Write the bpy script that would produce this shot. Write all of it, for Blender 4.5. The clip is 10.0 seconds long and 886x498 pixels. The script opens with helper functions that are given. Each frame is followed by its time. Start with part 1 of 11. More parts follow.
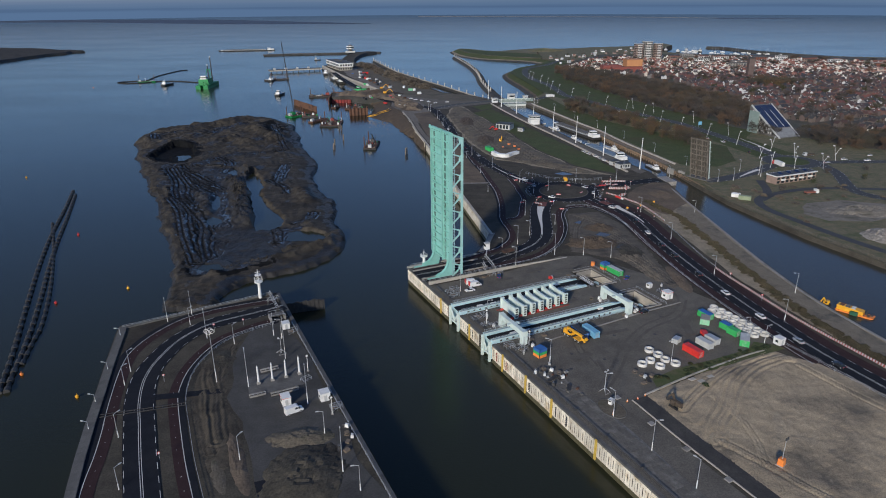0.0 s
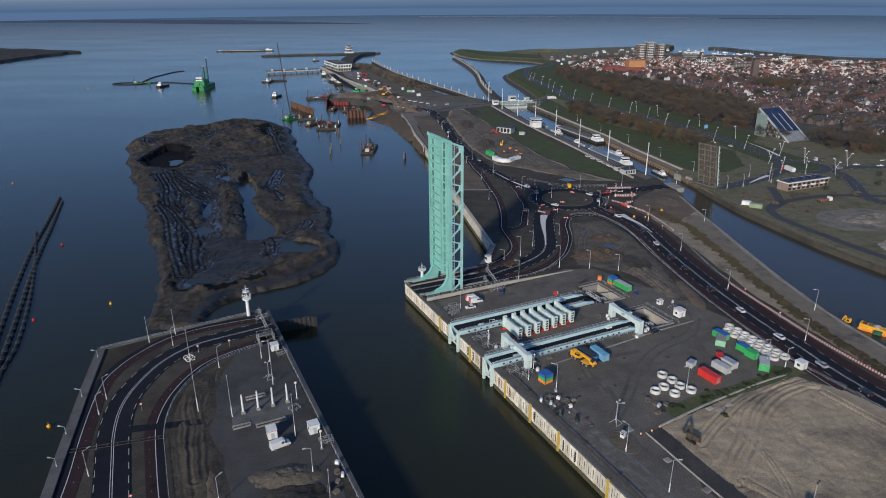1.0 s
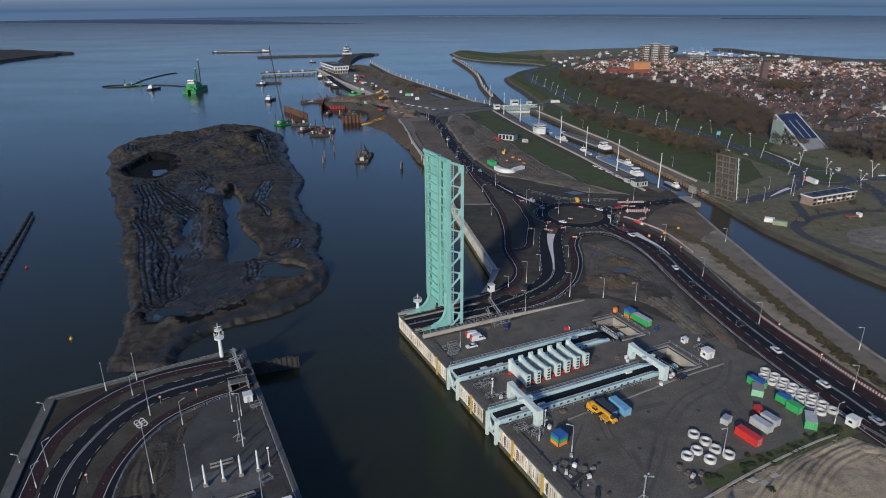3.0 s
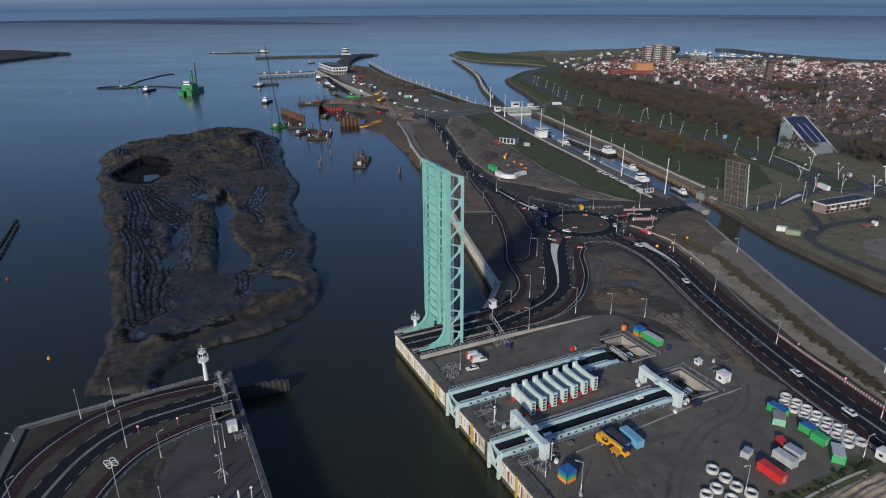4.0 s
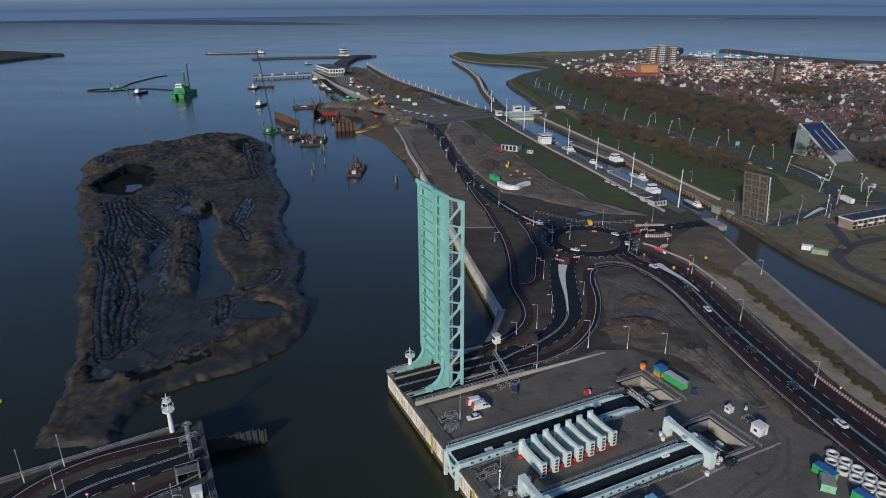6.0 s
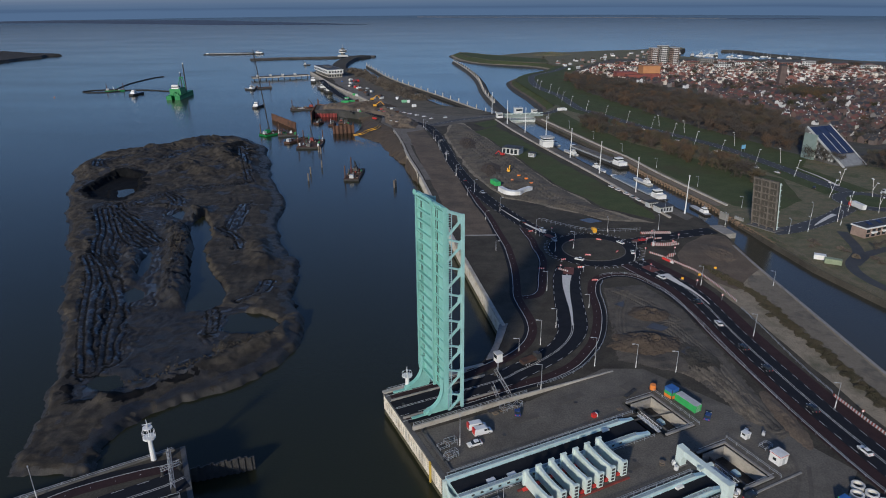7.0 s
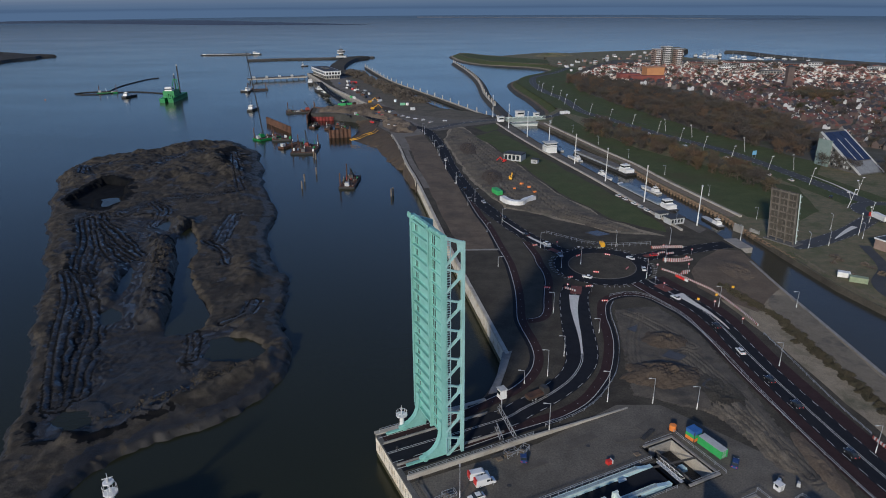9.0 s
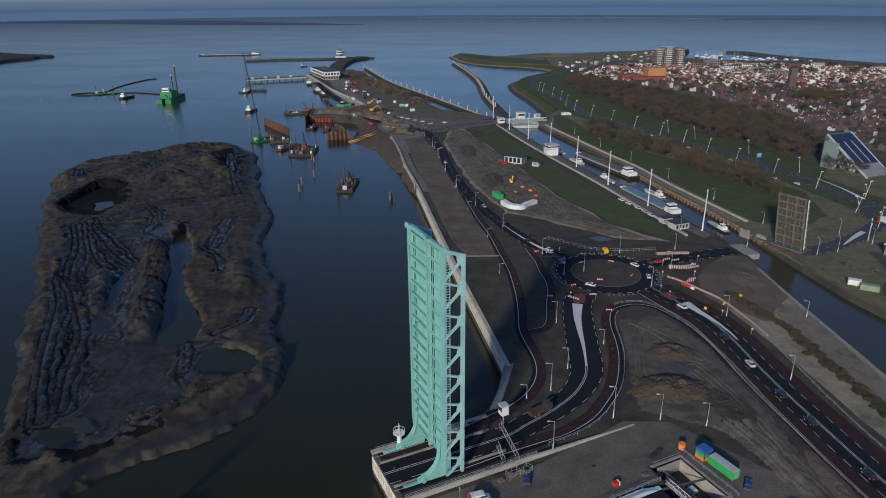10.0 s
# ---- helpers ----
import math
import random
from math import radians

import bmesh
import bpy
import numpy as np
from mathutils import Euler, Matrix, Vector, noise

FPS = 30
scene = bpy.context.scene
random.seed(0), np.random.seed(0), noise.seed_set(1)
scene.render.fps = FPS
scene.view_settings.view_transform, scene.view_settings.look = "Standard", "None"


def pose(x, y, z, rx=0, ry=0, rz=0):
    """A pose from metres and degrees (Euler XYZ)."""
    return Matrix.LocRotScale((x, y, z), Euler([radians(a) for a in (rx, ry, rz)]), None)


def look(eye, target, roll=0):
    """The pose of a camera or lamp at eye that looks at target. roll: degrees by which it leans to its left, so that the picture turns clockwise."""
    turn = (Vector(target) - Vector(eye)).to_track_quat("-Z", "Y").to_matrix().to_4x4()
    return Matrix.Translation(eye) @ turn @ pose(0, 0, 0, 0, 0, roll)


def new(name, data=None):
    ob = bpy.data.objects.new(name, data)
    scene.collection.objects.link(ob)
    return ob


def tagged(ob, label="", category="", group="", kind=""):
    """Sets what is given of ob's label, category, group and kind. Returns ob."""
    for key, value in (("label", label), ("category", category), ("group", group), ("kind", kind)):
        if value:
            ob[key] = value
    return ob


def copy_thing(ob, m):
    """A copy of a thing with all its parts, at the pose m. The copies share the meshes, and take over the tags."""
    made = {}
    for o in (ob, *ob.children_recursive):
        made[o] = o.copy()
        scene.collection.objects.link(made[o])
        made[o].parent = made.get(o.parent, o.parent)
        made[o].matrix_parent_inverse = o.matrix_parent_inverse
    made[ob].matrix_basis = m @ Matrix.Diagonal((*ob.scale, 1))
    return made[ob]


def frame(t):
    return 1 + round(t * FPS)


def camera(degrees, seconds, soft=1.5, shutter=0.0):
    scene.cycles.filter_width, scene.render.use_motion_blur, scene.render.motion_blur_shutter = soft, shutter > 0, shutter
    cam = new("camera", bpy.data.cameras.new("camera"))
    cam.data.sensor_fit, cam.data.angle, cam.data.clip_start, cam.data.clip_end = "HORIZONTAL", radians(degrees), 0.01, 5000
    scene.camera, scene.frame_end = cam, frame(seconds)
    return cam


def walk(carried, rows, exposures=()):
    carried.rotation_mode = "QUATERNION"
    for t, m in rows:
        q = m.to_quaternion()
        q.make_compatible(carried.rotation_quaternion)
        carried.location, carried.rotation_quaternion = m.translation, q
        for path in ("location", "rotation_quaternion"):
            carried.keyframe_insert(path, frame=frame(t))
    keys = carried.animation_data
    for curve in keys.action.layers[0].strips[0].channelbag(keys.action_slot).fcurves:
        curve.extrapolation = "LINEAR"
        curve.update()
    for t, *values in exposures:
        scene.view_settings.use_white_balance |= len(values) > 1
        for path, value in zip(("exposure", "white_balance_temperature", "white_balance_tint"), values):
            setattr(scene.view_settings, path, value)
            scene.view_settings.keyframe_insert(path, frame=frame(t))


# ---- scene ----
cam = camera(68.644, 10.0, soft=1.0)
PITCH, ROLL = -21.3009, -0.3682
ROWS = [
    (0.0, 0.0, 0.0, 117.2),
    (0.5, 0.224, 8.032, 117.225),
    (1.0, 0.447, 16.012, 117.25),
    (1.5, 0.669, 23.923, 117.275),
    (2.0, 0.887, 31.746, 117.299),
    (2.5, 1.103, 39.462, 117.323),
    (3.0, 1.315, 47.054, 117.347),
    (3.5, 1.523, 54.503, 117.37),
    (4.0, 1.727, 61.792, 117.393),
    (4.5, 1.925, 68.902, 117.415),
    (5.0, 2.119, 75.815, 117.437),
    (5.5, 2.306, 82.512, 117.458),
    (6.0, 2.486, 88.976, 117.478),
    (6.5, 2.66, 95.189, 117.498),
    (7.0, 2.826, 101.132, 117.516),
    (7.5, 2.984, 106.787, 117.534),
    (8.0, 3.134, 112.136, 117.551),
    (8.5, 3.274, 117.16, 117.566),
    (9.0, 3.405, 121.842, 117.581),
    (9.5, 3.526, 126.164, 117.594),
    (10.0, 3.636, 130.107, 117.607),
]
walk(cam, [(t, pose(x, y, z, 90 + PITCH, 0, 0) @ pose(0, 0, 0, 0, 0, ROLL)) for t, x, y, z in ROWS], exposures=((0.0, 0.0, 5850, 9), (5.0, -0.1, 5850, 9), (10.0, -0.22, 5850, 9)))

# ---- daylight: low winter sun behind the camera, pale cloudy sky ----
SUN_EL, SUN_AZ = radians(20), radians(203.5)
world = bpy.data.worlds.new("sky")
scene.world = world
world.use_nodes = True
wn = world.node_tree
sky = wn.nodes.new("ShaderNodeTexSky")
sky.sky_type, sky.sun_disc, sky.sun_elevation, sky.sun_rotation = "NISHITA", False, SUN_EL, SUN_AZ
sky.air_density, sky.dust_density, sky.ozone_density = 1.0, 0.4, 4.6
rich = wn.nodes.new("ShaderNodeHueSaturation")
rich.inputs["Saturation"].default_value = 0.86
wn.links.new(sky.outputs["Color"], rich.inputs["Color"])
cool = wn.nodes.new("ShaderNodeMix")
cool.data_type, cool.blend_type = "RGBA", "MULTIPLY"
cool.inputs[0].default_value, cool.inputs[7].default_value = 1.0, (0.90, 0.975, 1.14, 1)
wn.links.new(rich.outputs["Color"], cool.inputs[6])
wn.links.new(cool.outputs[2], wn.nodes["Background"].inputs["Color"])
wn.nodes["Background"].inputs["Strength"].default_value = 0.09
sun = new("sun", bpy.data.lights.new("sun", "SUN"))
sun.data.energy, sun.data.angle, sun.data.color = 3.7, radians(4.5), (1.0, 0.855, 0.655)
sun_way = Vector((math.sin(SUN_AZ) * math.cos(SUN_EL), math.cos(SUN_AZ) * math.cos(SUN_EL), math.sin(SUN_EL)))
sun.matrix_world = look(sun_way * 300, (0, 0, 0))
scene.view_settings.exposure = 0.0

# ---- materials ----
def surface(name, c1, c2, size=4.0, rough=0.85, bump=0.0, grain=0.25, metal=0.0, stain=None, stain_size=30.0, vary=0.0, rust=None, spec=0.4, sharp=(0.35, 0.65)):
    """A surface with patches of two colours, a finer grain, wide stains and relief; sizes in metres."""
    m = bpy.data.materials.new(name)
    m.use_nodes = True
    nt = m.node_tree
    n, ln = nt.nodes, nt.links
    b = n["Principled BSDF"]
    b.inputs["Roughness"].default_value, b.inputs["Metallic"].default_value = rough, metal
    b.inputs["Specular IOR Level"].default_value = spec
    geo = n.new("ShaderNodeNewGeometry")

    def noise_at(metres, detail=4.0, rough_=0.6):
        t = n.new("ShaderNodeTexNoise")
        t.inputs["Scale"].default_value, t.inputs["Detail"].default_value, t.inputs["Roughness"].default_value = 1.0 / metres, detail, rough_
        ln.new(geo.outputs["Position"], t.inputs["Vector"])
        return t

    def mix(fac, a, bcol, blend="MIX"):
        x = n.new("ShaderNodeMix")
        x.data_type, x.blend_type = "RGBA", blend
        for socket, v in ((x.inputs[0], fac), (x.inputs[6], a), (x.inputs[7], bcol)):
            if isinstance(v, (int, float)):
                socket.default_value = v
            elif isinstance(v, tuple):
                socket.default_value = (*v, 1)
            else:
                ln.new(v, socket)
        return x.outputs[2]

    def ramp(src, lo, hi):
        r = n.new("ShaderNodeMapRange")
        r.inputs[1].default_value, r.inputs[2].default_value = lo, hi
        ln.new(src, r.inputs[0])
        return r.outputs[0]

    big = noise_at(size)
    col = mix(ramp(big.outputs["Fac"], *sharp), c1, c2)
    if stain:
        col = mix(ramp(noise_at(stain_size, 5.0, 0.65).outputs["Fac"], 0.5, 0.68), col, stain)
    if rust:
        col = mix(ramp(noise_at(size * 0.4, 6.0, 0.7).outputs["Fac"], 0.58, 0.72), col, rust)
    fine = noise_at(size * 0.08, 3.0)
    g = n.new("ShaderNodeMapRange")
    g.inputs[1].default_value, g.inputs[2].default_value, g.inputs[3].default_value, g.inputs[4].default_value = 0.25, 0.75, 1 - grain, 1 + grain
    ln.new(fine.outputs["Fac"], g.inputs[0])
    comb = n.new("ShaderNodeCombineColor")
    for k in range(3):
        ln.new(g.outputs[0], comb.inputs[k])
    col = mix(1.0, col, comb.outputs[0], "MULTIPLY")
    if vary:
        info = n.new("ShaderNodeObjectInfo")
        hsv = n.new("ShaderNodeHueSaturation")
        v = n.new("ShaderNodeMapRange")
        v.inputs[3].default_value, v.inputs[4].default_value = 1 - vary, 1 + vary
        ln.new(info.outputs["Random"], v.inputs[0])
        ln.new(v.outputs[0], hsv.inputs["Value"])
        ln.new(col, hsv.inputs["Color"])
        col = hsv.outputs[0]
    ln.new(col, b.inputs["Base Color"])
    if bump:
        bp = n.new("ShaderNodeBump")
        bp.inputs["Strength"].default_value, bp.inputs["Distance"].default_value = 0.8, bump
        ln.new(fine.outputs["Fac"], bp.inputs["Height"])
        ln.new(bp.outputs[0], b.inputs["Normal"])
    return m


def palette(name, colours, rough=0.7, grain=0.2, size=3.0, island=False):
    """One paint or roofing in several colours: each thing, or each loose piece of a joined mesh, takes one at random."""
    m = surface(name, colours[0], colours[0], size, rough, 0.0, grain)
    nt = m.node_tree
    n, ln = nt.nodes, nt.links
    r = n.new("ShaderNodeValToRGB")
    r.color_ramp.interpolation = "CONSTANT"
    while len(r.color_ramp.elements) < len(colours):
        r.color_ramp.elements.new(0.5)
    for k, c in enumerate(colours):
        r.color_ramp.elements[k].position = k / len(colours)
        r.color_ramp.elements[k].color = (*c, 1)
    if island:
        src = n.new("ShaderNodeNewGeometry").outputs["Random Per Island"]
    else:
        src = n.new("ShaderNodeObjectInfo").outputs["Random"]
    ln.new(src, r.inputs[0])
    first = [x for x in n if x.type == "MIX" and x.blend_type == "MIX"][0]
    for k in (6, 7):
        ln.new(r.outputs[0], first.inputs[k])
    return m


def water_material(name, deep, shallow):
    m = bpy.data.materials.new(name)
    m.use_nodes = True
    n, ln = m.node_tree.nodes, m.node_tree.links
    b = n["Principled BSDF"]
    b.inputs["IOR"].default_value, b.inputs["Roughness"].default_value = 1.33, 0.09
    geo = n.new("ShaderNodeNewGeometry")
    mp = n.new("ShaderNodeMapping")
    mp.inputs["Scale"].default_value = (1, 2.2, 1)
    ln.new(geo.outputs["Position"], mp.inputs[0])
    murk = n.new("ShaderNodeTexNoise")
    murk.inputs["Scale"].default_value, murk.inputs["Detail"].default_value = 0.004, 4
    ln.new(geo.outputs["Position"], murk.inputs["Vector"])
    r = n.new("ShaderNodeValToRGB")
    r.color_ramp.elements[0].position, r.color_ramp.elements[0].color = 0.35, (*deep, 1)
    r.color_ramp.elements[1].position, r.color_ramp.elements[1].color = 0.7, (*shallow, 1)
    ln.new(murk.outputs["Fac"], r.inputs[0])
    ln.new(r.outputs[0], b.inputs["Base Color"])
    # calm lanes and ruffled patches
    ruff = n.new("ShaderNodeTexNoise")
    ruff.inputs["Scale"].default_value, ruff.inputs["Detail"].default_value, ruff.inputs["Roughness"].default_value = 0.0035, 6, 0.6
    ln.new(mp.outputs[0], ruff.inputs["Vector"])
    rr = n.new("ShaderNodeMapRange")
    rr.inputs[1].default_value, rr.inputs[2].default_value, rr.inputs[3].default_value, rr.inputs[4].default_value = 0.3, 0.75, 0.13, 0.21
    ln.new(ruff.outputs["Fac"], rr.inputs[0])
    ln.new(rr.outputs[0], b.inputs["Roughness"])
    w = n.new("ShaderNodeTexNoise")
    w.inputs["Scale"].default_value, w.inputs["Detail"].default_value = 0.8, 4
    ln.new(mp.outputs[0], w.inputs["Vector"])
    bp = n.new("ShaderNodeBump")
    bp.inputs["Strength"].default_value, bp.inputs["Distance"].default_value = 0.3, 0.14
    ln.new(w.outputs["Fac"], bp.inputs["Height"])
    ln.new(bp.outputs[0], b.inputs["Normal"])
    return m


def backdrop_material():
    """Far sea, coast and haze beyond five kilometres, painted as a glowing height ramp."""
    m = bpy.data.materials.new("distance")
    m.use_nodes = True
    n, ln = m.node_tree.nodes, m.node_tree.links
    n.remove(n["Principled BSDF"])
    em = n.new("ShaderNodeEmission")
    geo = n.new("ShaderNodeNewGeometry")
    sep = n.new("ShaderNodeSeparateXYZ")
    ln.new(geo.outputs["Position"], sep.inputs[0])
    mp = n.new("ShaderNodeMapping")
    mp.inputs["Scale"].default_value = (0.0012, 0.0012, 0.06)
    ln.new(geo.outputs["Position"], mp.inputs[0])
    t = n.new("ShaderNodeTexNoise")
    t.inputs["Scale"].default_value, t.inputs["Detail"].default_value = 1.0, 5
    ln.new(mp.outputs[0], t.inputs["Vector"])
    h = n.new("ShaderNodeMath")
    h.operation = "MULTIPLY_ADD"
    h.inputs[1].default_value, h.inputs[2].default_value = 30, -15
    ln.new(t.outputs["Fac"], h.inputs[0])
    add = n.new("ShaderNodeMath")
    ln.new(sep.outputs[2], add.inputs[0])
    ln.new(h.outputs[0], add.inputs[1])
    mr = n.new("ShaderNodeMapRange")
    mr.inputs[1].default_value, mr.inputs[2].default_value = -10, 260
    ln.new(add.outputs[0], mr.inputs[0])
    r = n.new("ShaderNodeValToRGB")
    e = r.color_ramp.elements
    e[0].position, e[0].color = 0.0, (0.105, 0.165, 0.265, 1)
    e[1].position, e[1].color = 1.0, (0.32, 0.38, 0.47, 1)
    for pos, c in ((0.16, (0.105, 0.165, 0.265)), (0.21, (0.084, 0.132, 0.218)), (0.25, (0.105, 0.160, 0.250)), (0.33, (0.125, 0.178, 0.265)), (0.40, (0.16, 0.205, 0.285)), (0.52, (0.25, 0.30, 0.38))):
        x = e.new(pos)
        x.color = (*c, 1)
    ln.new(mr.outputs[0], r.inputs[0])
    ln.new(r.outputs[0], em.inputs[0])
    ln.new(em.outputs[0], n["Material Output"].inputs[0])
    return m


WATER = water_material("tidal water", (0.0195, 0.0225, 0.0125), (0.027, 0.0295, 0.0165))
CANAL_WATER = water_material("murky canal water", (0.040, 0.040, 0.031), (0.052, 0.051, 0.040))
DISTANCE = backdrop_material()
ASPHALT = surface("fresh asphalt", (0.0125, 0.0142, 0.0195), (0.018, 0.0198, 0.026), 3.0, 0.85, 0.01, 0.2, stain=(0.022, 0.023, 0.027), stain_size=18, spec=0.15)
OLD_ASPHALT = surface("worn yard asphalt", (0.112, 0.101, 0.085), (0.146, 0.132, 0.111), 6.0, 0.9, 0.03, 0.34, stain=(0.083, 0.075, 0.064), stain_size=22)
GREYROAD = surface("worn grey road asphalt", (0.050, 0.053, 0.058), (0.064, 0.067, 0.072), 5.0, 0.8, 0.01, 0.2, stain=(0.042, 0.044, 0.048), stain_size=20)
RED_ASPHALT = surface("dark red cycle asphalt", (0.034, 0.019, 0.020), (0.044, 0.025, 0.026), 3.0, 0.88, 0.01, 0.2, spec=0.2)
EARTH = surface("bare damp earth", (0.056, 0.051, 0.041), (0.084, 0.075, 0.060), 7.0, 0.95, 0.12, 0.35, stain=(0.038, 0.033, 0.028), stain_size=26, spec=0.2)
SPOILGROUND = surface("brown sandy works ground", (0.11, 0.083, 0.06), (0.15, 0.115, 0.082), 8.0, 0.95, 0.1, 0.3, stain=(0.075, 0.062, 0.05), stain_size=22)
SAND = surface("levelled sand", (0.335, 0.270, 0.182), (0.42, 0.335, 0.225), 5.0, 0.95, 0.16, 0.36, stain=(0.135, 0.115, 0.088), stain_size=30)
DUST = surface("sandy verge", (0.31, 0.258, 0.185), (0.225, 0.19, 0.135), 4.0, 0.95, 0.08, 0.35, stain=(0.12, 0.11, 0.07), stain_size=14)
GRASS = surface("mown winter grass", (0.060, 0.078, 0.033), (0.080, 0.096, 0.043), 9.0, 0.95, 0.08, 0.35, stain=(0.074, 0.074, 0.038), stain_size=30, spec=0.2)
DRYGRASS = surface("dry rough grass", (0.175, 0.148, 0.092), (0.112, 0.110, 0.062), 4.0, 0.95, 0.14, 0.5, stain=(0.080, 0.094, 0.044), stain_size=14)
MUD = surface("drying brown mud", (0.034, 0.030, 0.025), (0.074, 0.064, 0.051), 5.0, 0.85, 0.3, 0.5, stain=(0.024, 0.022, 0.020), stain_size=22, spec=0.25, sharp=(0.4, 0.6))
WETMUD = surface("wet dark mud", (0.022, 0.021, 0.021), (0.046, 0.042, 0.037), 4.0, 0.5, 0.3, 0.5, stain=(0.013, 0.013, 0.014), stain_size=18)
# black for wet silt, and for shade painted in grooves, pit and corner
SILT_SHADE = surface("black wet silt", (0.006, 0.007, 0.008), (0.011, 0.011, 0.012), 4.0, 0.85, 0.1, 0.3, spec=0.1)
RUTS = surface("churned wet mud", (0.034, 0.034, 0.034), (0.060, 0.058, 0.056), 2.5, 0.22, 0.05, 0.45, spec=0.55)
PUDDLE = surface("shallow puddle", (0.06, 0.056, 0.050), (0.085, 0.078, 0.068), 6.0, 0.14, 0.0, 0.1)
TOWNGROUND = surface("town ground", (0.07, 0.066, 0.058), (0.10, 0.092, 0.08), 14.0, 0.9, 0.0, 0.25, stain=(0.04, 0.055, 0.025), stain_size=45)
DUSTQUAY = surface("dusty grey brown quay", (0.19, 0.172, 0.15), (0.14, 0.127, 0.112), 8.0, 0.95, 0.05, 0.35, stain=(0.10, 0.09, 0.078), stain_size=20)
DARKTIMBER = surface("dark wet timber", (0.050, 0.043, 0.034), (0.075, 0.064, 0.05), 1.5, 0.85, 0.0, 0.3)
STONE = surface("dark basalt slope", (0.042, 0.042, 0.041), (0.068, 0.066, 0.062), 3.0, 0.9, 0.3, 0.4, stain=(0.033, 0.036, 0.03), stain_size=12)
CONCRETE = surface("pale concrete", (0.40, 0.37, 0.32), (0.48, 0.445, 0.39), 3.0, 0.85, 0.02, 0.15, stain=(0.30, 0.27, 0.22), stain_size=7)
GREYCON = surface("grey concrete", (0.24, 0.23, 0.215), (0.31, 0.295, 0.275), 4.0, 0.88, 0.02, 0.18, stain=(0.17, 0.16, 0.145), stain_size=9)
QUAYWALL = surface("stained pale quay wall", (0.66, 0.61, 0.51), (0.76, 0.71, 0.60), 1.6, 0.85, 0.03, 0.12, stain=(0.50, 0.40, 0.26), stain_size=3.5, vary=0.2)
TIDE = surface("weedy tide mark", (0.075, 0.068, 0.035), (0.11, 0.10, 0.06), 1.2, 0.75, 0.05, 0.35)
TURQ = surface("turquoise bridge paint", (0.245, 0.52, 0.465), (0.285, 0.565, 0.51), 5.0, 0.5, 0.0, 0.08, stain=(0.20, 0.44, 0.39), stain_size=9)
PALEBLUE = surface("pale blue paint", (0.46, 0.65, 0.71), (0.53, 0.71, 0.76), 3.0, 0.5, 0.0, 0.1, stain=(0.36, 0.52, 0.58), stain_size=6)
PALEGREEN = surface("pale grey green paint", (0.60, 0.70, 0.66), (0.68, 0.77, 0.73), 2.0, 0.5, 0.0, 0.08, stain=(0.50, 0.58, 0.54), stain_size=4)
STEEL = surface("galvanised steel", (0.36, 0.38, 0.40), (0.46, 0.48, 0.50), 1.0, 0.5, 0.0, 0.15, metal=0.3)
DARKSTEEL = surface("dark steel", (0.035, 0.035, 0.037), (0.06, 0.058, 0.056), 1.5, 0.6, 0.0, 0.2)
WHITE = surface("white paint", (0.74, 0.74, 0.72), (0.80, 0.80, 0.78), 2.0, 0.45, 0.0, 0.06, stain=(0.62, 0.61, 0.58), stain_size=5)
LINE = surface("road marking white", (0.50, 0.50, 0.49), (0.60, 0.60, 0.58), 1.0, 0.7, 0.0, 0.15)
RED = surface("red paint", (0.55, 0.035, 0.03), (0.62, 0.05, 0.04), 2.0, 0.45, 0.0, 0.1)
ORANGE = surface("orange paint", (0.75, 0.22, 0.04), (0.82, 0.27, 0.06), 2.0, 0.5, 0.0, 0.1)
YELLOW = surface("machine yellow paint", (0.72, 0.36, 0.02), (0.80, 0.43, 0.035), 2.0, 0.45, 0.0, 0.1, rust=(0.35, 0.18, 0.03))
GREEN = surface("green container paint", (0.05, 0.36, 0.10), (0.07, 0.42, 0.13), 2.0, 0.5, 0.0, 0.12)
LIGHTGREEN = surface("weathered green paint", (0.22, 0.50, 0.30), (0.28, 0.56, 0.36), 2.0, 0.6, 0.0, 0.15)
BLUE = surface("blue container paint", (0.035, 0.12, 0.36), (0.05, 0.15, 0.42), 2.0, 0.5, 0.0, 0.12)
SKYBLUE = surface("light blue container paint", (0.16, 0.38, 0.55), (0.21, 0.44, 0.62), 2.0, 0.5, 0.0, 0.12, rust=(0.30, 0.38, 0.42))
GREYBOX = surface("grey cabin paint", (0.42, 0.43, 0.43), (0.50, 0.51, 0.51), 2.0, 0.6, 0.0, 0.1)
HULLGREEN = surface("dredger green paint", (0.012, 0.19, 0.05), (0.022, 0.25, 0.07), 4.0, 0.5, 0.0, 0.12)
# haze of the distance is put into the base colours of these far banks
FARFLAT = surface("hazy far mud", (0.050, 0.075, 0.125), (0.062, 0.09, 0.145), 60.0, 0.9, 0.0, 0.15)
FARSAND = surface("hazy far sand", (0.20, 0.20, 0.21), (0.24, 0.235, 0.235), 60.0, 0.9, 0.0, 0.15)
RUST = surface("rusty steel", (0.085, 0.045, 0.030), (0.13, 0.066, 0.042), 3.0, 0.85, 0.0, 0.3, stain=(0.05, 0.032, 0.026), stain_size=7)
DULLRED = surface("dull red steel", (0.22, 0.045, 0.035), (0.29, 0.06, 0.045), 3.0, 0.75, 0.0, 0.25, stain=(0.10, 0.04, 0.03), stain_size=5)
DARKCON = surface("dark weathered concrete", (0.105, 0.102, 0.098), (0.14, 0.136, 0.13), 4.0, 0.9, 0.02, 0.2, stain=(0.075, 0.073, 0.07), stain_size=7)
BLACK = surface("black rubber", (0.015, 0.015, 0.016), (0.025, 0.025, 0.025), 1.0, 0.75, 0.0, 0.2)
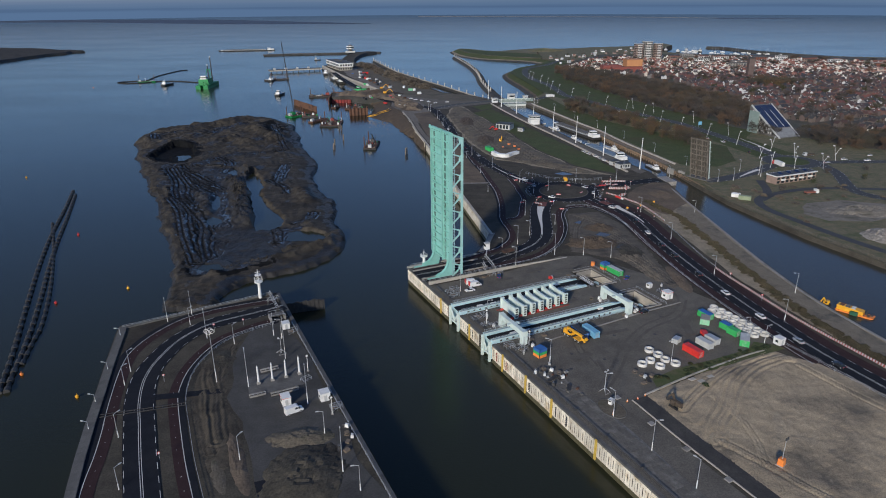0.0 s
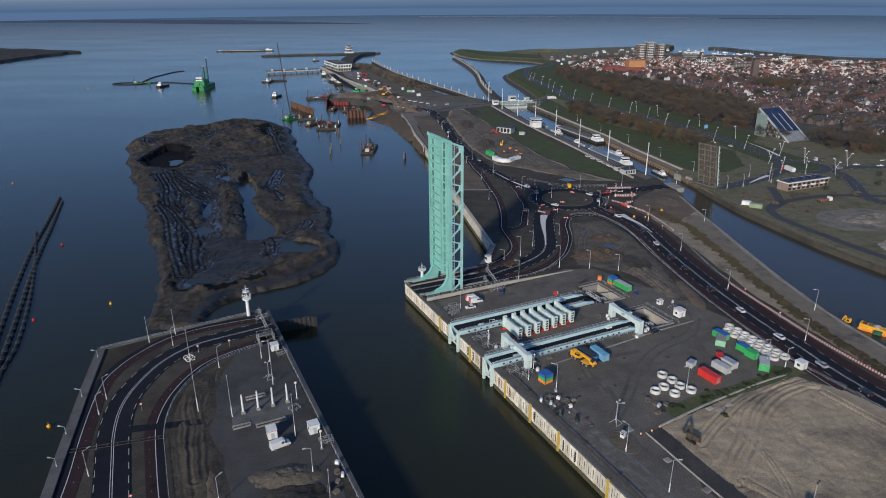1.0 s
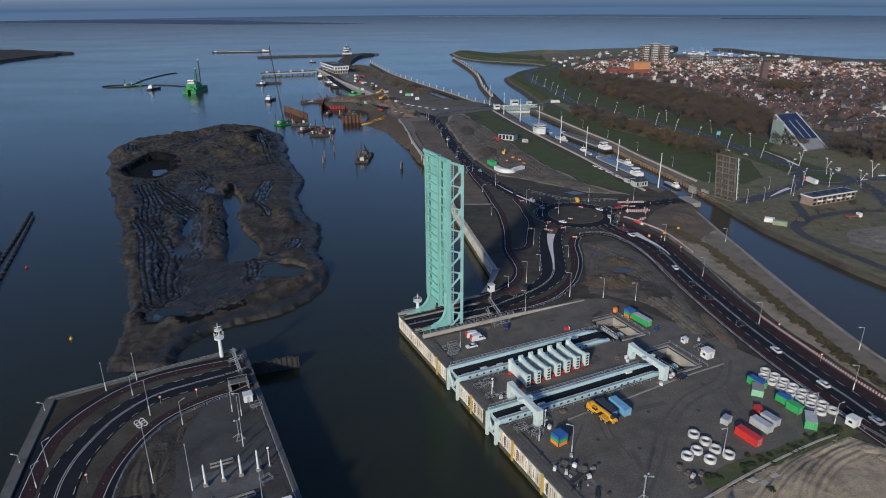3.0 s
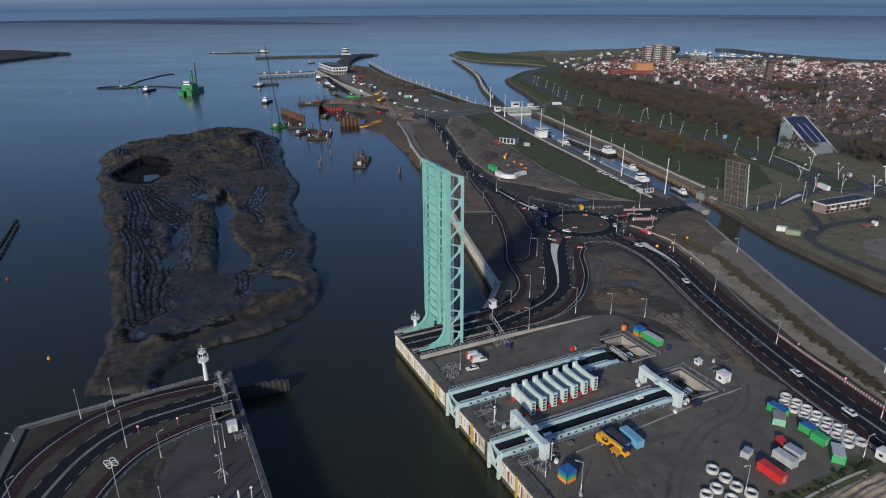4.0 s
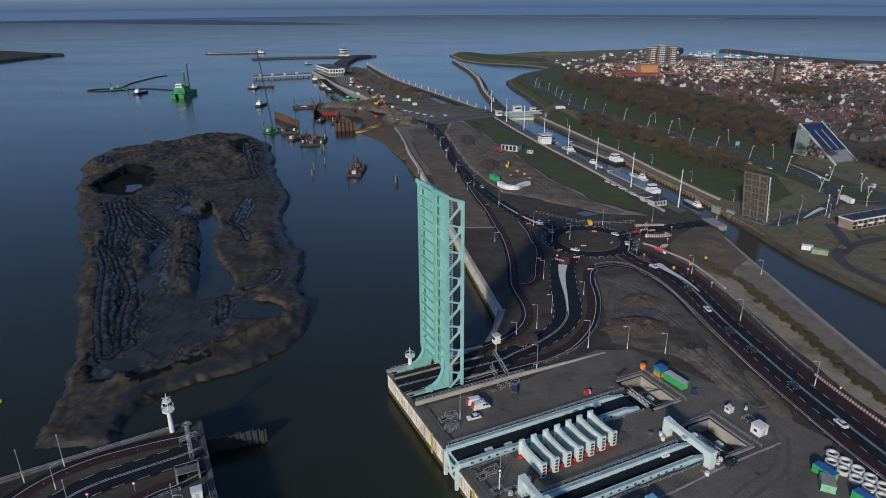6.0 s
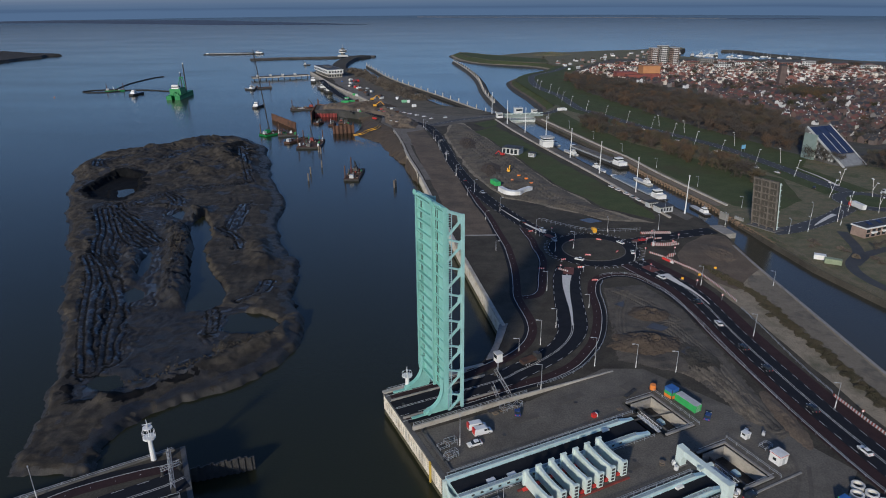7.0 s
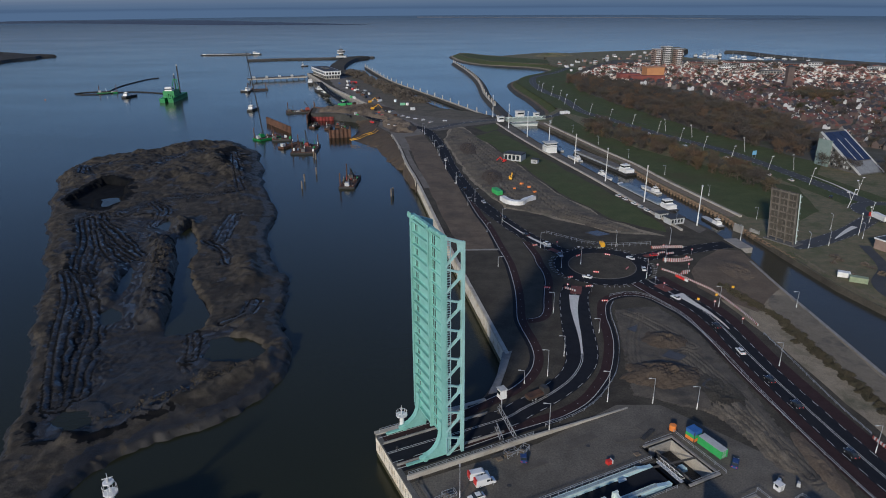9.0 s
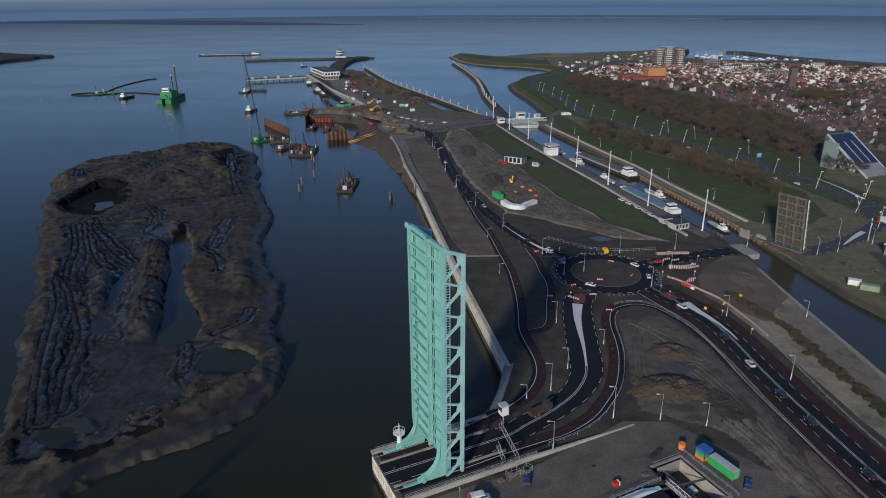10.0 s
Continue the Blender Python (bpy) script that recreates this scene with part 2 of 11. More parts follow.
BROWNWOOD = surface("weathered timber", (0.16, 0.125, 0.09), (0.23, 0.185, 0.14), 1.5, 0.85, 0.02, 0.25)
OLDLEAF = surface("weathered bridge timber deck", (0.13, 0.115, 0.098), (0.19, 0.17, 0.145), 2.0, 0.85, 0.02, 0.25, stain=(0.085, 0.075, 0.06), stain_size=5)
BRICK = surface("red brick", (0.20, 0.075, 0.055), (0.25, 0.10, 0.07), 4.0, 0.85, 0.0, 0.15)
TERRACOTTA = surface("orange cladding", (0.42, 0.20, 0.09), (0.47, 0.23, 0.10), 8.0, 0.7, 0.0, 0.08)
FLATBRICK = surface("greyish brown brick", (0.24, 0.17, 0.14), (0.31, 0.23, 0.19), 5.0, 0.85, 0.0, 0.15)
SOLAR = surface("solar panel", (0.02, 0.03, 0.07), (0.03, 0.042, 0.09), 3.0, 0.15, 0.0, 0.1)
GLASS = surface("dark window glass", (0.02, 0.026, 0.03), (0.035, 0.042, 0.048), 2.0, 0.06, 0.0, 0.1, spec=0.6)
BARK = surface("bark", (0.075, 0.06, 0.048), (0.11, 0.09, 0.07), 1.0, 0.9, 0.0, 0.3)
TWIGS = palette("bare autumn twigs", ((0.074, 0.063, 0.054), (0.080, 0.064, 0.052), (0.070, 0.062, 0.053), (0.088, 0.066, 0.050), (0.074, 0.064, 0.054)), 0.95, 0.4, 3.0)
TWIGS_OLIVE = palette("olive brown twigs", ((0.082, 0.071, 0.050), (0.074, 0.067, 0.050), (0.092, 0.077, 0.050)), 0.95, 0.4, 3.0)
TWIGS_GREY = palette("grey brown twigs", ((0.070, 0.061, 0.056), (0.078, 0.065, 0.057), (0.064, 0.058, 0.054)), 0.95, 0.4, 3.0)
RUSSET = palette("russet autumn leaves", ((0.112, 0.074, 0.048), (0.096, 0.068, 0.048), (0.086, 0.068, 0.048)), 0.9, 0.35, 3.0)
GOLDEN = palette("golden brown autumn leaves", ((0.130, 0.092, 0.045), (0.112, 0.078, 0.042), (0.098, 0.076, 0.044)), 0.9, 0.35, 3.0)
EVERGREEN = palette("dark evergreen leaves", ((0.030, 0.045, 0.020), (0.04, 0.055, 0.025), (0.05, 0.052, 0.022)), 0.9, 0.35, 2.0)
HOUSEWALL = palette("house wall", ((0.14, 0.115, 0.105), (0.10, 0.078, 0.074), (0.13, 0.098, 0.09), (0.115, 0.095, 0.088), (0.20, 0.185, 0.17), (0.092, 0.073, 0.07), (0.55, 0.55, 0.55)), 0.85, 0.12, 5.0)
ROOFTILE = palette("roof tile", ((0.066, 0.044, 0.043), (0.042, 0.043, 0.048), (0.088, 0.050, 0.045), (0.050, 0.050, 0.054), (0.058, 0.044, 0.044), (0.052, 0.050, 0.053), (0.035, 0.037, 0.043)), 0.8, 0.25, 2.0)
HOUSEWALL_OLD = palette("pale plaster walls", ((0.78, 0.76, 0.71), (0.68, 0.62, 0.56), (0.32, 0.17, 0.14), (0.80, 0.79, 0.76), (0.54, 0.42, 0.36), (0.72, 0.69, 0.64)), 0.85, 0.12, 5.0, True)
ROOFTILE_OLD = palette("old red roof tiles", ((0.21, 0.088, 0.070), (0.07, 0.065, 0.065), (0.26, 0.108, 0.082), (0.15, 0.068, 0.052), (0.24, 0.22, 0.20)), 0.8, 0.25, 2.0, True)
HOUSEWALL_ROW = palette("house wall in rows", ((0.60, 0.61, 0.62), (0.095, 0.074, 0.072), (0.12, 0.085, 0.08), (0.10, 0.08, 0.078), (0.16, 0.10, 0.088), (0.125, 0.10, 0.095), (0.09, 0.08, 0.08), (0.11, 0.09, 0.088), (0.20, 0.19, 0.185), (0.13, 0.088, 0.08), (0.085, 0.07, 0.07), (0.15, 0.11, 0.10), (0.105, 0.08, 0.076)), 0.85, 0.12, 5.0, True)
ROOFTILE_ROW = palette("roof tile in rows", ((0.095, 0.056, 0.056), (0.050, 0.050, 0.060), (0.14, 0.064, 0.058), (0.054, 0.053, 0.062), (0.075, 0.052, 0.055), (0.042, 0.044, 0.054), (0.17, 0.070, 0.060), (0.070, 0.053, 0.057)), 0.8, 0.25, 2.0, True)


# ---- building kit ----
ANGLE = radians(25.4)
EAST, NORTH = Vector((math.cos(ANGLE), math.sin(ANGLE))), Vector((-math.sin(ANGLE), math.cos(ANGLE)))
CORNER = Vector((-16.2, 275.7))


def L(e, n):
    """From metres east of the lock's quay face and north of the bridge head's corner to the plan."""
    p = CORNER + EAST * e + NORTH * n
    return (p.x, p.y)


def at(e, n, z=0.0, turn=0.0):
    """A pose in the lock's own grid."""
    return pose(*L(e, n), z, 0, 0, 25.4 + turn)


def mesh_of(name, bm, material):
    me = bpy.data.meshes.new(name)
    bm.normal_update()
    bm.to_mesh(me)
    bm.free()
    me.materials.append(material)
    return me


def part(name, bm, material, parent, label=""):
    ob = new(name, bm if isinstance(bm, bpy.types.Mesh) else mesh_of(name, bm, material))
    ob.parent = parent
    if label:
        ob["label"] = label
    return ob


def thing(name, m, label, category, group="", kind=""):
    ob = new(name)
    ob.matrix_basis = m
    return tagged(ob, label, category, group, kind)


def solid(name, bm, material, label, category, group="", kind="", m=None):
    ob = new(name, mesh_of(name, bm, material))
    if m is not None:
        ob.matrix_basis = m
    return tagged(ob, label, category, group, kind)


def box(bm, x0, y0, z0, x1, y1, z1, inset=0.0):
    """A box between two corners; inset draws its top in on all sides."""
    v = [bm.verts.new(c) for c in ((x0, y0, z0), (x1, y0, z0), (x1, y1, z0), (x0, y1, z0), (x0 + inset, y0 + inset, z1), (x1 - inset, y0 + inset, z1), (x1 - inset, y1 - inset, z1), (x0 + inset, y1 - inset, z1))]
    for f in ((3, 2, 1, 0), (4, 5, 6, 7), (0, 1, 5, 4), (1, 2, 6, 5), (2, 3, 7, 6), (3, 0, 4, 7)):
        bm.faces.new([v[i] for i in f])
    return bm


def bar(bm, a, b, w, h=None, seg=4, taper=1.0):
    """A straight member from a to b: seg 4 gives a flat section w by h, more a round one."""
    a, b = Vector(a), Vector(b)
    way = (b - a).normalized()
    side = way.cross(Vector((0, 0, 1)))
    side = Vector((1, 0, 0)) if side.length < 1e-4 else side.normalized()
    up = side.cross(way)
    h = h or w
    rings = []
    for c, k in ((a, 1.0), (b, taper)):
        ring = []
        for i in range(seg):
            t = 2 * math.pi * (i + 0.5) / seg
            q = 0.7071 if seg == 4 else 0.5
            ring.append(bm.verts.new(c + side * (math.cos(t) * w * q * k) + up * (math.sin(t) * h * q * k)))
        rings.append(ring)
    for i in range(seg):
        j = (i + 1) % seg
        bm.faces.new((rings[0][i], rings[0][j], rings[1][j], rings[1][i]))
    bm.faces.new(rings[0][::-1])
    bm.faces.new(rings[1])
    return bm


def tube(bm, x, y, z0, z1, r0, r1=None, seg=8):
    return bar(bm, (x, y, z0), (x, y, z1), 2 * r0, 2 * r0, seg, (r1 if r1 is not None else r0) / r0)


def prism(bm, outline, z0, z1, top=None):
    """An upright prism on a plan outline; top is another outline of as many corners."""
    lo = [bm.verts.new((x, y, z0)) for x, y in outline]
    hi = [bm.verts.new((x, y, z1)) for x, y in (top or outline)]
    for i in range(len(lo)):
        j = (i + 1) % len(lo)
        bm.faces.new((lo[i], lo[j], hi[j], hi[i]))
    bm.faces.new(lo[::-1])
    bm.faces.new(hi)
    return bm


def profile(bm, points, y0, y1):
    """A side view in x and z, drawn out from y0 to y1."""
    a = [bm.verts.new((x, y0, z)) for x, z in points]
    b = [bm.verts.new((x, y1, z)) for x, z in points]
    for i in range(len(a)):
        j = (i + 1) % len(a)
        bm.faces.new((a[i], a[j], b[j], b[i]))
    bm.faces.new(a[::-1])
    bm.faces.new(b)
    return bm


def B():
    return bmesh.new()


def spline(points, step=4.0):
    """A smooth line through plan points, in even steps."""
    p = [Vector(q) for q in points]
    p = [p[0] * 2 - p[1]] + p + [p[-1] * 2 - p[-2]]
    fine = []
    for i in range(1, len(p) - 2):
        for k in range(24):
            t = k / 24
            fine.append(0.5 * (2 * p[i] + (p[i + 1] - p[i - 1]) * t + (2 * p[i - 1] - 5 * p[i] + 4 * p[i + 1] - p[i + 2]) * t * t + (3 * p[i] - p[i - 1] - 3 * p[i + 1] + p[i + 2]) * t ** 3))
    fine.append(p[-2])
    out, need = [fine[0]], step
    for a, b in zip(fine, fine[1:]):
        d = (b - a).length
        while d >= need:
            a = a + (b - a) * (need / d)
            d -= need
            need = step
            out.append(a.copy())
        need -= d
    out.append(fine[-1])
    return out


def beside(line, off):
    """The line shifted to its right by off, which may be a function of the share of the way."""
    out = []
    for i, p in enumerate(line):
        d = (line[min(i + 1, len(line) - 1)] - line[max(i - 1, 0)]).normalized()
        out.append(p + Vector((d.y, -d.x)) * (off(i / (len(line) - 1)) if callable(off) else off))
    return out


def strip(bm, line, left, right, z, start=0.0, end=1.0):
    """A flat band along a line, between two offsets to its right."""
    n = len(line)
    line = line[int(start * n):max(int(end * n), int(start * n) + 2)]
    a, b = beside(line, left), beside(line, right)
    va = [bm.verts.new((p.x, p.y, z)) for p in a]
    vb = [bm.verts.new((p.x, p.y, z)) for p in b]
    for i in range(len(line) - 1):
        bm.faces.new((va[i], vb[i], vb[i + 1], va[i + 1]))
    return bm


def dashes(bm, line, off, width, z, on=3, gap=3):
    """Dashes on a line of even one-metre steps."""
    side = beside(line, off)
    i = 0
    while i + on < len(side):
        strip(bm, side[i:i + on + 1], -width / 2, width / 2, z)
        i += on + gap
    return bm


def ragged(outline, amount, step=6.0, seed=3):
    """The outline with smaller uneven bays along its sides."""
    out = []
    for i, a in enumerate(outline):
        b = outline[(i + 1) % len(outline)]
        a, b = Vector(a), Vector(b)
        k = max(1, int((b - a).length / step))
        for j in range(k):
            p = a + (b - a) * (j / k)
            if j:
                p += Vector((noise.noise((p.x / 15, p.y / 15, seed)), noise.noise((p.x / 15, p.y / 15, seed + 9)))) * amount * 2
            out.append((p.x, p.y))
    return out


LAYER = [0]


def sheet(name, outline, z, material, label, category="ground", rough=0.0, kind="structure"):
    """A ground cover a few centimetres thick."""
    bm = B()
    pts = ragged(outline, rough) if rough else list(outline)
    LAYER[0] += 1
    z += 0.0045 * (LAYER[0] % 9)
    prism(bm, pts, z - 0.04, z)
    bmesh.ops.recalc_face_normals(bm, faces=bm.faces)
    return solid(name, bm, material, label, category, kind=kind)


def land(name, outline, top, wall, label, slope=0.0, z0=-9.0, z1=0.0):
    """Land that stands out of the water, with upright or sloping sides."""
    base = list(outline)
    area = sum(base[i][0] * base[(i + 1) % len(base)][1] - base[(i + 1) % len(base)][0] * base[i][1] for i in range(len(base)))
    if area < 0:
        base.reverse()
    ob = thing(name, Matrix(), label, "ground", kind="structure")
    bm = B()
    face = bm.faces.new([bm.verts.new((x, y, z1)) for x, y in base])
    part("surface", bm, top, ob)
    bm = B()
    out = []
    for i, q in enumerate(base):
        a, b = Vector(base[i - 1]), Vector(base[(i + 1) % len(base)])
        d = (b - a).normalized()
        out.append((q[0] + d.y * slope, q[1] - d.x * slope))
    hi = [bm.verts.new((x, y, z1)) for x, y in base]
    lo = [bm.verts.new((x, y, z0)) for x, y in out]
    for i in range(len(hi)):
        j = (i + 1) % len(hi)
        bm.faces.new((lo[i], lo[j], hi[j], hi[i]))
    part("bank", bm, wall, ob)
    return ob

# ---- water, distance and land ----
SEA = -7.5
bm = B()
ring = [bm.verts.new((4870 * math.cos(k * math.pi / 48), 60 + 4870 * math.sin(k * math.pi / 48), SEA)) for k in range(96)]
bm.faces.new(ring)
solid("water", bm, WATER, "calm dark blue-grey tidal water of the estuary", "water", kind="structure")
# ring wall that glows with the painted far sea and haze
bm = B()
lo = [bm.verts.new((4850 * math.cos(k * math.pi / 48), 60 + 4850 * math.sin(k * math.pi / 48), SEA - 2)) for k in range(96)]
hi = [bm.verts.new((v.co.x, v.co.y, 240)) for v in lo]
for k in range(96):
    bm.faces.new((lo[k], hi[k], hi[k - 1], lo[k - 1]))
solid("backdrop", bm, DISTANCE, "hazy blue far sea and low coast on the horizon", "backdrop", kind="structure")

# the head between the lock and the canal, with the two gate recesses cut into its quay, and the spit beyond
quay = [L(*q) for q in ((0.7, 1.0), (0.9, -43), (65, -43), (65, -37), (76, -37), (76, -54.5), (65, -54.5), (65, -52.5), (0.9, -52.5), (0.9, -70), (67, -70), (67, -64), (78, -64), (78, -80), (67, -80), (67, -78), (0.9, -78), (0.9, -300))]
canal_west = [(228, 5), (190, 110), (166, 185), (155, 232), (151.5, 262), (150, 293), (149.5, 331), (149, 377), (151, 420), (147, 450), (128, 508), (105, 600), (86, 675), (70, 765)]
spit_east = [(62, 800), (40, 830), (2, 860), (-25, 929), (-56, 977), (-95, 1069), (-137, 1248), (-150, 1292)]
spit_west = [(-218, 1225), (-194, 1161), (-150, 1043), (-125, 986), (-104, 940), (-88, 900), (-92, 888), (-143, 868), (-139, 830), (-112, 829), (-86, 813), (-62, 792), (-60, 750), (-47, 722), (-43.4, 712), (-33.4, 660.5), (-24.4, 603), (-16.4, 561.5), (-11.3, 533), (4, 441), (13, 389), (25.5, 321), (20.5, 304), L(37, 3.5), L(24, 1.5)]
land("land_lock_head", quay + canal_west + spit_east + spit_west, EARTH, STONE, "bare earth building land between lock and canal")
# the town's side of the canal
canal_east = [(255, 170), (206, 278), (190, 318), (181.5, 348), (174, 376), (169.5, 410), (166.5, 440), (164, 470), (147, 546), (138, 596), (117, 683), (95, 772), (132, 850), (132, 889), (127, 947), (120, 1014), (114, 1084), (126, 1134), (160, 1193), (197, 1234), (215, 1290), (198, 1357), (144, 1386), (96, 1422), (57, 1500), (37, 1590), (42, 1618), (65, 1607), (101, 1552), (129, 1535), (156, 1560), (190, 1587), (232, 1612), (280, 1596), (366, 1635), (421, 1647), (495, 1674), (572, 1755), (573, 1689), (506, 1565), (487, 1485), (528, 1430), (581, 1400), (699, 1369), (790, 1350), (871, 1317), (1600, 1050), (2300, 700), (2300, -200), (420, -200)]
land("land_town", canal_east, DRYGRASS, EARTH, "rough grassy land along the canal and the town", slope=3.0)
canal = [(x - 4, y) for x, y in canal_west] + [(70, 790), (118, 790)] + [(x + 4, y) for x, y in reversed(canal_east[:12])] + [(320, 5)]
bm = B()
bm.faces.new([bm.verts.new((x, y, -2.4)) for x, y in canal])
bmesh.ops.recalc_face_normals(bm, faces=bm.faces)
if bm.faces[:][0].normal.z < 0:
    bmesh.ops.reverse_faces(bm, faces=bm.faces)
solid("canal_water", bm, CANAL_WATER, "still dark water of the canal", "water", kind="structure")


def shore(name, outer, inner, bands, label):
    """A sloping shore in bands between a waterline and the land's edge."""
    a, b = spline(outer, 8.0), spline(inner, 8.0)
    n = max(len(a), len(b))
    a, b = [a[round(k * (len(a) - 1) / (n - 1))] for k in range(n)], [b[round(k * (len(b) - 1) / (n - 1))] for k in range(n)]
    ob = thing(name, Matrix(), label, "shore", kind="structure")
    for nm, t0, z0, t1, z1, mt in bands:
        bm = B()
        rows = [[bm.verts.new((*(p.lerp(q, t)).xy, z + 0.25 * math.sin(k * 1.7) * (0.3 < t < 0.9))) for k, (p, q) in enumerate(zip(a, b))] for t, z in ((t0, z0), (t1, z1))]
        for k in range(n - 1):
            bm.faces.new((rows[0][k], rows[0][k + 1], rows[1][k + 1], rows[1][k]))
        bm.normal_update()
        if sum(f.normal.z for f in bm.faces) < 0:
            bmesh.ops.reverse_faces(bm, faces=bm.faces)
        part(nm, bm, mt, ob)


shore("dike_shore", [(99, 782), (109, 826), (112, 868), (108, 949), (100, 1020), (98, 1084), (104, 1136), (127, 1185), (163, 1250), (184, 1282)], [(100, 776), (133, 846), (133, 880), (128, 947), (121, 1014), (115, 1084), (127, 1134), (161, 1193), (198, 1234), (216, 1288)], (("stone_rim", -0.1, -9.0, 0.32, -4.9, STONE), ("berm", 0.32, -4.9, 0.5, -4.4, SPOILGROUND), ("grass_slope", 0.5, -4.4, 1.1, 0.12, GRASS)), "sloping sea dike with stone rim, dirt berm and grass")
shore("bay_shore", [(188, 1275), (178, 1313), (151, 1346), (104, 1384), (68, 1408), (34, 1480), (18, 1589), (24, 1632)], [(217, 1284), (199, 1357), (145, 1386), (97, 1422), (70, 1470), (58, 1500), (38, 1590), (43, 1618)], (("wet_rim", -0.1, -8.6, 0.25, -6.0, STONE), ("beach", 0.25, -6.0, 0.48, -5.0, DUST), ("grass_slope", 0.48, -5.0, 1.1, 0.12, GRASS)), "low green shore with a narrow sandy beach")
# the lock's west head
west_head = [L(-60.4, 1.0), L(-60.2, -27), L(-60.0, -85), L(-60.0, -300), (-30, 10), (-66, 47), (-96.6, 131.8), (-100.9, 144), (-106.1, 160), (-111.6, 178), (-116.4, 193.3), (-122.9, 215.5), (-124.2, 221), (-94.2, 238.2)]
land("land_west_head", west_head, EARTH, GREYCON, "bare earth lock head with a curving new road")

# breakwaters, far shores and sandbanks
def mole(name, points, width, top, label, height=-3.0, step=20.0, material=STONE):
    line = spline(points, step)
    left, right = beside(line, -width / 2), beside(line, width / 2)
    outline = [(p.x, p.y) for p in left] + [(p.x, p.y) for p in reversed(right)]
    return land(name, outline, top, material, label, slope=4.0, z1=height)


mole("breakwater", [(-404, 1535), (-330, 1560), (-250, 1570), (-190, 1590), (-145, 1590)], 17, DUSTQUAY, "long stone harbour breakwater with rough grass", -4.4)
mole("breakwater_neck", [(-165, 1585), (-188, 1540), (-194, 1460), (-192, 1380), (-182, 1300), (-180, 1235)], 26, EARTH, "stone neck that joins breakwater and quay", -2.6)

mole("marina_mole", [(655, 1675), (686, 1652), (705, 1560), (747, 1470), (796, 1395), (850, 1335)], 14, STONE, "dark stone mole round the yacht harbour", -3.0)
land("west_shore", ragged([(-1700, 1900), (-1166, 1792), (-1018, 1740), (-887, 1676), (-919, 1560), (-925, 1400), (-1100, 1250), (-1700, 1100)], 10, 30), MUD, STONE, "low dark polder shore across the water", 6.0, z1=-2.5)
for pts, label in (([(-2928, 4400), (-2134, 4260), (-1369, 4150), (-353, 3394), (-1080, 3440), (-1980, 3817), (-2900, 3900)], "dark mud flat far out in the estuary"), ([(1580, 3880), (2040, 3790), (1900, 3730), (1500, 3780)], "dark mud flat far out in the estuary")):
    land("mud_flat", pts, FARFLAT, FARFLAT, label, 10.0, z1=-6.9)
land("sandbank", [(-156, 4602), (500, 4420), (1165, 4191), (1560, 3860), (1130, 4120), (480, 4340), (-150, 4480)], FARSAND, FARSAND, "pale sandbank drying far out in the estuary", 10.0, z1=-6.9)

# ---- ground covers ----
sheet("yard", [L(1.6, -22), L(40, -23), L(72, -18), L(84, -24), L(96, -62), L(100, -88), L(90, -92), L(94, -122), L(60, -124), L(36, -123), L(20, -150), L(18, -300), L(1.6, -300), L(1.6, -78.5), L(66.4, -78.5), L(66.4, -80.6), L(78.6, -80.6), L(78.6, -63.4), L(66.4, -63.4), L(66.4, -69.4), L(1.6, -69.4), L(1.6, -53.1), L(64.4, -53.1), L(64.4, -55.1), L(76.6, -55.1), L(76.6, -36.4), L(64.4, -36.4), L(64.4, -42.4), L(1.6, -42.4)], 0.05, OLD_ASPHALT, "dusty grey asphalt works yard with tyre marks", "yard")
sheet("bank_verge", [(131, 258), (127, 290), (124, 325), (118, 362), (122, 392), (140, 420), (149, 417), (147.8, 377), (148.2, 331), (148.8, 293), (150, 263), (153, 234), (164, 188), (186, 112), (220, 12), (190, 12), (150, 180), (139, 225)], 0.06, DUST, "dusty sandy verge above the canal bank", "verge", 0.5)
sheet("rubble_ground", [(118, 364), (113, 376), (116, 392), (126, 408), (140, 421), (149.4, 418), (147.4, 374), (136, 362), (128, 352)], 0.11, SPOILGROUND, "brown rubble ground by the canal bridge", "ground", 0.8)
PATHDIRT = surface("trodden grey path", (0.165, 0.142, 0.108), (0.205, 0.176, 0.134), 4.0, 0.95, 0.06, 0.3, stain=(0.085, 0.078, 0.066), stain_size=10)
sheet("bank_path", [(139, 262), (138, 290), (137.5, 310), (136, 335), (135, 358), (140, 368), (146.8, 366), (147.2, 331), (147.6, 293), (149, 263), (152, 234), (163, 188), (185, 112), (215, 20), (205, 20), (172, 120), (150, 195), (142, 232)], 0.1, PATHDIRT, "trodden grey path along the canal", "path", 0.6)
edge = spline([(148.4, 405), (148.1, 377), (148.6, 331), (149, 293), (150.3, 263), (153.4, 234), (164.6, 187)], 5.0)
solid("canal_kerb", prism(B(), [(p.x, p.y) for p in beside(edge, -0.7)] + [(p.x, p.y) for p in reversed(beside(edge, 0.5))], -1.2, 0.22), GREYCON, "pale concrete edge of the canal bank", "kerb", kind="structure")
sheet("lawn_canal", [(32, 700), (45, 668), (60, 606), (78, 522), (100, 466), (122, 446), (124, 458), (112, 512), (90, 588), (71, 668), (54, 728)], 0.05, GRASS, "green grass strip beside the canal", "grass", 1.0)
sheet("lawn_east", [(110, 756), (131, 668), (150, 590), (162, 535), (176, 470), (200, 462), (222, 480), (235, 530), (215, 560), (165, 645), (140, 740), (130, 820), (122, 812)], 0.05, GRASS, "green canal embankment grass", "grass", 1.0)
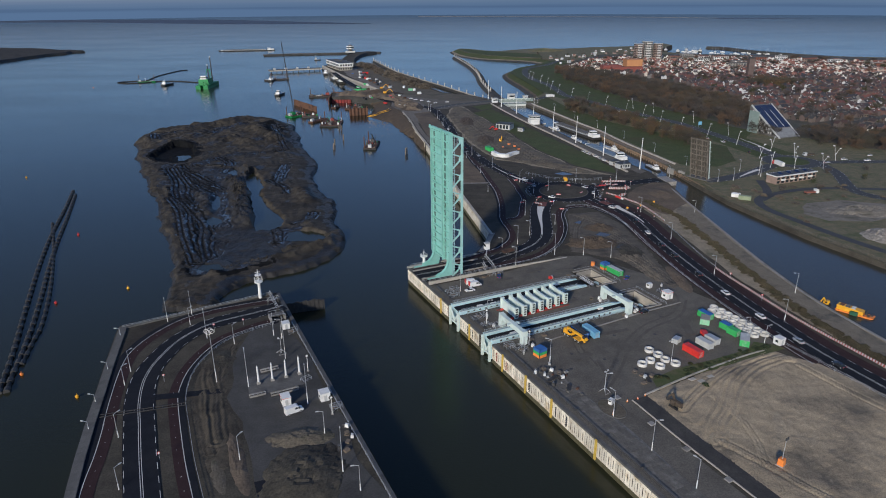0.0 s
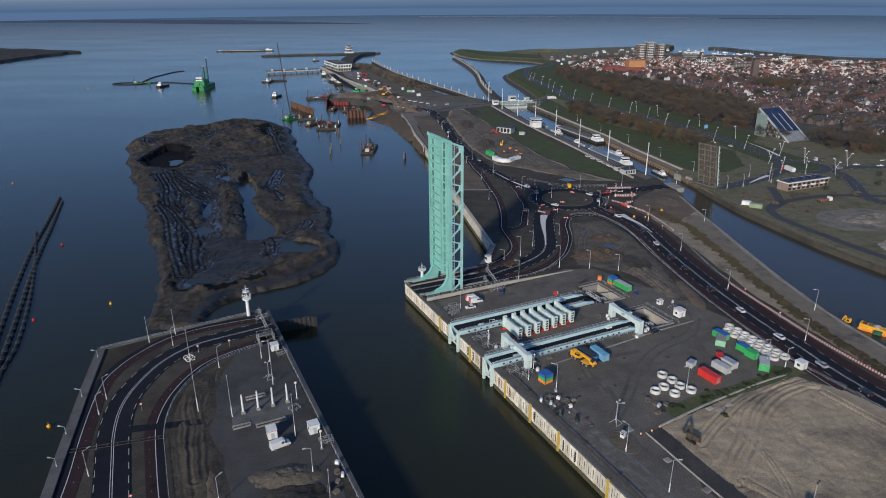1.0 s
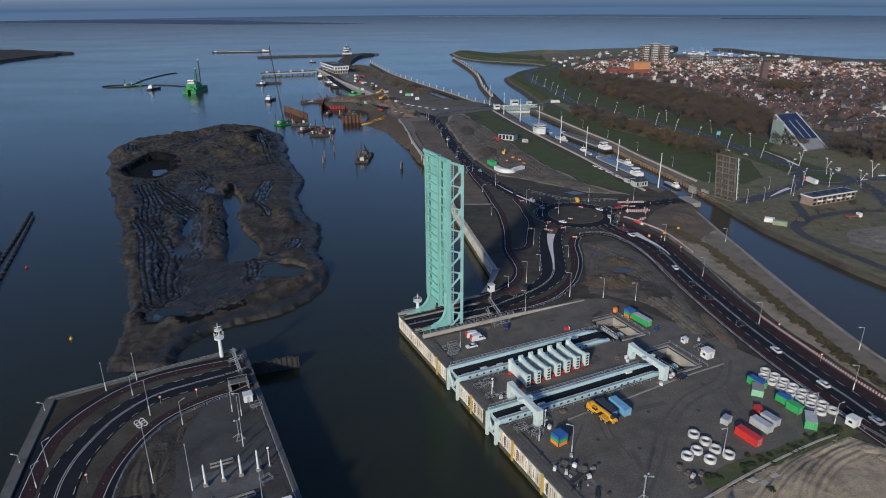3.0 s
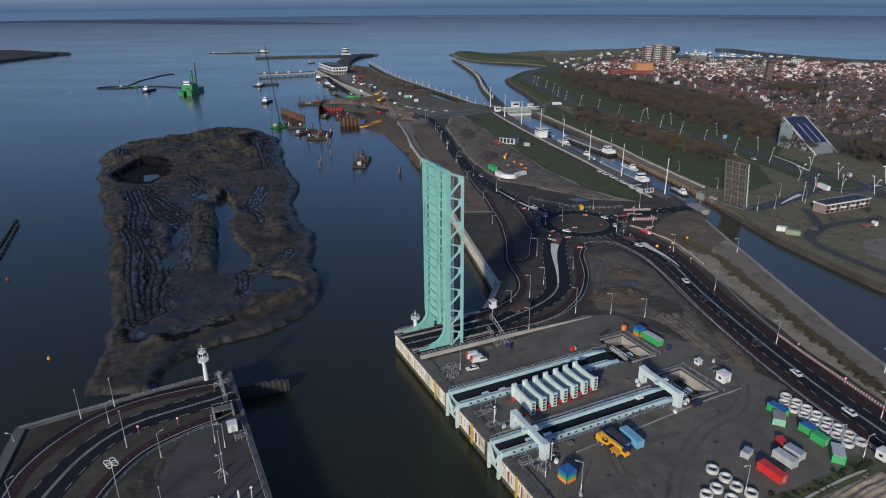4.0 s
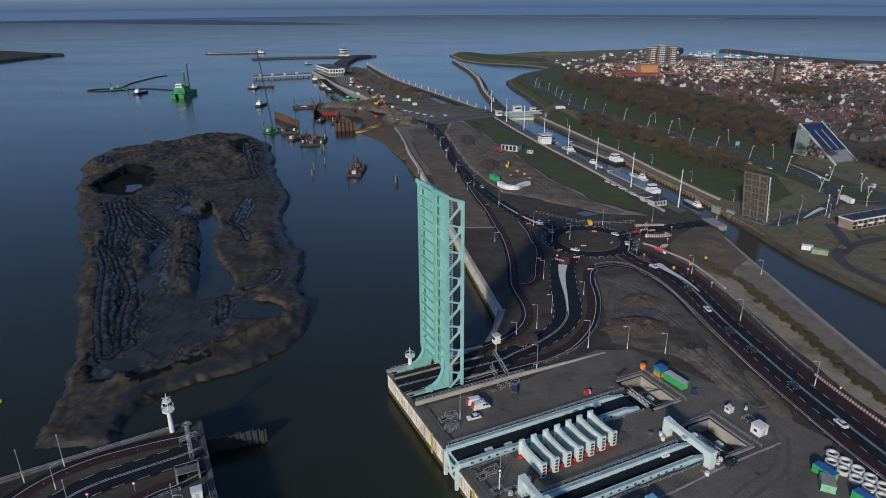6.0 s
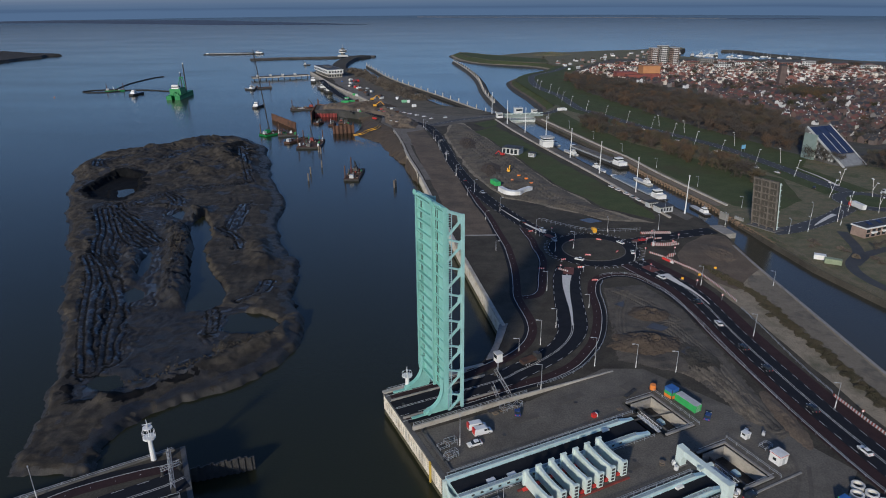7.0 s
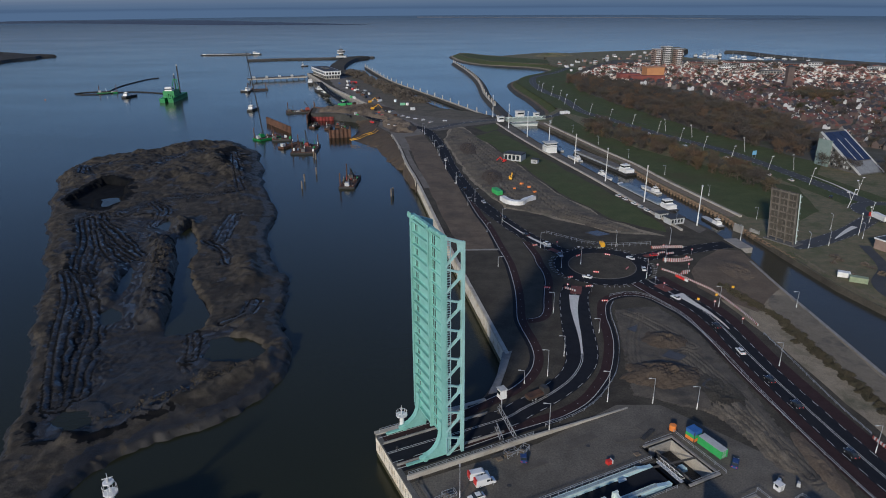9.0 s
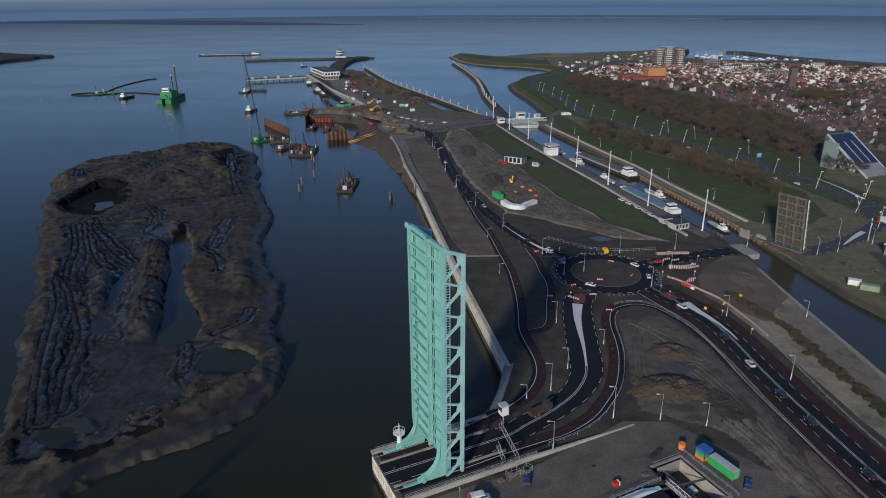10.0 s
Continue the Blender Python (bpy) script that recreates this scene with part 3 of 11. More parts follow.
sheet("lawn_dike", [(130, 856), (127, 907), (117, 1012), (110, 1088), (122, 1136), (154, 1196), (190, 1240), (205, 1289), (215, 1290), (190, 1215), (140, 1130), (127, 1060), (130, 985), (143, 925), (146, 860)], 0.05, GRASS, "green sea dike grass", "grass", 1.0)
sheet("dry_bank_west", [(15, 423), (29, 423), (28, 445), (20, 490), (10, 560), (-2, 650), (-14, 712), (-30, 700), (-12, 572), (8, 445)], 0.05, SPOILGROUND, "bare brown earth behind the quay wall", "ground", 0.5)
sheet("works_base", [(32, 518), (40, 490), (62, 475), (92, 446), (120, 440), (98, 464), (76, 522), (58, 606), (43, 668), (24, 745), (12, 752), (4, 690), (14, 610), (24, 548)], 0.05, DUST, "stripped dusty works ground beside the road", "ground", 1.5)
sheet("town_floor", [(200, 640), (160, 900), (170, 1060), (205, 1170), (250, 1280), (330, 1420), (545, 1420), (700, 1385), (860, 1300), (1500, 1040), (1500, 300), (420, 450), (345, 520), (290, 600)], 0.05, TOWNGROUND, "streets and gardens of the old town", "ground", 4.0)
sheet("dune_strip", [(202, 1360), (146, 1390), (99, 1426), (60, 1503), (40, 1590), (60, 1602), (95, 1545), (140, 1500), (210, 1440)], 0.06, GRASS, "green grass on the outer dike", "grass", 2.0)
sheet("dune_park", [(172, 1204), (219, 1292), (204, 1360), (210, 1440), (140, 1520), (190, 1575), (300, 1590), (440, 1630), (420, 1480), (320, 1425), (245, 1290), (200, 1190)], 0.05, DRYGRASS, "grassy dike and low town edge by the sea", "grass", 3.0)
sheet("park_grass", [(158, 1150), (152, 1090), (150, 1040), (156, 960), (164, 880), (172, 815), (200, 760), (216, 700), (236, 640), (252, 590), (262, 560), (284, 590), (268, 650), (244, 720), (226, 790), (206, 880), (192, 960), (188, 1060), (204, 1150), (236, 1260), (206, 1225)], 0.075, GRASS, "green grass between dike road and woods", "grass", 2.0)
SPITSOIL = surface("weedy grey brown soil", (0.098, 0.084, 0.064), (0.132, 0.113, 0.086), 7.0, 0.95, 0.08, 0.35, stain=(0.066, 0.066, 0.042), stain_size=20)
sheet("spit_ground", [(-4, 745), (-30, 790), (-62, 880), (-90, 960), (-128, 1090), (-150, 1180), (-162, 1240), (-143, 1246), (-100, 1069), (-61, 977), (-30, 929), (-3, 862), (36, 832), (54, 804), (12, 758)], 0.045, SPITSOIL, "weedy soil on the harbour spit", "ground", 1.0)
GRAVEL = surface("grey brown gravel", (0.165, 0.148, 0.124), (0.215, 0.195, 0.165), 4.0, 0.95, 0.08, 0.4, stain=(0.11, 0.10, 0.078), stain_size=9)
sheet("mound_ground", [(206, 352), (218, 372), (240, 378), (262, 371), (278, 360), (262, 344), (236, 338), (214, 339)], 0.06, GRAVEL, "stripped sandy ground by the canal", "ground", 2.0)

sheet("harbour_ground", [(-88, 898), (-94, 886), (-138, 864), (-135, 833), (-111, 832), (-84, 811), (-60, 788), (-58, 750), (-45, 722), (-37.5, 690), (-32, 661), (-19, 640), (-14, 715), (-4, 745), (-30, 790), (-62, 880), (-90, 960), (-128, 1090), (-150, 1180), (-178, 1180), (-146, 1050), (-121, 986), (-101, 940)], 0.05, DUSTQUAY, "brown sandy works ground on the harbour spit", "ground", 1.5)
sheet("junction", [(-12, 738), (0, 728), (30, 752), (62, 772), (60, 792), (20, 786), (-4, 800), (-40, 830), (-52, 815), (-26, 776)], 0.06, OLD_ASPHALT, "worn asphalt yard by the sea locks", "yard", 1.0)
sheet("lawn_lock", [(34, 745), (44, 720), (56, 735), (58, 764)], 0.06, GRASS, "green grass corner by the sea locks", "grass", 0.6)
# ---- roads ----
MARK_Z = 0.03
def road(name, points, half, label, material=ASPHALT, z=0.16, edges=True, centre="double", paths=(), flare=None):
    """flare: a second half width, and the shares of the way between which the road widens to it."""
    line = spline(points, 1.0)
    ob = thing(name, Matrix(), label, "road", kind="structure")
    def edge(side, inset=0.0):
        def off(f):
            if not flare:
                return side * (half - inset)
            t = min(1.0, max(0.0, (f - flare[1]) / (flare[2] - flare[1])))
            return side * (half + (flare[0] - half) * t * t * (3 - 2 * t) - inset)
        return off
    part("carriageway", strip(strip(B(), line, edge(-1), edge(1), z), line, edge(1), edge(-1), z - 0.12), material, ob)
    bm = B()
    if edges:
        for s in (-1, 1):
            dashes(bm, line, edge(s, 0.35), 0.16, z + MARK_Z, 3, 3)
    if centre == "double":
        for s in (-0.28, 0.28):
            strip(bm, line, s - 0.09, s + 0.09, z + MARK_Z)
    elif centre == "dash":
        dashes(bm, line, 0, 0.15, z + MARK_Z, 3, 6)
    if bm.verts:
        part("road_marking", bm, LINE, ob, "white painted road lines")
    for k, (a, b, mark) in enumerate(paths):
        part("cycle_path", strip(B(), line, a, b, z - 0.04), RED_ASPHALT, ob, "dark red asphalt cycle path")
        if mark is not None:
            part("path_marking", strip(B(), line, mark - 0.12, mark + 0.12, z - 0.04 + MARK_Z), LINE, ob)
    return line


ROAD_A = [(93.5, 384), (99.5, 370.5), (104.8, 359.5), (107.9, 349), (109.4, 336), (110.4, 317), (112.1, 300), (113.9, 286.5), (115.5, 274.5), (117.6, 261), (119.4, 251.5), (121.6, 240), (124.4, 228), (127.6, 216.3), (130.6, 203.6), (133.6, 194.3), (140.2, 177), (150, 151), (165, 112), (186, 56)]
line_a = road("road_main", ROAD_A, 4.5, "fresh black asphalt main road with double white centre line", paths=((4.6, 9.9, 8.9), (-9.1, -4.6, None)))
ROAD_B = [L(0.3, -8.6), L(12, -8.7), L(26, -8.9), (22.2, 284.2), (27.5, 288.6), (34.2, 293.8), (39.8, 298.9), (44.6, 304.2), (48.2, 309.8), (51, 316.3), (52.7, 325), (54, 338), (55.4, 350.5), (57.8, 366), (61.5, 378)]
road("road_bridge", ROAD_B, 4.5, "fresh black asphalt road winding from bridge to roundabout", flare=(6.0, 0.42, 0.66))
ROAD_C = [(63, 417), (55, 428), (47, 442), (39, 462), (29, 491), (20.5, 526), (10.5, 583), (2.3, 657), (-10.8, 728), (-30, 756), (-70, 800), (-110, 900), (-150, 1010), (-180, 1110)]
line_c = road("road_spit", ROAD_C, 4.4, "asphalt road along the harbour spit with lamp posts", centre="dash")
ROAD_D = [(96, 409), (116, 417), (134, 423), (150, 428), (180, 426), (200, 431), (220, 441), (242, 455)]
road("road_canal_bridge", ROAD_D[:3] + [(147, 427)], 4.6, "asphalt road over the canal bridge", centre="dash")
road("road_canal_east", [(177, 424), (190, 428), (206, 437), (222, 448), (243, 466)], 4.8, "asphalt road from the canal bridge to the roundabout", material=GREYROAD, centre="dash")
road("road_east", [(280, 473), (320, 474), (400, 470), (600, 440)], 4.0, "asphalt road into the town", material=GREYROAD, centre="dash")
road("road_field", [(279, 470), (276, 442), (266, 413), (262.5, 395), (272, 380), (300, 362), (340, 345)], 4.2, "grey road curving past the sand heaps", material=GREYROAD, centre="dash")
line_f = road("road_dike", [(260, 496), (254, 527), (248, 560), (241, 595), (231, 635), (214, 674), (200, 705), (187, 740), (172, 785), (156, 826), (153, 865), (150, 928), (139, 984), (134, 1040), (137, 1104), (150, 1158), (190, 1215), (225, 1290)], 5.0, "dual road along the dike behind the trees", material=GREYROAD, centre="dash")
solid("dike_verge", strip(B(), line_f, -17, 17, 0.11), GRASS, "green grass verge along the dike road", "grass", kind="structure")
road("road_harbour", [(-8, 735), (22, 765), (63, 785), (95, 790), (120, 805), (135, 830)], 4.0, "road across the sea locks", material=GREYROAD, centre="dash")
road("road_west", [(-45, 62), (-64, 104), (-79, 135.8), (-84.2, 147), (-90, 160), (-94.4, 170), (-98, 181), (-99.4, 190), (-99.2, 198), (-97.9, 207), (-95.2, 214.5), (-91.5, 220.3), (-87.2, 224.3), (-81, 228.2), (-74.5, 232), (-69.5, 235.0), L(-60.6, -12.6)], 4.5, "fresh black asphalt road curving to the bridge", paths=())


def cycle_path(name, points, red, dark, z):
    """A cycle path along its white line: red asphalt to one side, a narrow black strip to the other."""
    line = spline(points, 1.0)
    ob = thing(name, Matrix(), "dark red asphalt cycle path with a white edge line", "cycle path", kind="structure")
    part("paving", strip(B(), line, *red, z), RED_ASPHALT, ob)
    part("black_strip", strip(B(), line, *dark, z + 0.004), ASPHALT, ob, "narrow black asphalt strip")
    part("path_marking", strip(B(), line, -0.11, 0.11, z + 0.05), LINE, ob)
    bm = B()
    for k in range(2, len(line) - 2, 6):
        q = beside(line[k - 1:k + 2], (red[0] + red[1]) * 0.55)[1]
        box(bm, q.x - 0.08, q.y - 0.08, z, q.x + 0.08, q.y + 0.08, z + 0.06)
    part("path_stud", bm, LINE, ob, "small white studs")["kind"] = "stuff"
    return line


cycle_path("cycle_path_west", [(-72, 75), (-82, 103), (-91.9, 129.4), (-96, 145), (-98.9, 155), (-102.9, 167), (-107.1, 181), (-109.8, 191.5), (-111.1, 200), (-110.3, 208), (-108.5, 214.5), (-106.2, 219.8), (-103.4, 224.7), (-99.3, 229.4), (-93, 234.2), (-85.5, 238), (-77.5, 241.4), L(-62, -5.6)], (0.0, 3.3), (-2.4, -0.0), 0.075)
cycle_path("cycle_path_east", [(-42, 88), (-54, 111), (-63.1, 129), (-69.9, 142.3), (-76.7, 157), (-82.9, 171.3), (-84.8, 177.6), (-85.9, 185), (-86, 192), (-85, 200), (-83, 206.7), (-80.6, 211.2), (-76.4, 215.8), (-70.6, 220.9), (-66.3, 223.6), L(-60.6, -23.2)], (-2.9, 0.0), (0.0, 1.9), 0.082)
cycle_path("cycle_path_quay", [L(0.3, -1.2), L(14, -1.2), L(24, -0.4), (14.5, 291.6), (20.7, 296.2), (23.4, 298.1), (27.2, 301.9), (30.2, 305.9), (33.1, 311.5), (34.8, 318), (35.1, 324), (34.5, 330.5), (33.1, 339), (32.3, 348), (33.2, 359), (34.1, 373), (34.2, 388), (33.5, 406), (31, 426), (28, 452), (25.2, 468), (22.8, 481), (16.8, 526), (8.6, 591), (0.3, 667), (-16, 730)], (0.0, 3.3), (-1.5, 0.0), 0.089)
cycle_path("cycle_path_loop", [(35.6, 347.2), (39.5, 348.3), (42, 350.6), (43.8, 356), (45, 364), (46.6, 373.2), (48.5, 384), (48.7, 394), (47.5, 403.5), (47.3, 413.5), (45.7, 424), (44.5, 432)], (0.0, 3.3), (-0.6, 0.0), 0.096)
cycle_path("cycle_path_bridge", [L(0.3, -15.6), L(20, -15.8), L(34, -15.4), (31.4, 281), (38.3, 284.2), (44.9, 288.8), (49.6, 293.5), (54, 299.8), (58.5, 307.6), (62.2, 317.7), (65.1, 329), (66.5, 339), (67.2, 348.8), (68.9, 357), (71, 362.3), (75.3, 366.3), (82, 368.2), (88.5, 365.6), (93.5, 357.5), (97.4, 348.6), (100, 335), (101.6, 319)], (-3.4, 0.0), (0.0, 1.5), 0.103)

def roundabout(name, c, inner, outer, label, material=EARTH, tar=ASPHALT):
    ob = thing(name, pose(*c, 0), label, "roundabout", kind="structure")
    bm = B()
    n = 64
    for r0, r1, z in ((inner, outer, 0.19),):
        a = [bm.verts.new((r0 * math.cos(2 * math.pi * k / n), r0 * math.sin(2 * math.pi * k / n), z)) for k in range(n)]
        b = [bm.verts.new((r1 * math.cos(2 * math.pi * k / n), r1 * math.sin(2 * math.pi * k / n), z)) for k in range(n)]
        for k in range(n):
            bm.faces.new((a[k], b[k], b[(k + 1) % n], a[(k + 1) % n]))
    part("carriageway", bm, tar, ob)
    part("kerb", prism(B(), [((inner + 0.1) * math.cos(2 * math.pi * k / n), (inner + 0.1) * math.sin(2 * math.pi * k / n)) for k in range(n)], 0, 0.30), DARKCON, ob, "dark concrete kerb ring")
    part("island", prism(B(), [((inner - 0.3) * math.cos(2 * math.pi * k / n), (inner - 0.3) * math.sin(2 * math.pi * k / n)) for k in range(n)], 0.2, 0.36), material, ob)
    bm = B()
    for k in range(0, n, 2):
        t0, t1 = 2 * math.pi * k / n, 2 * math.pi * (k + 0.9) / n
        bm.faces.new([bm.verts.new((r * math.cos(t), r * math.sin(t), 0.22)) for r, t in ((outer - 0.6, t0), (outer - 0.3, t0), (outer - 0.3, t1), (outer - 0.6, t1))])
    part("road_marking", bm, LINE, ob)
    return ob


roundabout("roundabout", (77.4, 400.5), 15.5, 22.5, "large new asphalt roundabout with bare earth island")
roundabout("roundabout_east", (261.5, 477), 12.8, 20.5, "grey asphalt roundabout with a grass island", GRASS, GREYROAD)

PALEPAVING = surface("new white paving", (0.58, 0.57, 0.54), (0.66, 0.65, 0.62), 1.2, 0.8, 0.01, 0.15)
# pale splitter wedges and red pads where the roads meet the roundabout
for pts, w0, w1 in (([(58.4, 368.6), (56.2, 357.5), (54.8, 345.3), (53.9, 334.5), (52.2, 321)], 2.1, 0.3), ([(102.5, 369.2), (105.4, 360.9), (108.5, 352.4), (110.4, 343.8), (110.9, 338.5)], 1.9, 0.25), ([(57, 425), (49, 438.5), (42.5, 453), (37, 467)], 1.1, 0.1), ([(205, 434), (218, 446), (226, 452.5)], 0.3, 1.4), ([(262, 512), (262, 535), (259, 560)], 1.2, 0.1)):
    line = spline(pts, 2.0)
    n = len(line)
    wide = [w1 + (w0 - w1) * (1 - k / (n - 1)) ** 1.6 for k in range(n)]
    left = [beside(line, -wide[k])[k] for k in range(n)]
    right = [beside(line, wide[k])[k] for k in range(n)]
    solid("splitter_island", prism(B(), [(p.x, p.y) for p in left] + [(p.x, p.y) for p in reversed(right)], 0.12, 0.26), PALEPAVING, "pale grey paved splitter wedge in the road", "traffic island", kind="structure")
REDPAD = surface("red paving", (0.13, 0.045, 0.04), (0.16, 0.06, 0.05), 1.5, 0.85, 0.01, 0.25)
for x, y, t, w, d in ((60.2, 373.8, 76, 8, 4.6), (98.2, 375.5, 118, 7, 4.6), (104, 413, 20, 8, 3.0), (58.5, 420, 125, 6, 3.0)):
    solid("red_pad", box(B(), -w / 2, -d / 2, 0.1, w / 2, d / 2, 0.24), REDPAD, "red paved pad at the roundabout crossing", "paving", kind="structure", m=pose(x, y, 0, 0, 0, t))

# ---- the lock's quay walls: pale panels between dark joints, a coping and a weedy foot ----
def quay_wall(name, e, n0, n1, side, label):
    """Panels along the lock from n0 down to n1 on the face that looks to side."""
    ob = thing(name, at(e, 0), label, "quay wall", kind="structure")
    bm = B()
    for y0, y1, z0, z1 in ((-0.90, -0.17, -5.6, -0.55), (0.17, 0.90, -5.6, -0.55), (-0.17, 0.17, -5.6, -4.6), (-0.17, 0.17, -1.7, -0.55)):
        box(bm, -0.3, y0, z0, 0.3, y1, z1)
    panel = mesh_of("wall_panel", bm, QUAYWALL)
    n = n0 - 1.1
    while n > n1 + 0.9:
        piece = part("wall_panel", panel, QUAYWALL, ob)
        piece.matrix_basis = Matrix.Translation((side * 0.25, n, random.uniform(-0.06, 0.06)))
        n -= 1.95
    part("coping", box(B(), -0.62, n1, -0.5, 0.75, n0, 0.12), DARKCON, ob, "dark weathered concrete coping")
    part("foot", box(B(), side * 0.15 - 0.22, n1, -9, side * 0.15 + 0.22, n0, -5.7), TIDE, ob, "weedy tide-stained foot of the wall")
    part("joint", box(B(), min(0, 0.49 * side), n1, -5.7, max(0, 0.49 * side), n0, -0.5), DARKTIMBER, ob, "dark timber behind the panels")
    return ob


for n0, n1 in ((1.0, -43.0), (-52.5, -70.0), (-78.0, -180.0)):
    quay_wall("quay_wall", 0.75, n0, n1, -1, "pale stained quay wall of upright panels beside the lock")
quay_wall("quay_wall_west", -59.9, 1.0, -180.0, 1, "dark quay wall of the west lock head")

# ---- the raised bridge leaf ----
def bridge_leaf():
    """Stands upright over its pivot: the underside with cross girders faces the lock, the two side trusses stand behind."""
    ob = thing("bridge_leaf", at(14, -6.93), "raised turquoise steel bascule bridge leaf standing upright", "bridge")
    half, z0, z1 = 9.55, 6.2, 64.3
    # deck plate with open edge fins
    part("deck_plate", box(B(), 0.0, -half, z0, 0.35, half, z1), TURQ, ob)
    part("deck_surface", box(B(), 0.36, -half + 0.9, z0 + 0.4, 0.48, half - 0.9, z1 - 0.4), ASPHALT, ob, "black asphalt road surface on its back")
    # two long girders and the outer edge plates
    for y in (-2.65, 8.1):
        part("main_girder", box(B(), -1.0, y - 0.18, z0 - 0.4, 0.0, y + 0.18, z1 - 0.6), TURQ, ob)
        part("girder_flange", box(B(), -1.12, y - 0.3, z0 - 0.4, -1.0, y + 0.3, z1 - 0.6), TURQ, ob)
    for y in (-half, half):
        part("edge_plate", box(B(), -0.75, y - 0.12, z0, 0.9, y + 0.12, z1), TURQ, ob)
    # cross girders: deep shelves with a lip in the wide field, thin ones beside it
    steps = 17
    bay = (z1 - z0 - 1.6) / steps
    for k in range(steps + 1):
        z = z0 + 0.6 + bay * k
        part("cross_girder", profile(B(), ((0.0, z + 0.1), (-0.82, z + 0.1), (-0.82, z + 0.26), (-0.95, z + 0.26), (-0.95, z - 0.3), (-0.82, z - 0.3), (-0.82, z - 0.06), (0.0, z - 0.06)), -2.35, 7.8), TURQ, ob)
        part("thin_girder", profile(B(), ((0.0, z + 0.06), (-0.5, z + 0.06), (-0.5, z - 0.12), (0.0, z - 0.06)), -half + 0.15, -2.95), TURQ, ob)
        part("bracket", profile(B(), ((0.0, z + 0.1), (-0.8, z + 0.1), (-0.8, z - 0.2), (0.0, z - 0.9)), 8.4, half - 0.12), TURQ, ob)
    # stringers; raised black plates paint the dark inside the slots between them
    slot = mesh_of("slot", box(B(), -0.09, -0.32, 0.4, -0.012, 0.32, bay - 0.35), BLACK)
    stringer = mesh_of("stringer", box(B(), -0.2, -0.07, 0.1, 0.0, 0.07, bay - 0.1), TURQ)
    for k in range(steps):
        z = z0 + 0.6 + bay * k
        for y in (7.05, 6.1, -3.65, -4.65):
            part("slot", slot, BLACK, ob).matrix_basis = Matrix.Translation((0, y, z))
        for y in (6.58, 5.6, -4.15, -5.15):
            part("stringer", stringer, TURQ, ob).matrix_basis = Matrix.Translation((0, y, z))
    # toe of the leaf with fingers and lugs
    part("toe_beam", profile(B(), ((0.6, z1 - 0.1), (-0.7, z1 - 0.4), (-0.8, z1), (-0.35, z1 + 0.3), (0.6, z1 + 0.2)), -half, half), TURQ, ob)
    for y in (-2.65, 8.1, half - 0.4):
        part("lug", profile(B(), ((-0.2, z1 - 0.6), (-1.3, z1 - 0.6), (-1.5, z1 - 0.1), (-1.3, z1 + 0.9), (-1.05, z1 + 0.95), (-1.0, z1 + 0.25), (-0.2, z1 + 0.3)), y - 0.3, y + 0.3), TURQ, ob)
    for y in (-half, -half + 2.5, 1.5, 5.5):
        part("lug", profile(B(), ((0.1, z1), (-0.7, z1), (-0.85, z1 + 0.5), (-0.6, z1 + 0.6), (0.1, z1 + 0.25)), y - 0.15, y + 0.15), TURQ, ob)
    # side trusses, paler and bluer than the deck plate
    pale = surface("weathered pale turquoise paint", (0.32, 0.545, 0.53), (0.36, 0.59, 0.575), 5.0, 0.42, 0.0, 0.08, stain=(0.27, 0.47, 0.45), stain_size=9)
    for y in (-half + 0.15, half - 0.15):
        truss = part("side_truss", box(B(), 4.95, y - 0.42, -3.6, 5.8, y + 0.42, z1 - 2.2), pale, ob)
        part("end_post", bar(B(), (0.4, y, z1 - 0.6), (5.4, y, z1 - 2.6), 0.75, 0.8), pale, truss)
        for k in range(7):
            zc = z1 - 10.8 - 8.25 * k
            joint = zc
            part("upper_brace", bar(B(), (5.3, y, joint + 0.3), (0.5, y, joint + 2.1), 0.5, 0.5), pale, truss)
            part("lower_brace", bar(B(), (5.3, y, joint - 0.3), (0.5, y, joint - 4.4), 0.58, 0.55), pale, truss)
            gus = [(5.1, joint + 1.3), (4.1, joint + 0.8), (4.0, joint + 0.1), (3.8, joint - 0.9), (4.3, joint - 1.4), (5.1, joint - 1.8)]
            part("gusset", profile(B(), gus, y - 0.2, y + 0.2), pale, truss)
        part("top_brace", bar(B(), (5.3, y, z1 - 3.4), (0.5, y, z1 - 8.0), 0.58, 0.55), pale, truss)
        part("top_gusset", profile(B(), [(5.1, z1 - 2.7), (3.6, z1 - 2.1), (3.9, z1 - 4.2), (5.1, z1 - 5.4)], y - 0.2, y + 0.2), pale, truss)
    # service ladder in its cage up the near edge
    blue = surface("pale blue grey paint", (0.29, 0.44, 0.47), (0.35, 0.50, 0.53), 3.0, 0.5, 0.0, 0.12)
    ladder = part("ladder", box(B(), 0.55, -half - 0.12, z0 - 5.5, 0.7, -half + 0.05, z1 - 0.6), blue, ob, "pale blue grey service ladder with cage")
    bm = B()
    box(bm, 1.75, -half - 0.12, z0 - 5.5, 1.9, -half + 0.05, z1 - 0.6)
    box(bm, 1.15, -half + 0.75, z0 - 5.5, 1.25, -half + 0.85, z1 - 0.6)
    z = z0 - 5.4
    while z < z1 - 1.2:
        box(bm, 0.6, -half - 0.1, z, 1.85, -half + 0.02, z + 0.12)
        z += 0.7
    part("rungs", bm, blue, ladder)
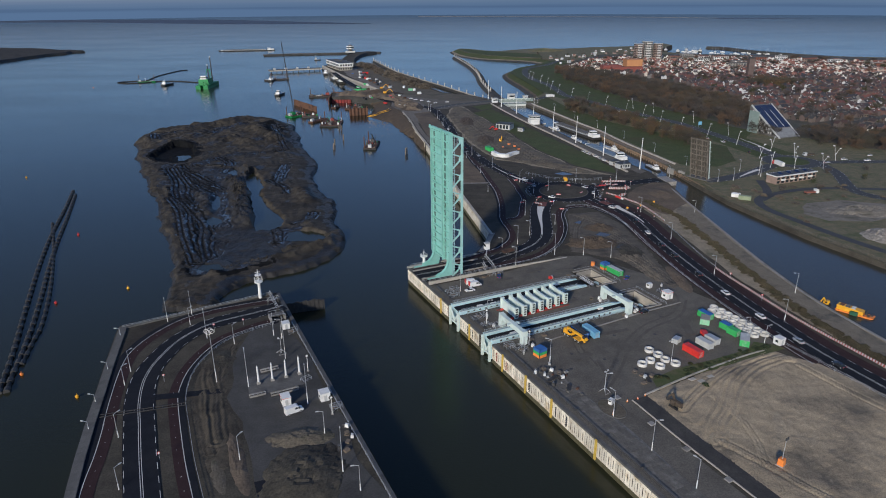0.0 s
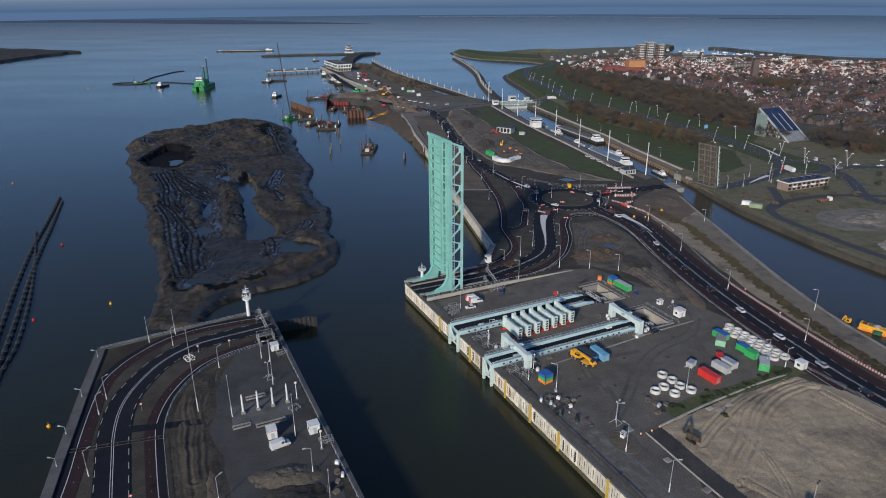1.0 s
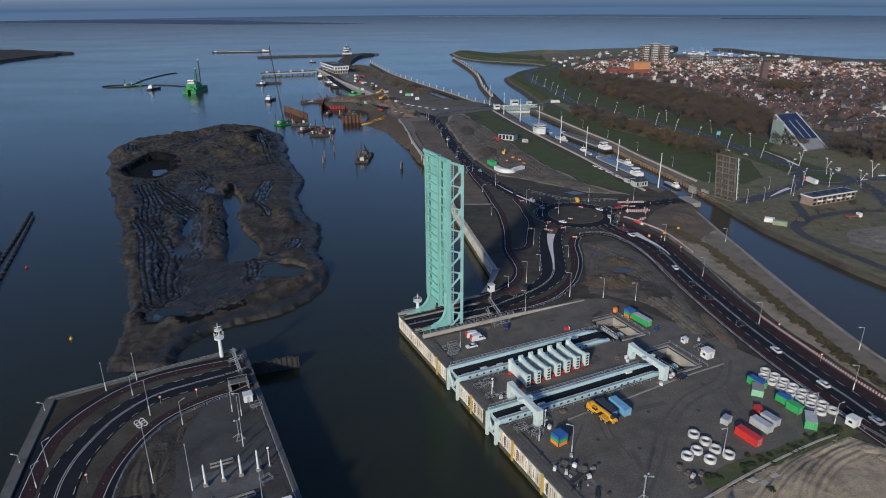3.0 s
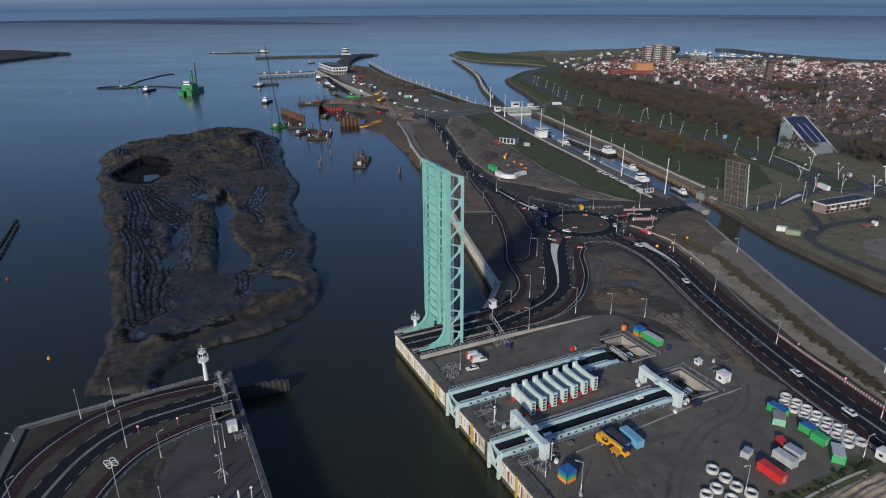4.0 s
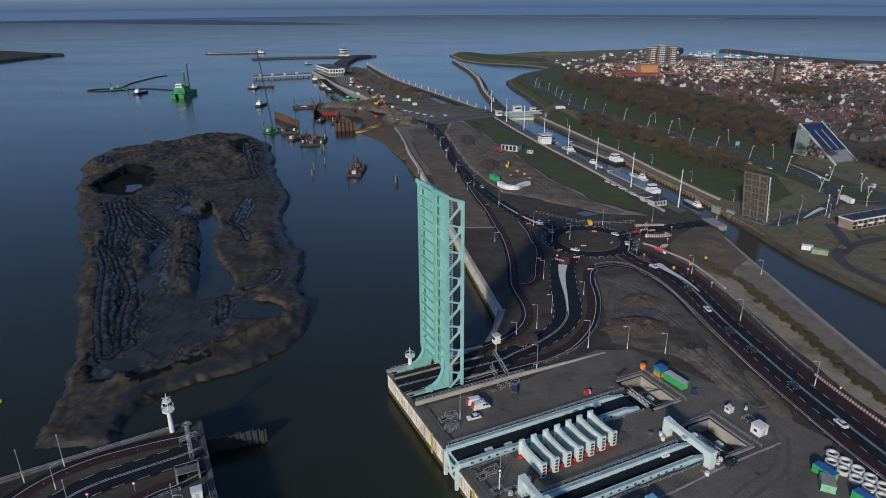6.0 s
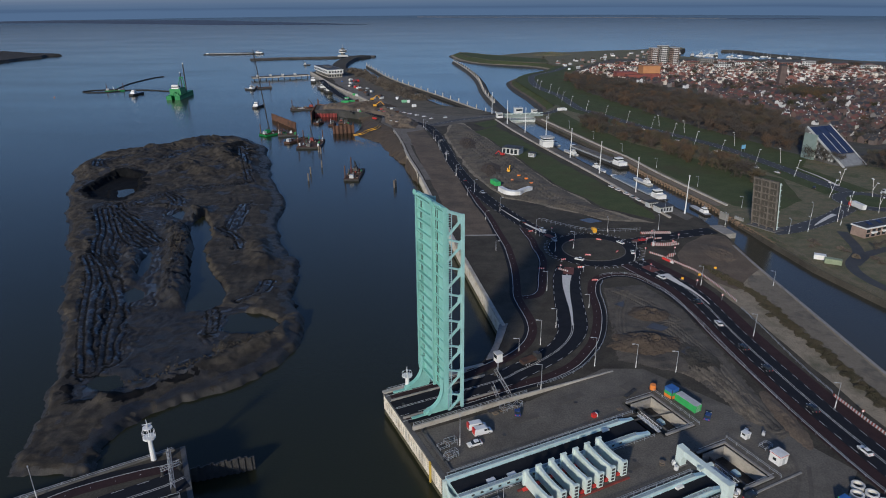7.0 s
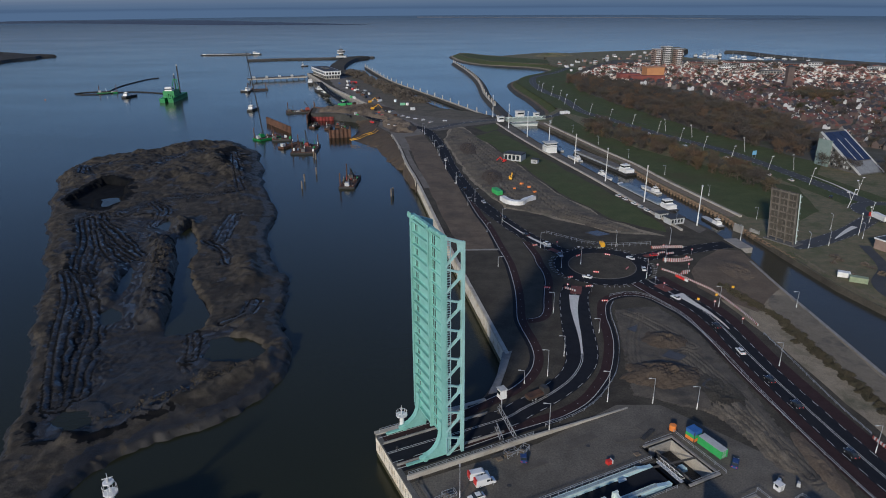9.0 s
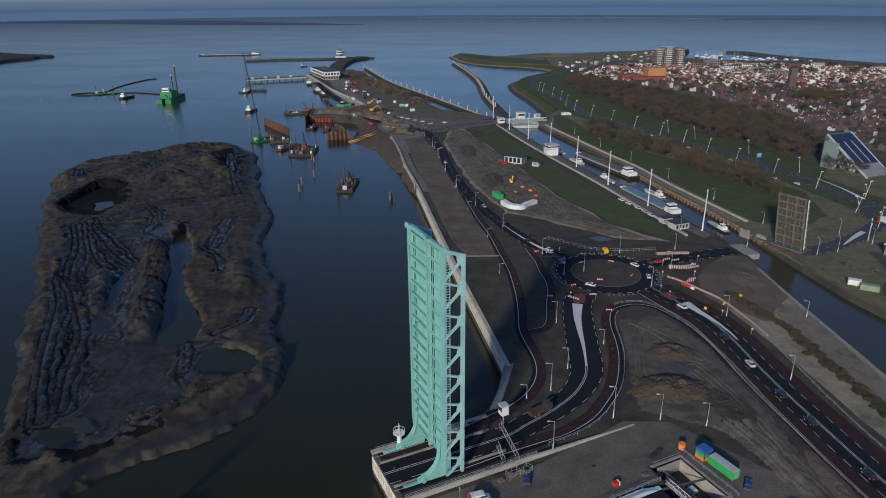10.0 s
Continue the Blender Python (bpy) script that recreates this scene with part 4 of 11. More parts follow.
    # curved pivot feet
    for y in (-half + 0.83, half - 3.27):
        pts = [(0.2, z0 + 5.0), (-0.9, z0 + 5.0)]
        for k in range(9):
            t = k / 8 * math.pi / 2
            pts.append((-5.8 + 4.7 * math.cos(t), 8.2 - 6.3 * math.sin(t)))
        pts += [(-7.0, 1.5), (-7.0, 0.5), (-2.6, 0.35), (1.2, 0.35), (2.4, z0)]
        foot = part("pivot_foot", profile(B(), pts, y - 0.55, y + 0.55), TURQ, ob)
        rib = [(x, z) for x, z in pts[1:11]]
        bm = B()
        for a, b in zip(rib, rib[1:]):
            bar(bm, (a[0], y, a[1]), (b[0], y, b[1]), 1.7, 0.16)
        part("flange", bm, TURQ, foot)
        part("pivot_drum", bar(B(), (-5.6, y - 0.9, 0.9), (-5.6, y + 0.9, 0.9), 1.3, 1.3, 14), TURQ, foot)
        part("tail_beam", box(B(), -11.0, y - 0.4, 0.25, -6.0, y + 0.4, 0.7), TURQ, foot)
    return ob


bridge_leaf()

# ---- the lock heads ----
def rail_line(name, points, label, height=1.1, gap=2.6, material=STEEL, z=0.05, group="railings"):
    """A railing with posts, a hand rail and a knee rail through plan points."""
    ob = thing(name, Matrix(), label, "railing", group)
    post = mesh_of("post", box(B(), -0.05, -0.05, 0, 0.05, 0.05, height), material)
    line = spline(points, gap) if len(points) > 2 else [Vector(points[0]).lerp(Vector(points[1]), k / max(1, int((Vector(points[1]) - Vector(points[0])).length / gap))) for k in range(max(1, int((Vector(points[1]) - Vector(points[0])).length / gap)) + 1)]
    for p in line:
        part("post", post, material, ob).matrix_basis = Matrix.Translation((p.x, p.y, z))
    for h in (height, height * 0.55):
        bm = B()
        rings = []
        for i, p in enumerate(line):
            way = (line[min(i + 1, len(line) - 1)] - line[max(i - 1, 0)]).normalized()
            s = Vector((-way.y, way.x)) * 0.04
            rings.append([bm.verts.new((p.x + k * s.x, p.y + k * s.y, z + h + d)) for k, d in ((1, -0.04), (-1, -0.04), (-1, 0.04), (1, 0.04))])
        for r0, r1 in zip(rings, rings[1:]):
            for k in range(4):
                bm.faces.new((r0[k], r0[(k + 1) % 4], r1[(k + 1) % 4], r1[k]))
        bm.faces.new(rings[0])
        bm.faces.new(rings[-1])
        bmesh.ops.recalc_face_normals(bm, faces=bm.faces)
        part("rail", bm, material, ob)
    return ob


GRATING = surface("worn walkway grating", (0.24, 0.31, 0.33), (0.33, 0.42, 0.45), 0.8, 0.7, 0.0, 0.35, stain=(0.16, 0.19, 0.19), stain_size=3)


def rolling_gate(n0, n1, e1):
    """A rolling lock gate parked in its recess: black deck between two pale blue box girders with walkways."""
    w = n1 - n0
    ob = thing("lock_gate", at(0, n0), "pale blue steel rolling lock gate parked in its recess", "lock gate", "lock gates")
    part("deck", box(B(), 1.5, 1.5, -0.4, e1, w - 1.5, 0.12), ASPHALT, ob, "black deck surface")
    for a, b in ((0.25, 1.45), (w - 1.45, w - 0.25)):
        girder = part("side_girder", profile(B(), ((0.6, -6.5), (0.6, 1.25), (e1 - 5.0, 1.25), (e1 - 1.2, 0.35), (e1, 0.35), (e1, -6.5)), a, b), PALEBLUE, ob)
        part("walkway", box(B(), 0.6, a + 0.2, 1.25, e1 - 5.0, b - 0.2, 1.31), GRATING, girder, "grey walkway grating")
        part("flange", box(B(), 0.6, a - 0.12, 1.1, e1 - 5.0, a + 0.06, 1.28), PALEGREEN, girder)
        part("flange", box(B(), 0.6, b - 0.06, 1.1, e1 - 5.0, b + 0.12, 1.28), PALEGREEN, girder)
        stiff = mesh_of("stiffener", box(B(), -0.09, -0.12, -0.6, 0.09, 0.12, 1.24), PALEBLUE)
        for k in range(int((e1 - 8) / 2.6)):
            part("stiffener", stiff, PALEBLUE, girder).matrix_basis = Matrix.Translation((3 + 2.6 * k, b + 0.04 if a < 1 else a - 0.04, 0))
    for y in (0.3, w - 0.3):
        rail = part("railing", box(B(), 1.0, y - 0.03, 2.3, e1 - 5.2, y + 0.03, 2.37), STEEL, ob)
        post = mesh_of("post", box(B(), -0.035, -0.035, 1.25, 0.035, 0.035, 2.35), STEEL)
        x = 1.2
        while x < e1 - 5:
            part("post", post, STEEL, rail).matrix_basis = Matrix.Translation((x, y, 0))
            x += 2.4
    # row of dark openings along the outer faces
    gap_ = mesh_of("opening", box(B(), -0.42, -0.02, -0.15, 0.42, 0.02, 0.45), DARKSTEEL)
    for k in range(int((e1 - 12) / 2.6)):
        for y in (0.245, w - 0.245):
            part("opening", gap_, DARKSTEEL, ob).matrix_basis = Matrix.Translation((4.3 + 2.6 * k, y, 0.35))
    # cross bracing at the open end
    for y in (1.0, w - 1.0):
        part("end_post", box(B(), -0.4, y - 0.4, -8.5, 0.5, y + 0.4, 0.8), PALEGREEN, ob)
    part("end_brace", bar(bar(B(), (0.2, 1.4, -0.3), (0.2, w / 2, -4.6), 0.5), (0.2, w - 1.4, -0.3), (0.2, w / 2, -4.6), 0.5), PALEGREEN, ob)
    part("end_strut", bar(B(), (0.2, 1.0, -5.0), (0.2, w - 1.0, -5.0), 0.5), PALEGREEN, ob)
    for x, y in ((10, 2.6), (16, 2.2), (e1 - 12, w - 2.4)):
        hatch = part("hatch", box(B(), x, y, 0.12, x + 2.4, y + 1.3, 0.62, 0.08), WHITE, ob, "white deck hatch")
    return ob


rolling_gate(-52.2, -43.3, 62)
rolling_gate(-77.7, -70.3, 64)
for e0, n0, n1 in ((66.5, -53.8, -37.7), (68.5, -79.3, -64.7)):
    ob = thing("machine_pit", at(e0, n0), "open concrete machinery pit behind a lock gate", "pit")
    h = n1 - n0
    part("floor_slab", box(B(), 0, 0.3, -7.4, 8.5, h - 0.3, -3.6), WETMUD, ob, "dark silted pit floor")
    part("crosswall", box(B(), 2.6, 0.3, -3.6, 3.0, h - 0.3, -1.6), DARKCON, ob)
    part("coping", box(box(box(B(), -1.0, -0.9, 0.0, 9.6, -0.2, 0.4), -1.0, h + 0.2, 0.0, 9.6, h + 0.9, 0.4), 9.0, -0.2, 0.0, 9.7, h + 0.2, 0.3), GREYCON, ob)
    part("wall_lining", box(B(), 8.2, 0.3, -3.6, 8.48, h - 0.3, -0.02), CONCRETE, ob, "stained pale concrete pit wall")
    part("wall_lining", box(B(), 0.2, h - 0.55, -3.6, 8.2, h - 0.3, -0.02), GREYCON, ob)
    part("winch", box(B(), 4.5, h / 2 - 1.2, -3.6, 6.5, h / 2 + 1.2, -2.6, 0.3), PALEBLUE, ob)
    for y in (-0.55, h + 0.55):
        part("pit_rail", box(B(), -0.8, y - 0.04, 1.3, 9.4, y + 0.04, 1.38), STEEL, ob)

def gantry(e, n0, n1, label):
    """A pale portal over a gate: two broad legs with rounded haunches and a deep beam."""
    ob = thing("portal_frame", at(e, n0), label, "portal", "portal frames")
    span = n1 - n0
    part("beam", box(B(), -0.8, 0.2, 3.6, 0.8, span - 0.2, 5.4), PALEGREEN, ob)
    for y, s in ((0, 1), (span, -1)):
        pts = [(y - 0.9 * s, 0.0), (y + 1.1 * s, 0.0), (y + 1.1 * s, 2.6), (y + 1.7 * s, 3.6), (y + 1.7 * s, 5.4), (y - 0.9 * s, 5.7), (y - 0.9 * s, 0.0)][:6]
        bm = B()
        a = [bm.verts.new((-1.0, q, z)) for q, z in pts]
        b = [bm.verts.new((1.0, q, z)) for q, z in pts]
        for i in range(6):
            bm.faces.new((a[i], a[(i + 1) % 6], b[(i + 1) % 6], b[i]))
        bm.faces.new(a[::-1])
        bm.faces.new(b)
        part("leg", bm, PALEGREEN, ob)
        part("footing", box(B(), -1.4, y - 1.3, 0.0, 1.4, y + 1.3, 0.35), GREYCON, ob)
    for x in (-2.4, 2.4):
        part("arm", box(B(), min(x, 0.8 if x > 0 else -0.8), span / 2 - 0.8, 4.6, max(x, 0.8 if x > 0 else -0.8), span / 2 + 0.3, 5.3), PALEGREEN, ob)
    return ob


gantry(10.4, -83.0, -67.6, "pale green steel portal frame over the lock gate")
gantry(60.2, -80.8, -65.2, "pale green steel portal frame at the gate's rear")

# spare gate panels standing in a row on red feet
def spare_panel():
    ob = thing("spare_panel", at(18.2, -65.0), "pale green rounded steel gate panel standing on red feet", "gate panel", "spare gate panels")
    pts = [(0.0, 0.5), (0.0, 4.6), (0.3, 4.9), (1.2, 4.62), (3.6, 4.5), (7.2, 4.5), (9.6, 4.62), (10.5, 4.9), (10.8, 4.6), (10.8, 0.5)]
    bm = B()
    a = [bm.verts.new((-0.25 - 0.28 * math.sin(math.pi * y / 10.8), y, z)) for y, z in pts]
    b = [bm.verts.new((0.5 - 0.28 * math.sin(math.pi * y / 10.8), y, z)) for y, z in pts]
    for i in range(len(pts)):
        j = (i + 1) % len(pts)
        bm.faces.new((a[i], a[j], b[j], b[i]))
    bm.faces.new(a[::-1])
    bm.faces.new(b)
    part("panel", bm, PALEGREEN, ob)
    part("end_frame", box(B(), -0.7, -0.25, 0.4, 0.95, 0.35, 4.9), PALEGREEN, ob)
    part("end_frame", box(B(), -0.7, 10.45, 0.4, 0.95, 11.05, 4.9), PALEGREEN, ob)
    for z in (0.9, 1.9, 2.9, 3.9):
        part("pad", box(B(), -0.35, -0.34, z, 0.6, -0.24, z + 0.6), DARKSTEEL, ob)
    for y in (1.0, 9.4):
        part("foot", box(B(), -1.5, y - 0.4, 0.06, 1.7, y + 0.5, 0.5), RED, ob, "red steel foot")
    return ob


for y in (-64.2, -55.4):
    solid("support_rail", box(B(), 15.4, -0.3, 0.06, 44.2, 0.3, 0.3), DULLRED, "long red steel rail under the spare gate panels", "support rail", "support rails", m=at(0, y, 0, 0.7))
first = spare_panel()
for k in range(1, 7):
    copy_thing(first, at(18.2 + 4.15 * k, -65.0 + 0.42 * k))

# retaining wall of the bridge approach, quay strips and railings
bm = profile(B(), ((1.2, 0.0), (1.2, 1.4), (38, 1.4), (74, 0.12), (74, 0.0)), -0.3, 0.3)
solid("retaining_wall", bm, CONCRETE, "pale concrete retaining wall beside the bridge approach", "wall", kind="structure", m=at(0, -20.6))
for name, n0, n1 in (("kerb_north", -4.6, -4.2), ("kerb_south", -14.6, -14.2)):
    solid(name, box(B(), 0.8, n0, 0.05, 34, n1, 0.75), GREYCON, "low pale concrete kerb wall along the bridge road", "kerb", kind="structure", m=at(0, 0))
solid("head_coping", box(B(), 0.2, 0.2, -0.2, 30, 1.8, 0.5), CONCRETE, "pale concrete coping of the bridge head", "wall", kind="structure", m=at(0, 0))
solid("side_wall_north", box(B(), 20, 1.4, -9, 37, 2.6, 0.45), CONCRETE, "concrete wall of the bridge head", "wall", kind="structure", m=at(0, 0))
rail_line("railing", [L(1.5, -20.6), L(40, -20.6)], "grey steel railing on the retaining wall", z=1.4)
rail_line("railing", [L(1.5, 0.9), L(28, 0.9)], "grey steel railing along the bridge head", z=0.5)
for a, b in (((2.4, -23), (2.4, -42)), ((2.4, -54), (2.4, -69)), ((2.4, -80), (2.4, -175)), ((3, -42), (64, -42)), ((3, -53.6), (62, -53.6)), ((3, -69), (60, -69)), ((3, -79.2), (60, -79.2)), ((77.6, -36), (77.6, -55)), ((79.6, -63), (79.6, -81))):
    rail_line("railing", [L(*a), L(*b)], "dark steel railing along the quay" if a[0] < 2.5 else "galvanised steel railing along the quay", gap=3.6, material=DARKSTEEL if a[0] < 2.5 else STEEL)
rail_line("railing", [L(-60.9, -30), L(-60.6, -170)], "galvanised steel railing along the west quay", gap=3.0)
rail_line("railing", [L(-62.5, 0.3), (-94, 236.6), (-122.3, 219.6)], "galvanised steel railing on the west head", gap=3.0)
# broad pale parapet walk on the west head
wl = [(-65, 48), (-95.9, 131.8), (-100.1, 144), (-105.2, 160), (-110.6, 178), (-115.3, 193.3), (-121.6, 215.5), (-122.8, 219.6)]
solid("parapet_walk", prism(B(), [(x - 0.6, y) for x, y in wl] + [(x + 2.1, y + 0.6) for x, y in reversed(wl)], -0.6, 0.55), DARKCON, "broad grey concrete parapet along the west head", "wall", kind="structure")
solid("parapet_north", prism(B(), [(-122.6, 220.4), (-94.2, 237.4), L(-62, 0.9), L(-62, 0.0), (-93.8, 236.2), (-121.4, 218.9)], -0.6, 0.6), DARKCON, "grey concrete parapet on the west head", "wall", kind="structure")
rail_line("fence", [(-48, 104), (-61, 130), (-67.6, 143), (-74.4, 157.8), (-80.6, 172), (-83.4, 184), (-83.6, 192), (-82.6, 199.5), (-80.8, 205.3), (-78.6, 209.4), (-74.8, 213.6), (-69.3, 218.7), (-65, 221.4)], "steel post and rail fence beside the cycle path", gap=4.0)
rail_line("fence", [(73, 367.2), (82, 369.8), (89.4, 366), (94.4, 356), (97.8, 345), (100.3, 331), (101.9, 318), (103.1, 301), (104.4, 288.5), (105.7, 277), (107.8, 262), (110.2, 248), (112.8, 235), (115.7, 224), (119, 211.5), (122.2, 203), (126.2, 194.7), (130.2, 185), (136.2, 171), (150, 135), (166, 92)], "grey steel guard fence along the main road", height=1.2, gap=6.0)
rail_line("fence", [(33, 279.8), (39.2, 282.6), (46.2, 287.5), (51.2, 292.6), (55.8, 299.2), (60.3, 307), (64, 317.2), (67, 329), (68.3, 339), (69, 348.6), (70.6, 356), (72.8, 361)], "grey steel guard fence by the cycle path", gap=5.0)

# radar and light beacons
def beacon(m, h, label):
    ob = thing("beacon", m, label, "beacon", "beacons")
    part("column", tube(B(), 0, 0, 0, h * 0.55, 0.75, 0.55, 10), WHITE, ob)
    part("platform", tube(B(), 0, 0, h * 0.55, h * 0.58, 1.7, 1.7, 10), WHITE, ob)
    bm = B()
    for k in range(10):
        t = 2 * math.pi * k / 10
        u = 2 * math.pi * (k + 1) / 10
        bar(bm, (1.6 * math.cos(t), 1.6 * math.sin(t), h * 0.58), (1.6 * math.cos(t), 1.6 * math.sin(t), h * 0.72), 0.08)
        bar(bm, (1.6 * math.cos(t), 1.6 * math.sin(t), h * 0.72), (1.6 * math.cos(u), 1.6 * math.sin(u), h * 0.72), 0.08)
    part("guard_rail", bm, WHITE, ob)
    part("mast", tube(B(), 0, 0, h * 0.58, h, 0.18, 0.08, 6), WHITE, ob)
    part("lantern", tube(B(), 0, 0, h * 0.8, h * 0.88, 0.35, 0.3, 8), GREYBOX, ob)
    return ob


beacon(at(8.2, 0.2, 0.5), 7.5, "small white navigation beacon with railed platform")
mast = beacon(at(-67.4, -1.6, 0.2), 13.0, "white signal mast with two railed platforms")
part("upper_platform", tube(B(), 0, 0, 10.3, 10.6, 1.3, 1.3, 10), WHITE, mast)
part("yard_arm", bar(B(), (-1.2, 0, 11.6), (1.2, 0, 11.6), 0.14), WHITE, mast)

# control cabin on a post, barrier frames beside the bridge road
ob = thing("signal_cabin", at(38.5, -5.2), "white steel signal box on a post beside the road", "signal cabin")
part("post", tube(B(), 0, 0, 0, 5.2, 0.22, 0.18, 8), STEEL, ob)
part("cabin", box(B(), -1.1, -1.1, 5.0, 1.1, 1.1, 8.0, 0.1), WHITE, ob)
part("window", box(B(), -1.16, -0.8, 6.4, -1.02, 0.8, 7.5), GLASS, ob)
part("roof", box(B(), -1.25, -1.25, 8.0, 1.25, 1.25, 8.2), GREYBOX, ob)
def lattice(m, length, label):
    ob = thing("lattice_barrier", m, label, "barrier", "lattice barriers")
    for y, z in ((-0.5, 0.4), (0.5, 0.4), (0, 1.6)):
        part("chord", bar(B(), (0, y, z + 1.4), (length, y, z + 1.4), 0.13), STEEL, ob)
    bm = B()
    x = 0
    while x < length - 1:
        for y in (-0.5, 0.5):
            bar(bm, (x, y, 1.8), (x + 0.9, 0, 3.0), 0.07)
            bar(bm, (x + 0.9, 0, 3.0), (x + 1.8, y, 1.8), 0.07)
        x += 1.8
    part("web", bm, STEEL, ob)
    for x in (0.3, length - 0.3):
        part("post", box(B(), x - 0.2, -0.6, 0, x + 0.2, 0.6, 1.8), DARKSTEEL, ob)
    return ob


lattice(at(34.5, -19.5, 0.1, 78), 14, "dark steel lattice barrier across the bridge road")
lattice(at(30.5, -19.0, 0.1, 74), 6, "dark steel lattice barrier across the bridge road")
lattice(at(-63.5, -18, 0.1, 90), 16, "dark steel lattice barrier across the bridge road")
lattice(at(-66, -9.6, 0.1, 12), 5, "dark steel lattice barrier beside the bridge road")

# ---- tube lamp posts ----
LAMP_HALVES = {}
def lamp_post(x, y, h=9.0, turn=0.0, z=0.1, arm=True, label="slim pale grey street lamp post", group="street lamps"):
    key = (h, arm, label)
    m = pose(x, y, z, 0, 0, turn)
    if key in LAMP_HALVES:
        return copy_thing(LAMP_HALVES[key], m)
    ob = thing("street_lamp", m, label, "street lamp", group)
    part("base", tube(B(), 0, 0, 0, h * 0.28, 0.15, 0.13, 8), WHITE, ob)
    part("pole", tube(B(), 0, 0, h * 0.28, h, 0.1, 0.07, 8), STEEL, ob)
    if arm:
        part("arm", bar(B(), (0, 0, h - 0.1), (1.4, 0, h + 0.1), 0.12), STEEL, ob)
        part("lamp_head", box(B(), 1.2, -0.18, h, 2.1, 0.18, h + 0.18, 0.04), GREYBOX, ob)
    else:
        part("cap", tube(B(), 0, 0, h, h + 0.4, 0.2, 0.14, 8), STEEL, ob)
    LAMP_HALVES[key] = ob
    return ob


for e, n, h, turn in ((10.4, -32.7, 9, 90), (48.4, -116.2, 9, 200), (83.8, -116.7, 10, 200), (88.6, -120.3, 7, 20), (11.9, -97.4, 9, 160), (8.4, -59.8, 8, 0), (10.8, -148.3, 10, 0), (10.7, -164.6, 9, 130), (11.4, -131.3, 9, 130), (18.2, -118.8, 6, 0), (6.7, -89.1, 7, 0)):
    p = L(e, n)
    lamp_post(*p, h, turn)
for x, y, h in ((37.7, 306.5, 10), (54, 291.8, 11), (67.7, 290.8, 9), (33.6, 276.8, 10), (117, 312, 9), (114.4, 357, 9), (47, 352.5, 9), (67.7, 401.7, 9), (94, 386.5, 9), (45.4, 319.4, 8), (61.4, 335.9, 6), (145.1, 355.8, 7), (29.5, 302.3, 5), (80.2, 287.7, 8), (121.6, 267, 9), (147.8, 247, 9), (131.2, 222.4, 9), (146, 180, 9)):
    lamp_post(x, y, h, 180)
for e, n, h in ((-68.4, -119.3, 14), (-69.0, -54.9, 16), (-92.6, -59.9, 18), (-103.9, -7.2, 10), (-94.8, -4.8, 10), (-91.8, -27.9, 12), (-83.4, -36.8, 8), (-92.2, -102.6, 8), (-117.8, -40.5, 8), (-121.9, -77.3, 8), (-83.7, -67.1, 14), (-68.9, -84.8, 14), (-96.3, -13.7, 7), (-119.8, -48.6, 7), (-122, -100.7, 7), (-69.2, -36.6, 9)):
    p = L(e, n)
    lamp_post(*p, h, 60, arm=h < 9, label="slim white lamp post" if h < 9 else "tall white mast with a thick base", group="masts")
for e, n in ((-68.4, -102), (-67, -40), (-66.5, -128)):
    p = L(e, n)
    lamp_post(*p, 8.0, 190)
for x, y in ((-120.2, 213.5), (-113.4, 189.6), (-108.2, 170.7), (-103.4, 157.0)):
    lamp_post(x, y, 2.6, 170, z=0.5, label="small quay lamp on the parapet", group="quay lamps")
# ring of four floodlights on the tall mast
ob = thing("floodlight_cluster", pose(*L(-92.6, -59.9), 18.1), "four round floodlights on top of a tall mast", "floodlight")
for x, y in ((-0.6, 0), (0.6, 0), (0, -0.6), (0, 0.6)):
    bm = B()
    for k in range(12):
        t, u = 2 * math.pi * k / 12, 2 * math.pi * (k + 1) / 12
        bar(bm, (x * 1.5 + 0.75 * math.cos(t), y * 1.5, 0.75 + 0.75 * math.sin(t)), (x * 1.5 + 0.75 * math.cos(u), y * 1.5, 0.75 + 0.75 * math.sin(u)), 0.12)
    part("ring", bm, WHITE, ob)
for k in range(4):
    e = -80.4 + 4.45 * k
    ob = thing("bollard_column", at(e, -66.9), "white steel column on a square foot", "column", "white columns")
    part("shaft", tube(B(), 0, 0, 0.9, 6.2, 0.34, 0.26, 8), WHITE, ob)
    part("tip", tube(B(), 0, 0, 6.2, 6.9, 0.26, 0.05, 8), WHITE, ob)
    part("plinth", box(B(), -0.6, -0.6, 0, 0.6, 0.6, 0.9, 0.1), GREYCON, ob)
# darker than the east yard: cloud shade is put into this asphalt's colour
WESTYARD_SHADED = surface("dark damp yard asphalt", (0.058, 0.056, 0.053), (0.078, 0.075, 0.071), 6.0, 0.85, 0.02, 0.3, stain=(0.043, 0.041, 0.039), stain_size=16)
sheet("west_yard", [L(-61.4, -20), L(-61.2, -170), L(-76, -170), L(-90, -150), L(-90.2, -112), L(-89.1, -97), L(-88.6, -85), L(-91, -70), L(-86.5, -52), L(-80, -36), L(-71, -26)], 0.05, WESTYARD_SHADED, "grey asphalt working yard on the west head", "yard", 1.6)
sheet("dark_ramp", [L(-91, -136), L(-85.6, -136), L(-86.0, -113.5), L(-90.4, -113)], 0.08, ASPHALT, "dark asphalt ramp", "ramp")
sheet("duct_bed", [L(-84.5, -73.5), L(-66.5, -73.5), L(-65.5, -62.0), L(-83.5, -62.0)], 0.12, DARKCON, "dark concrete duct bed under the columns", "paving")
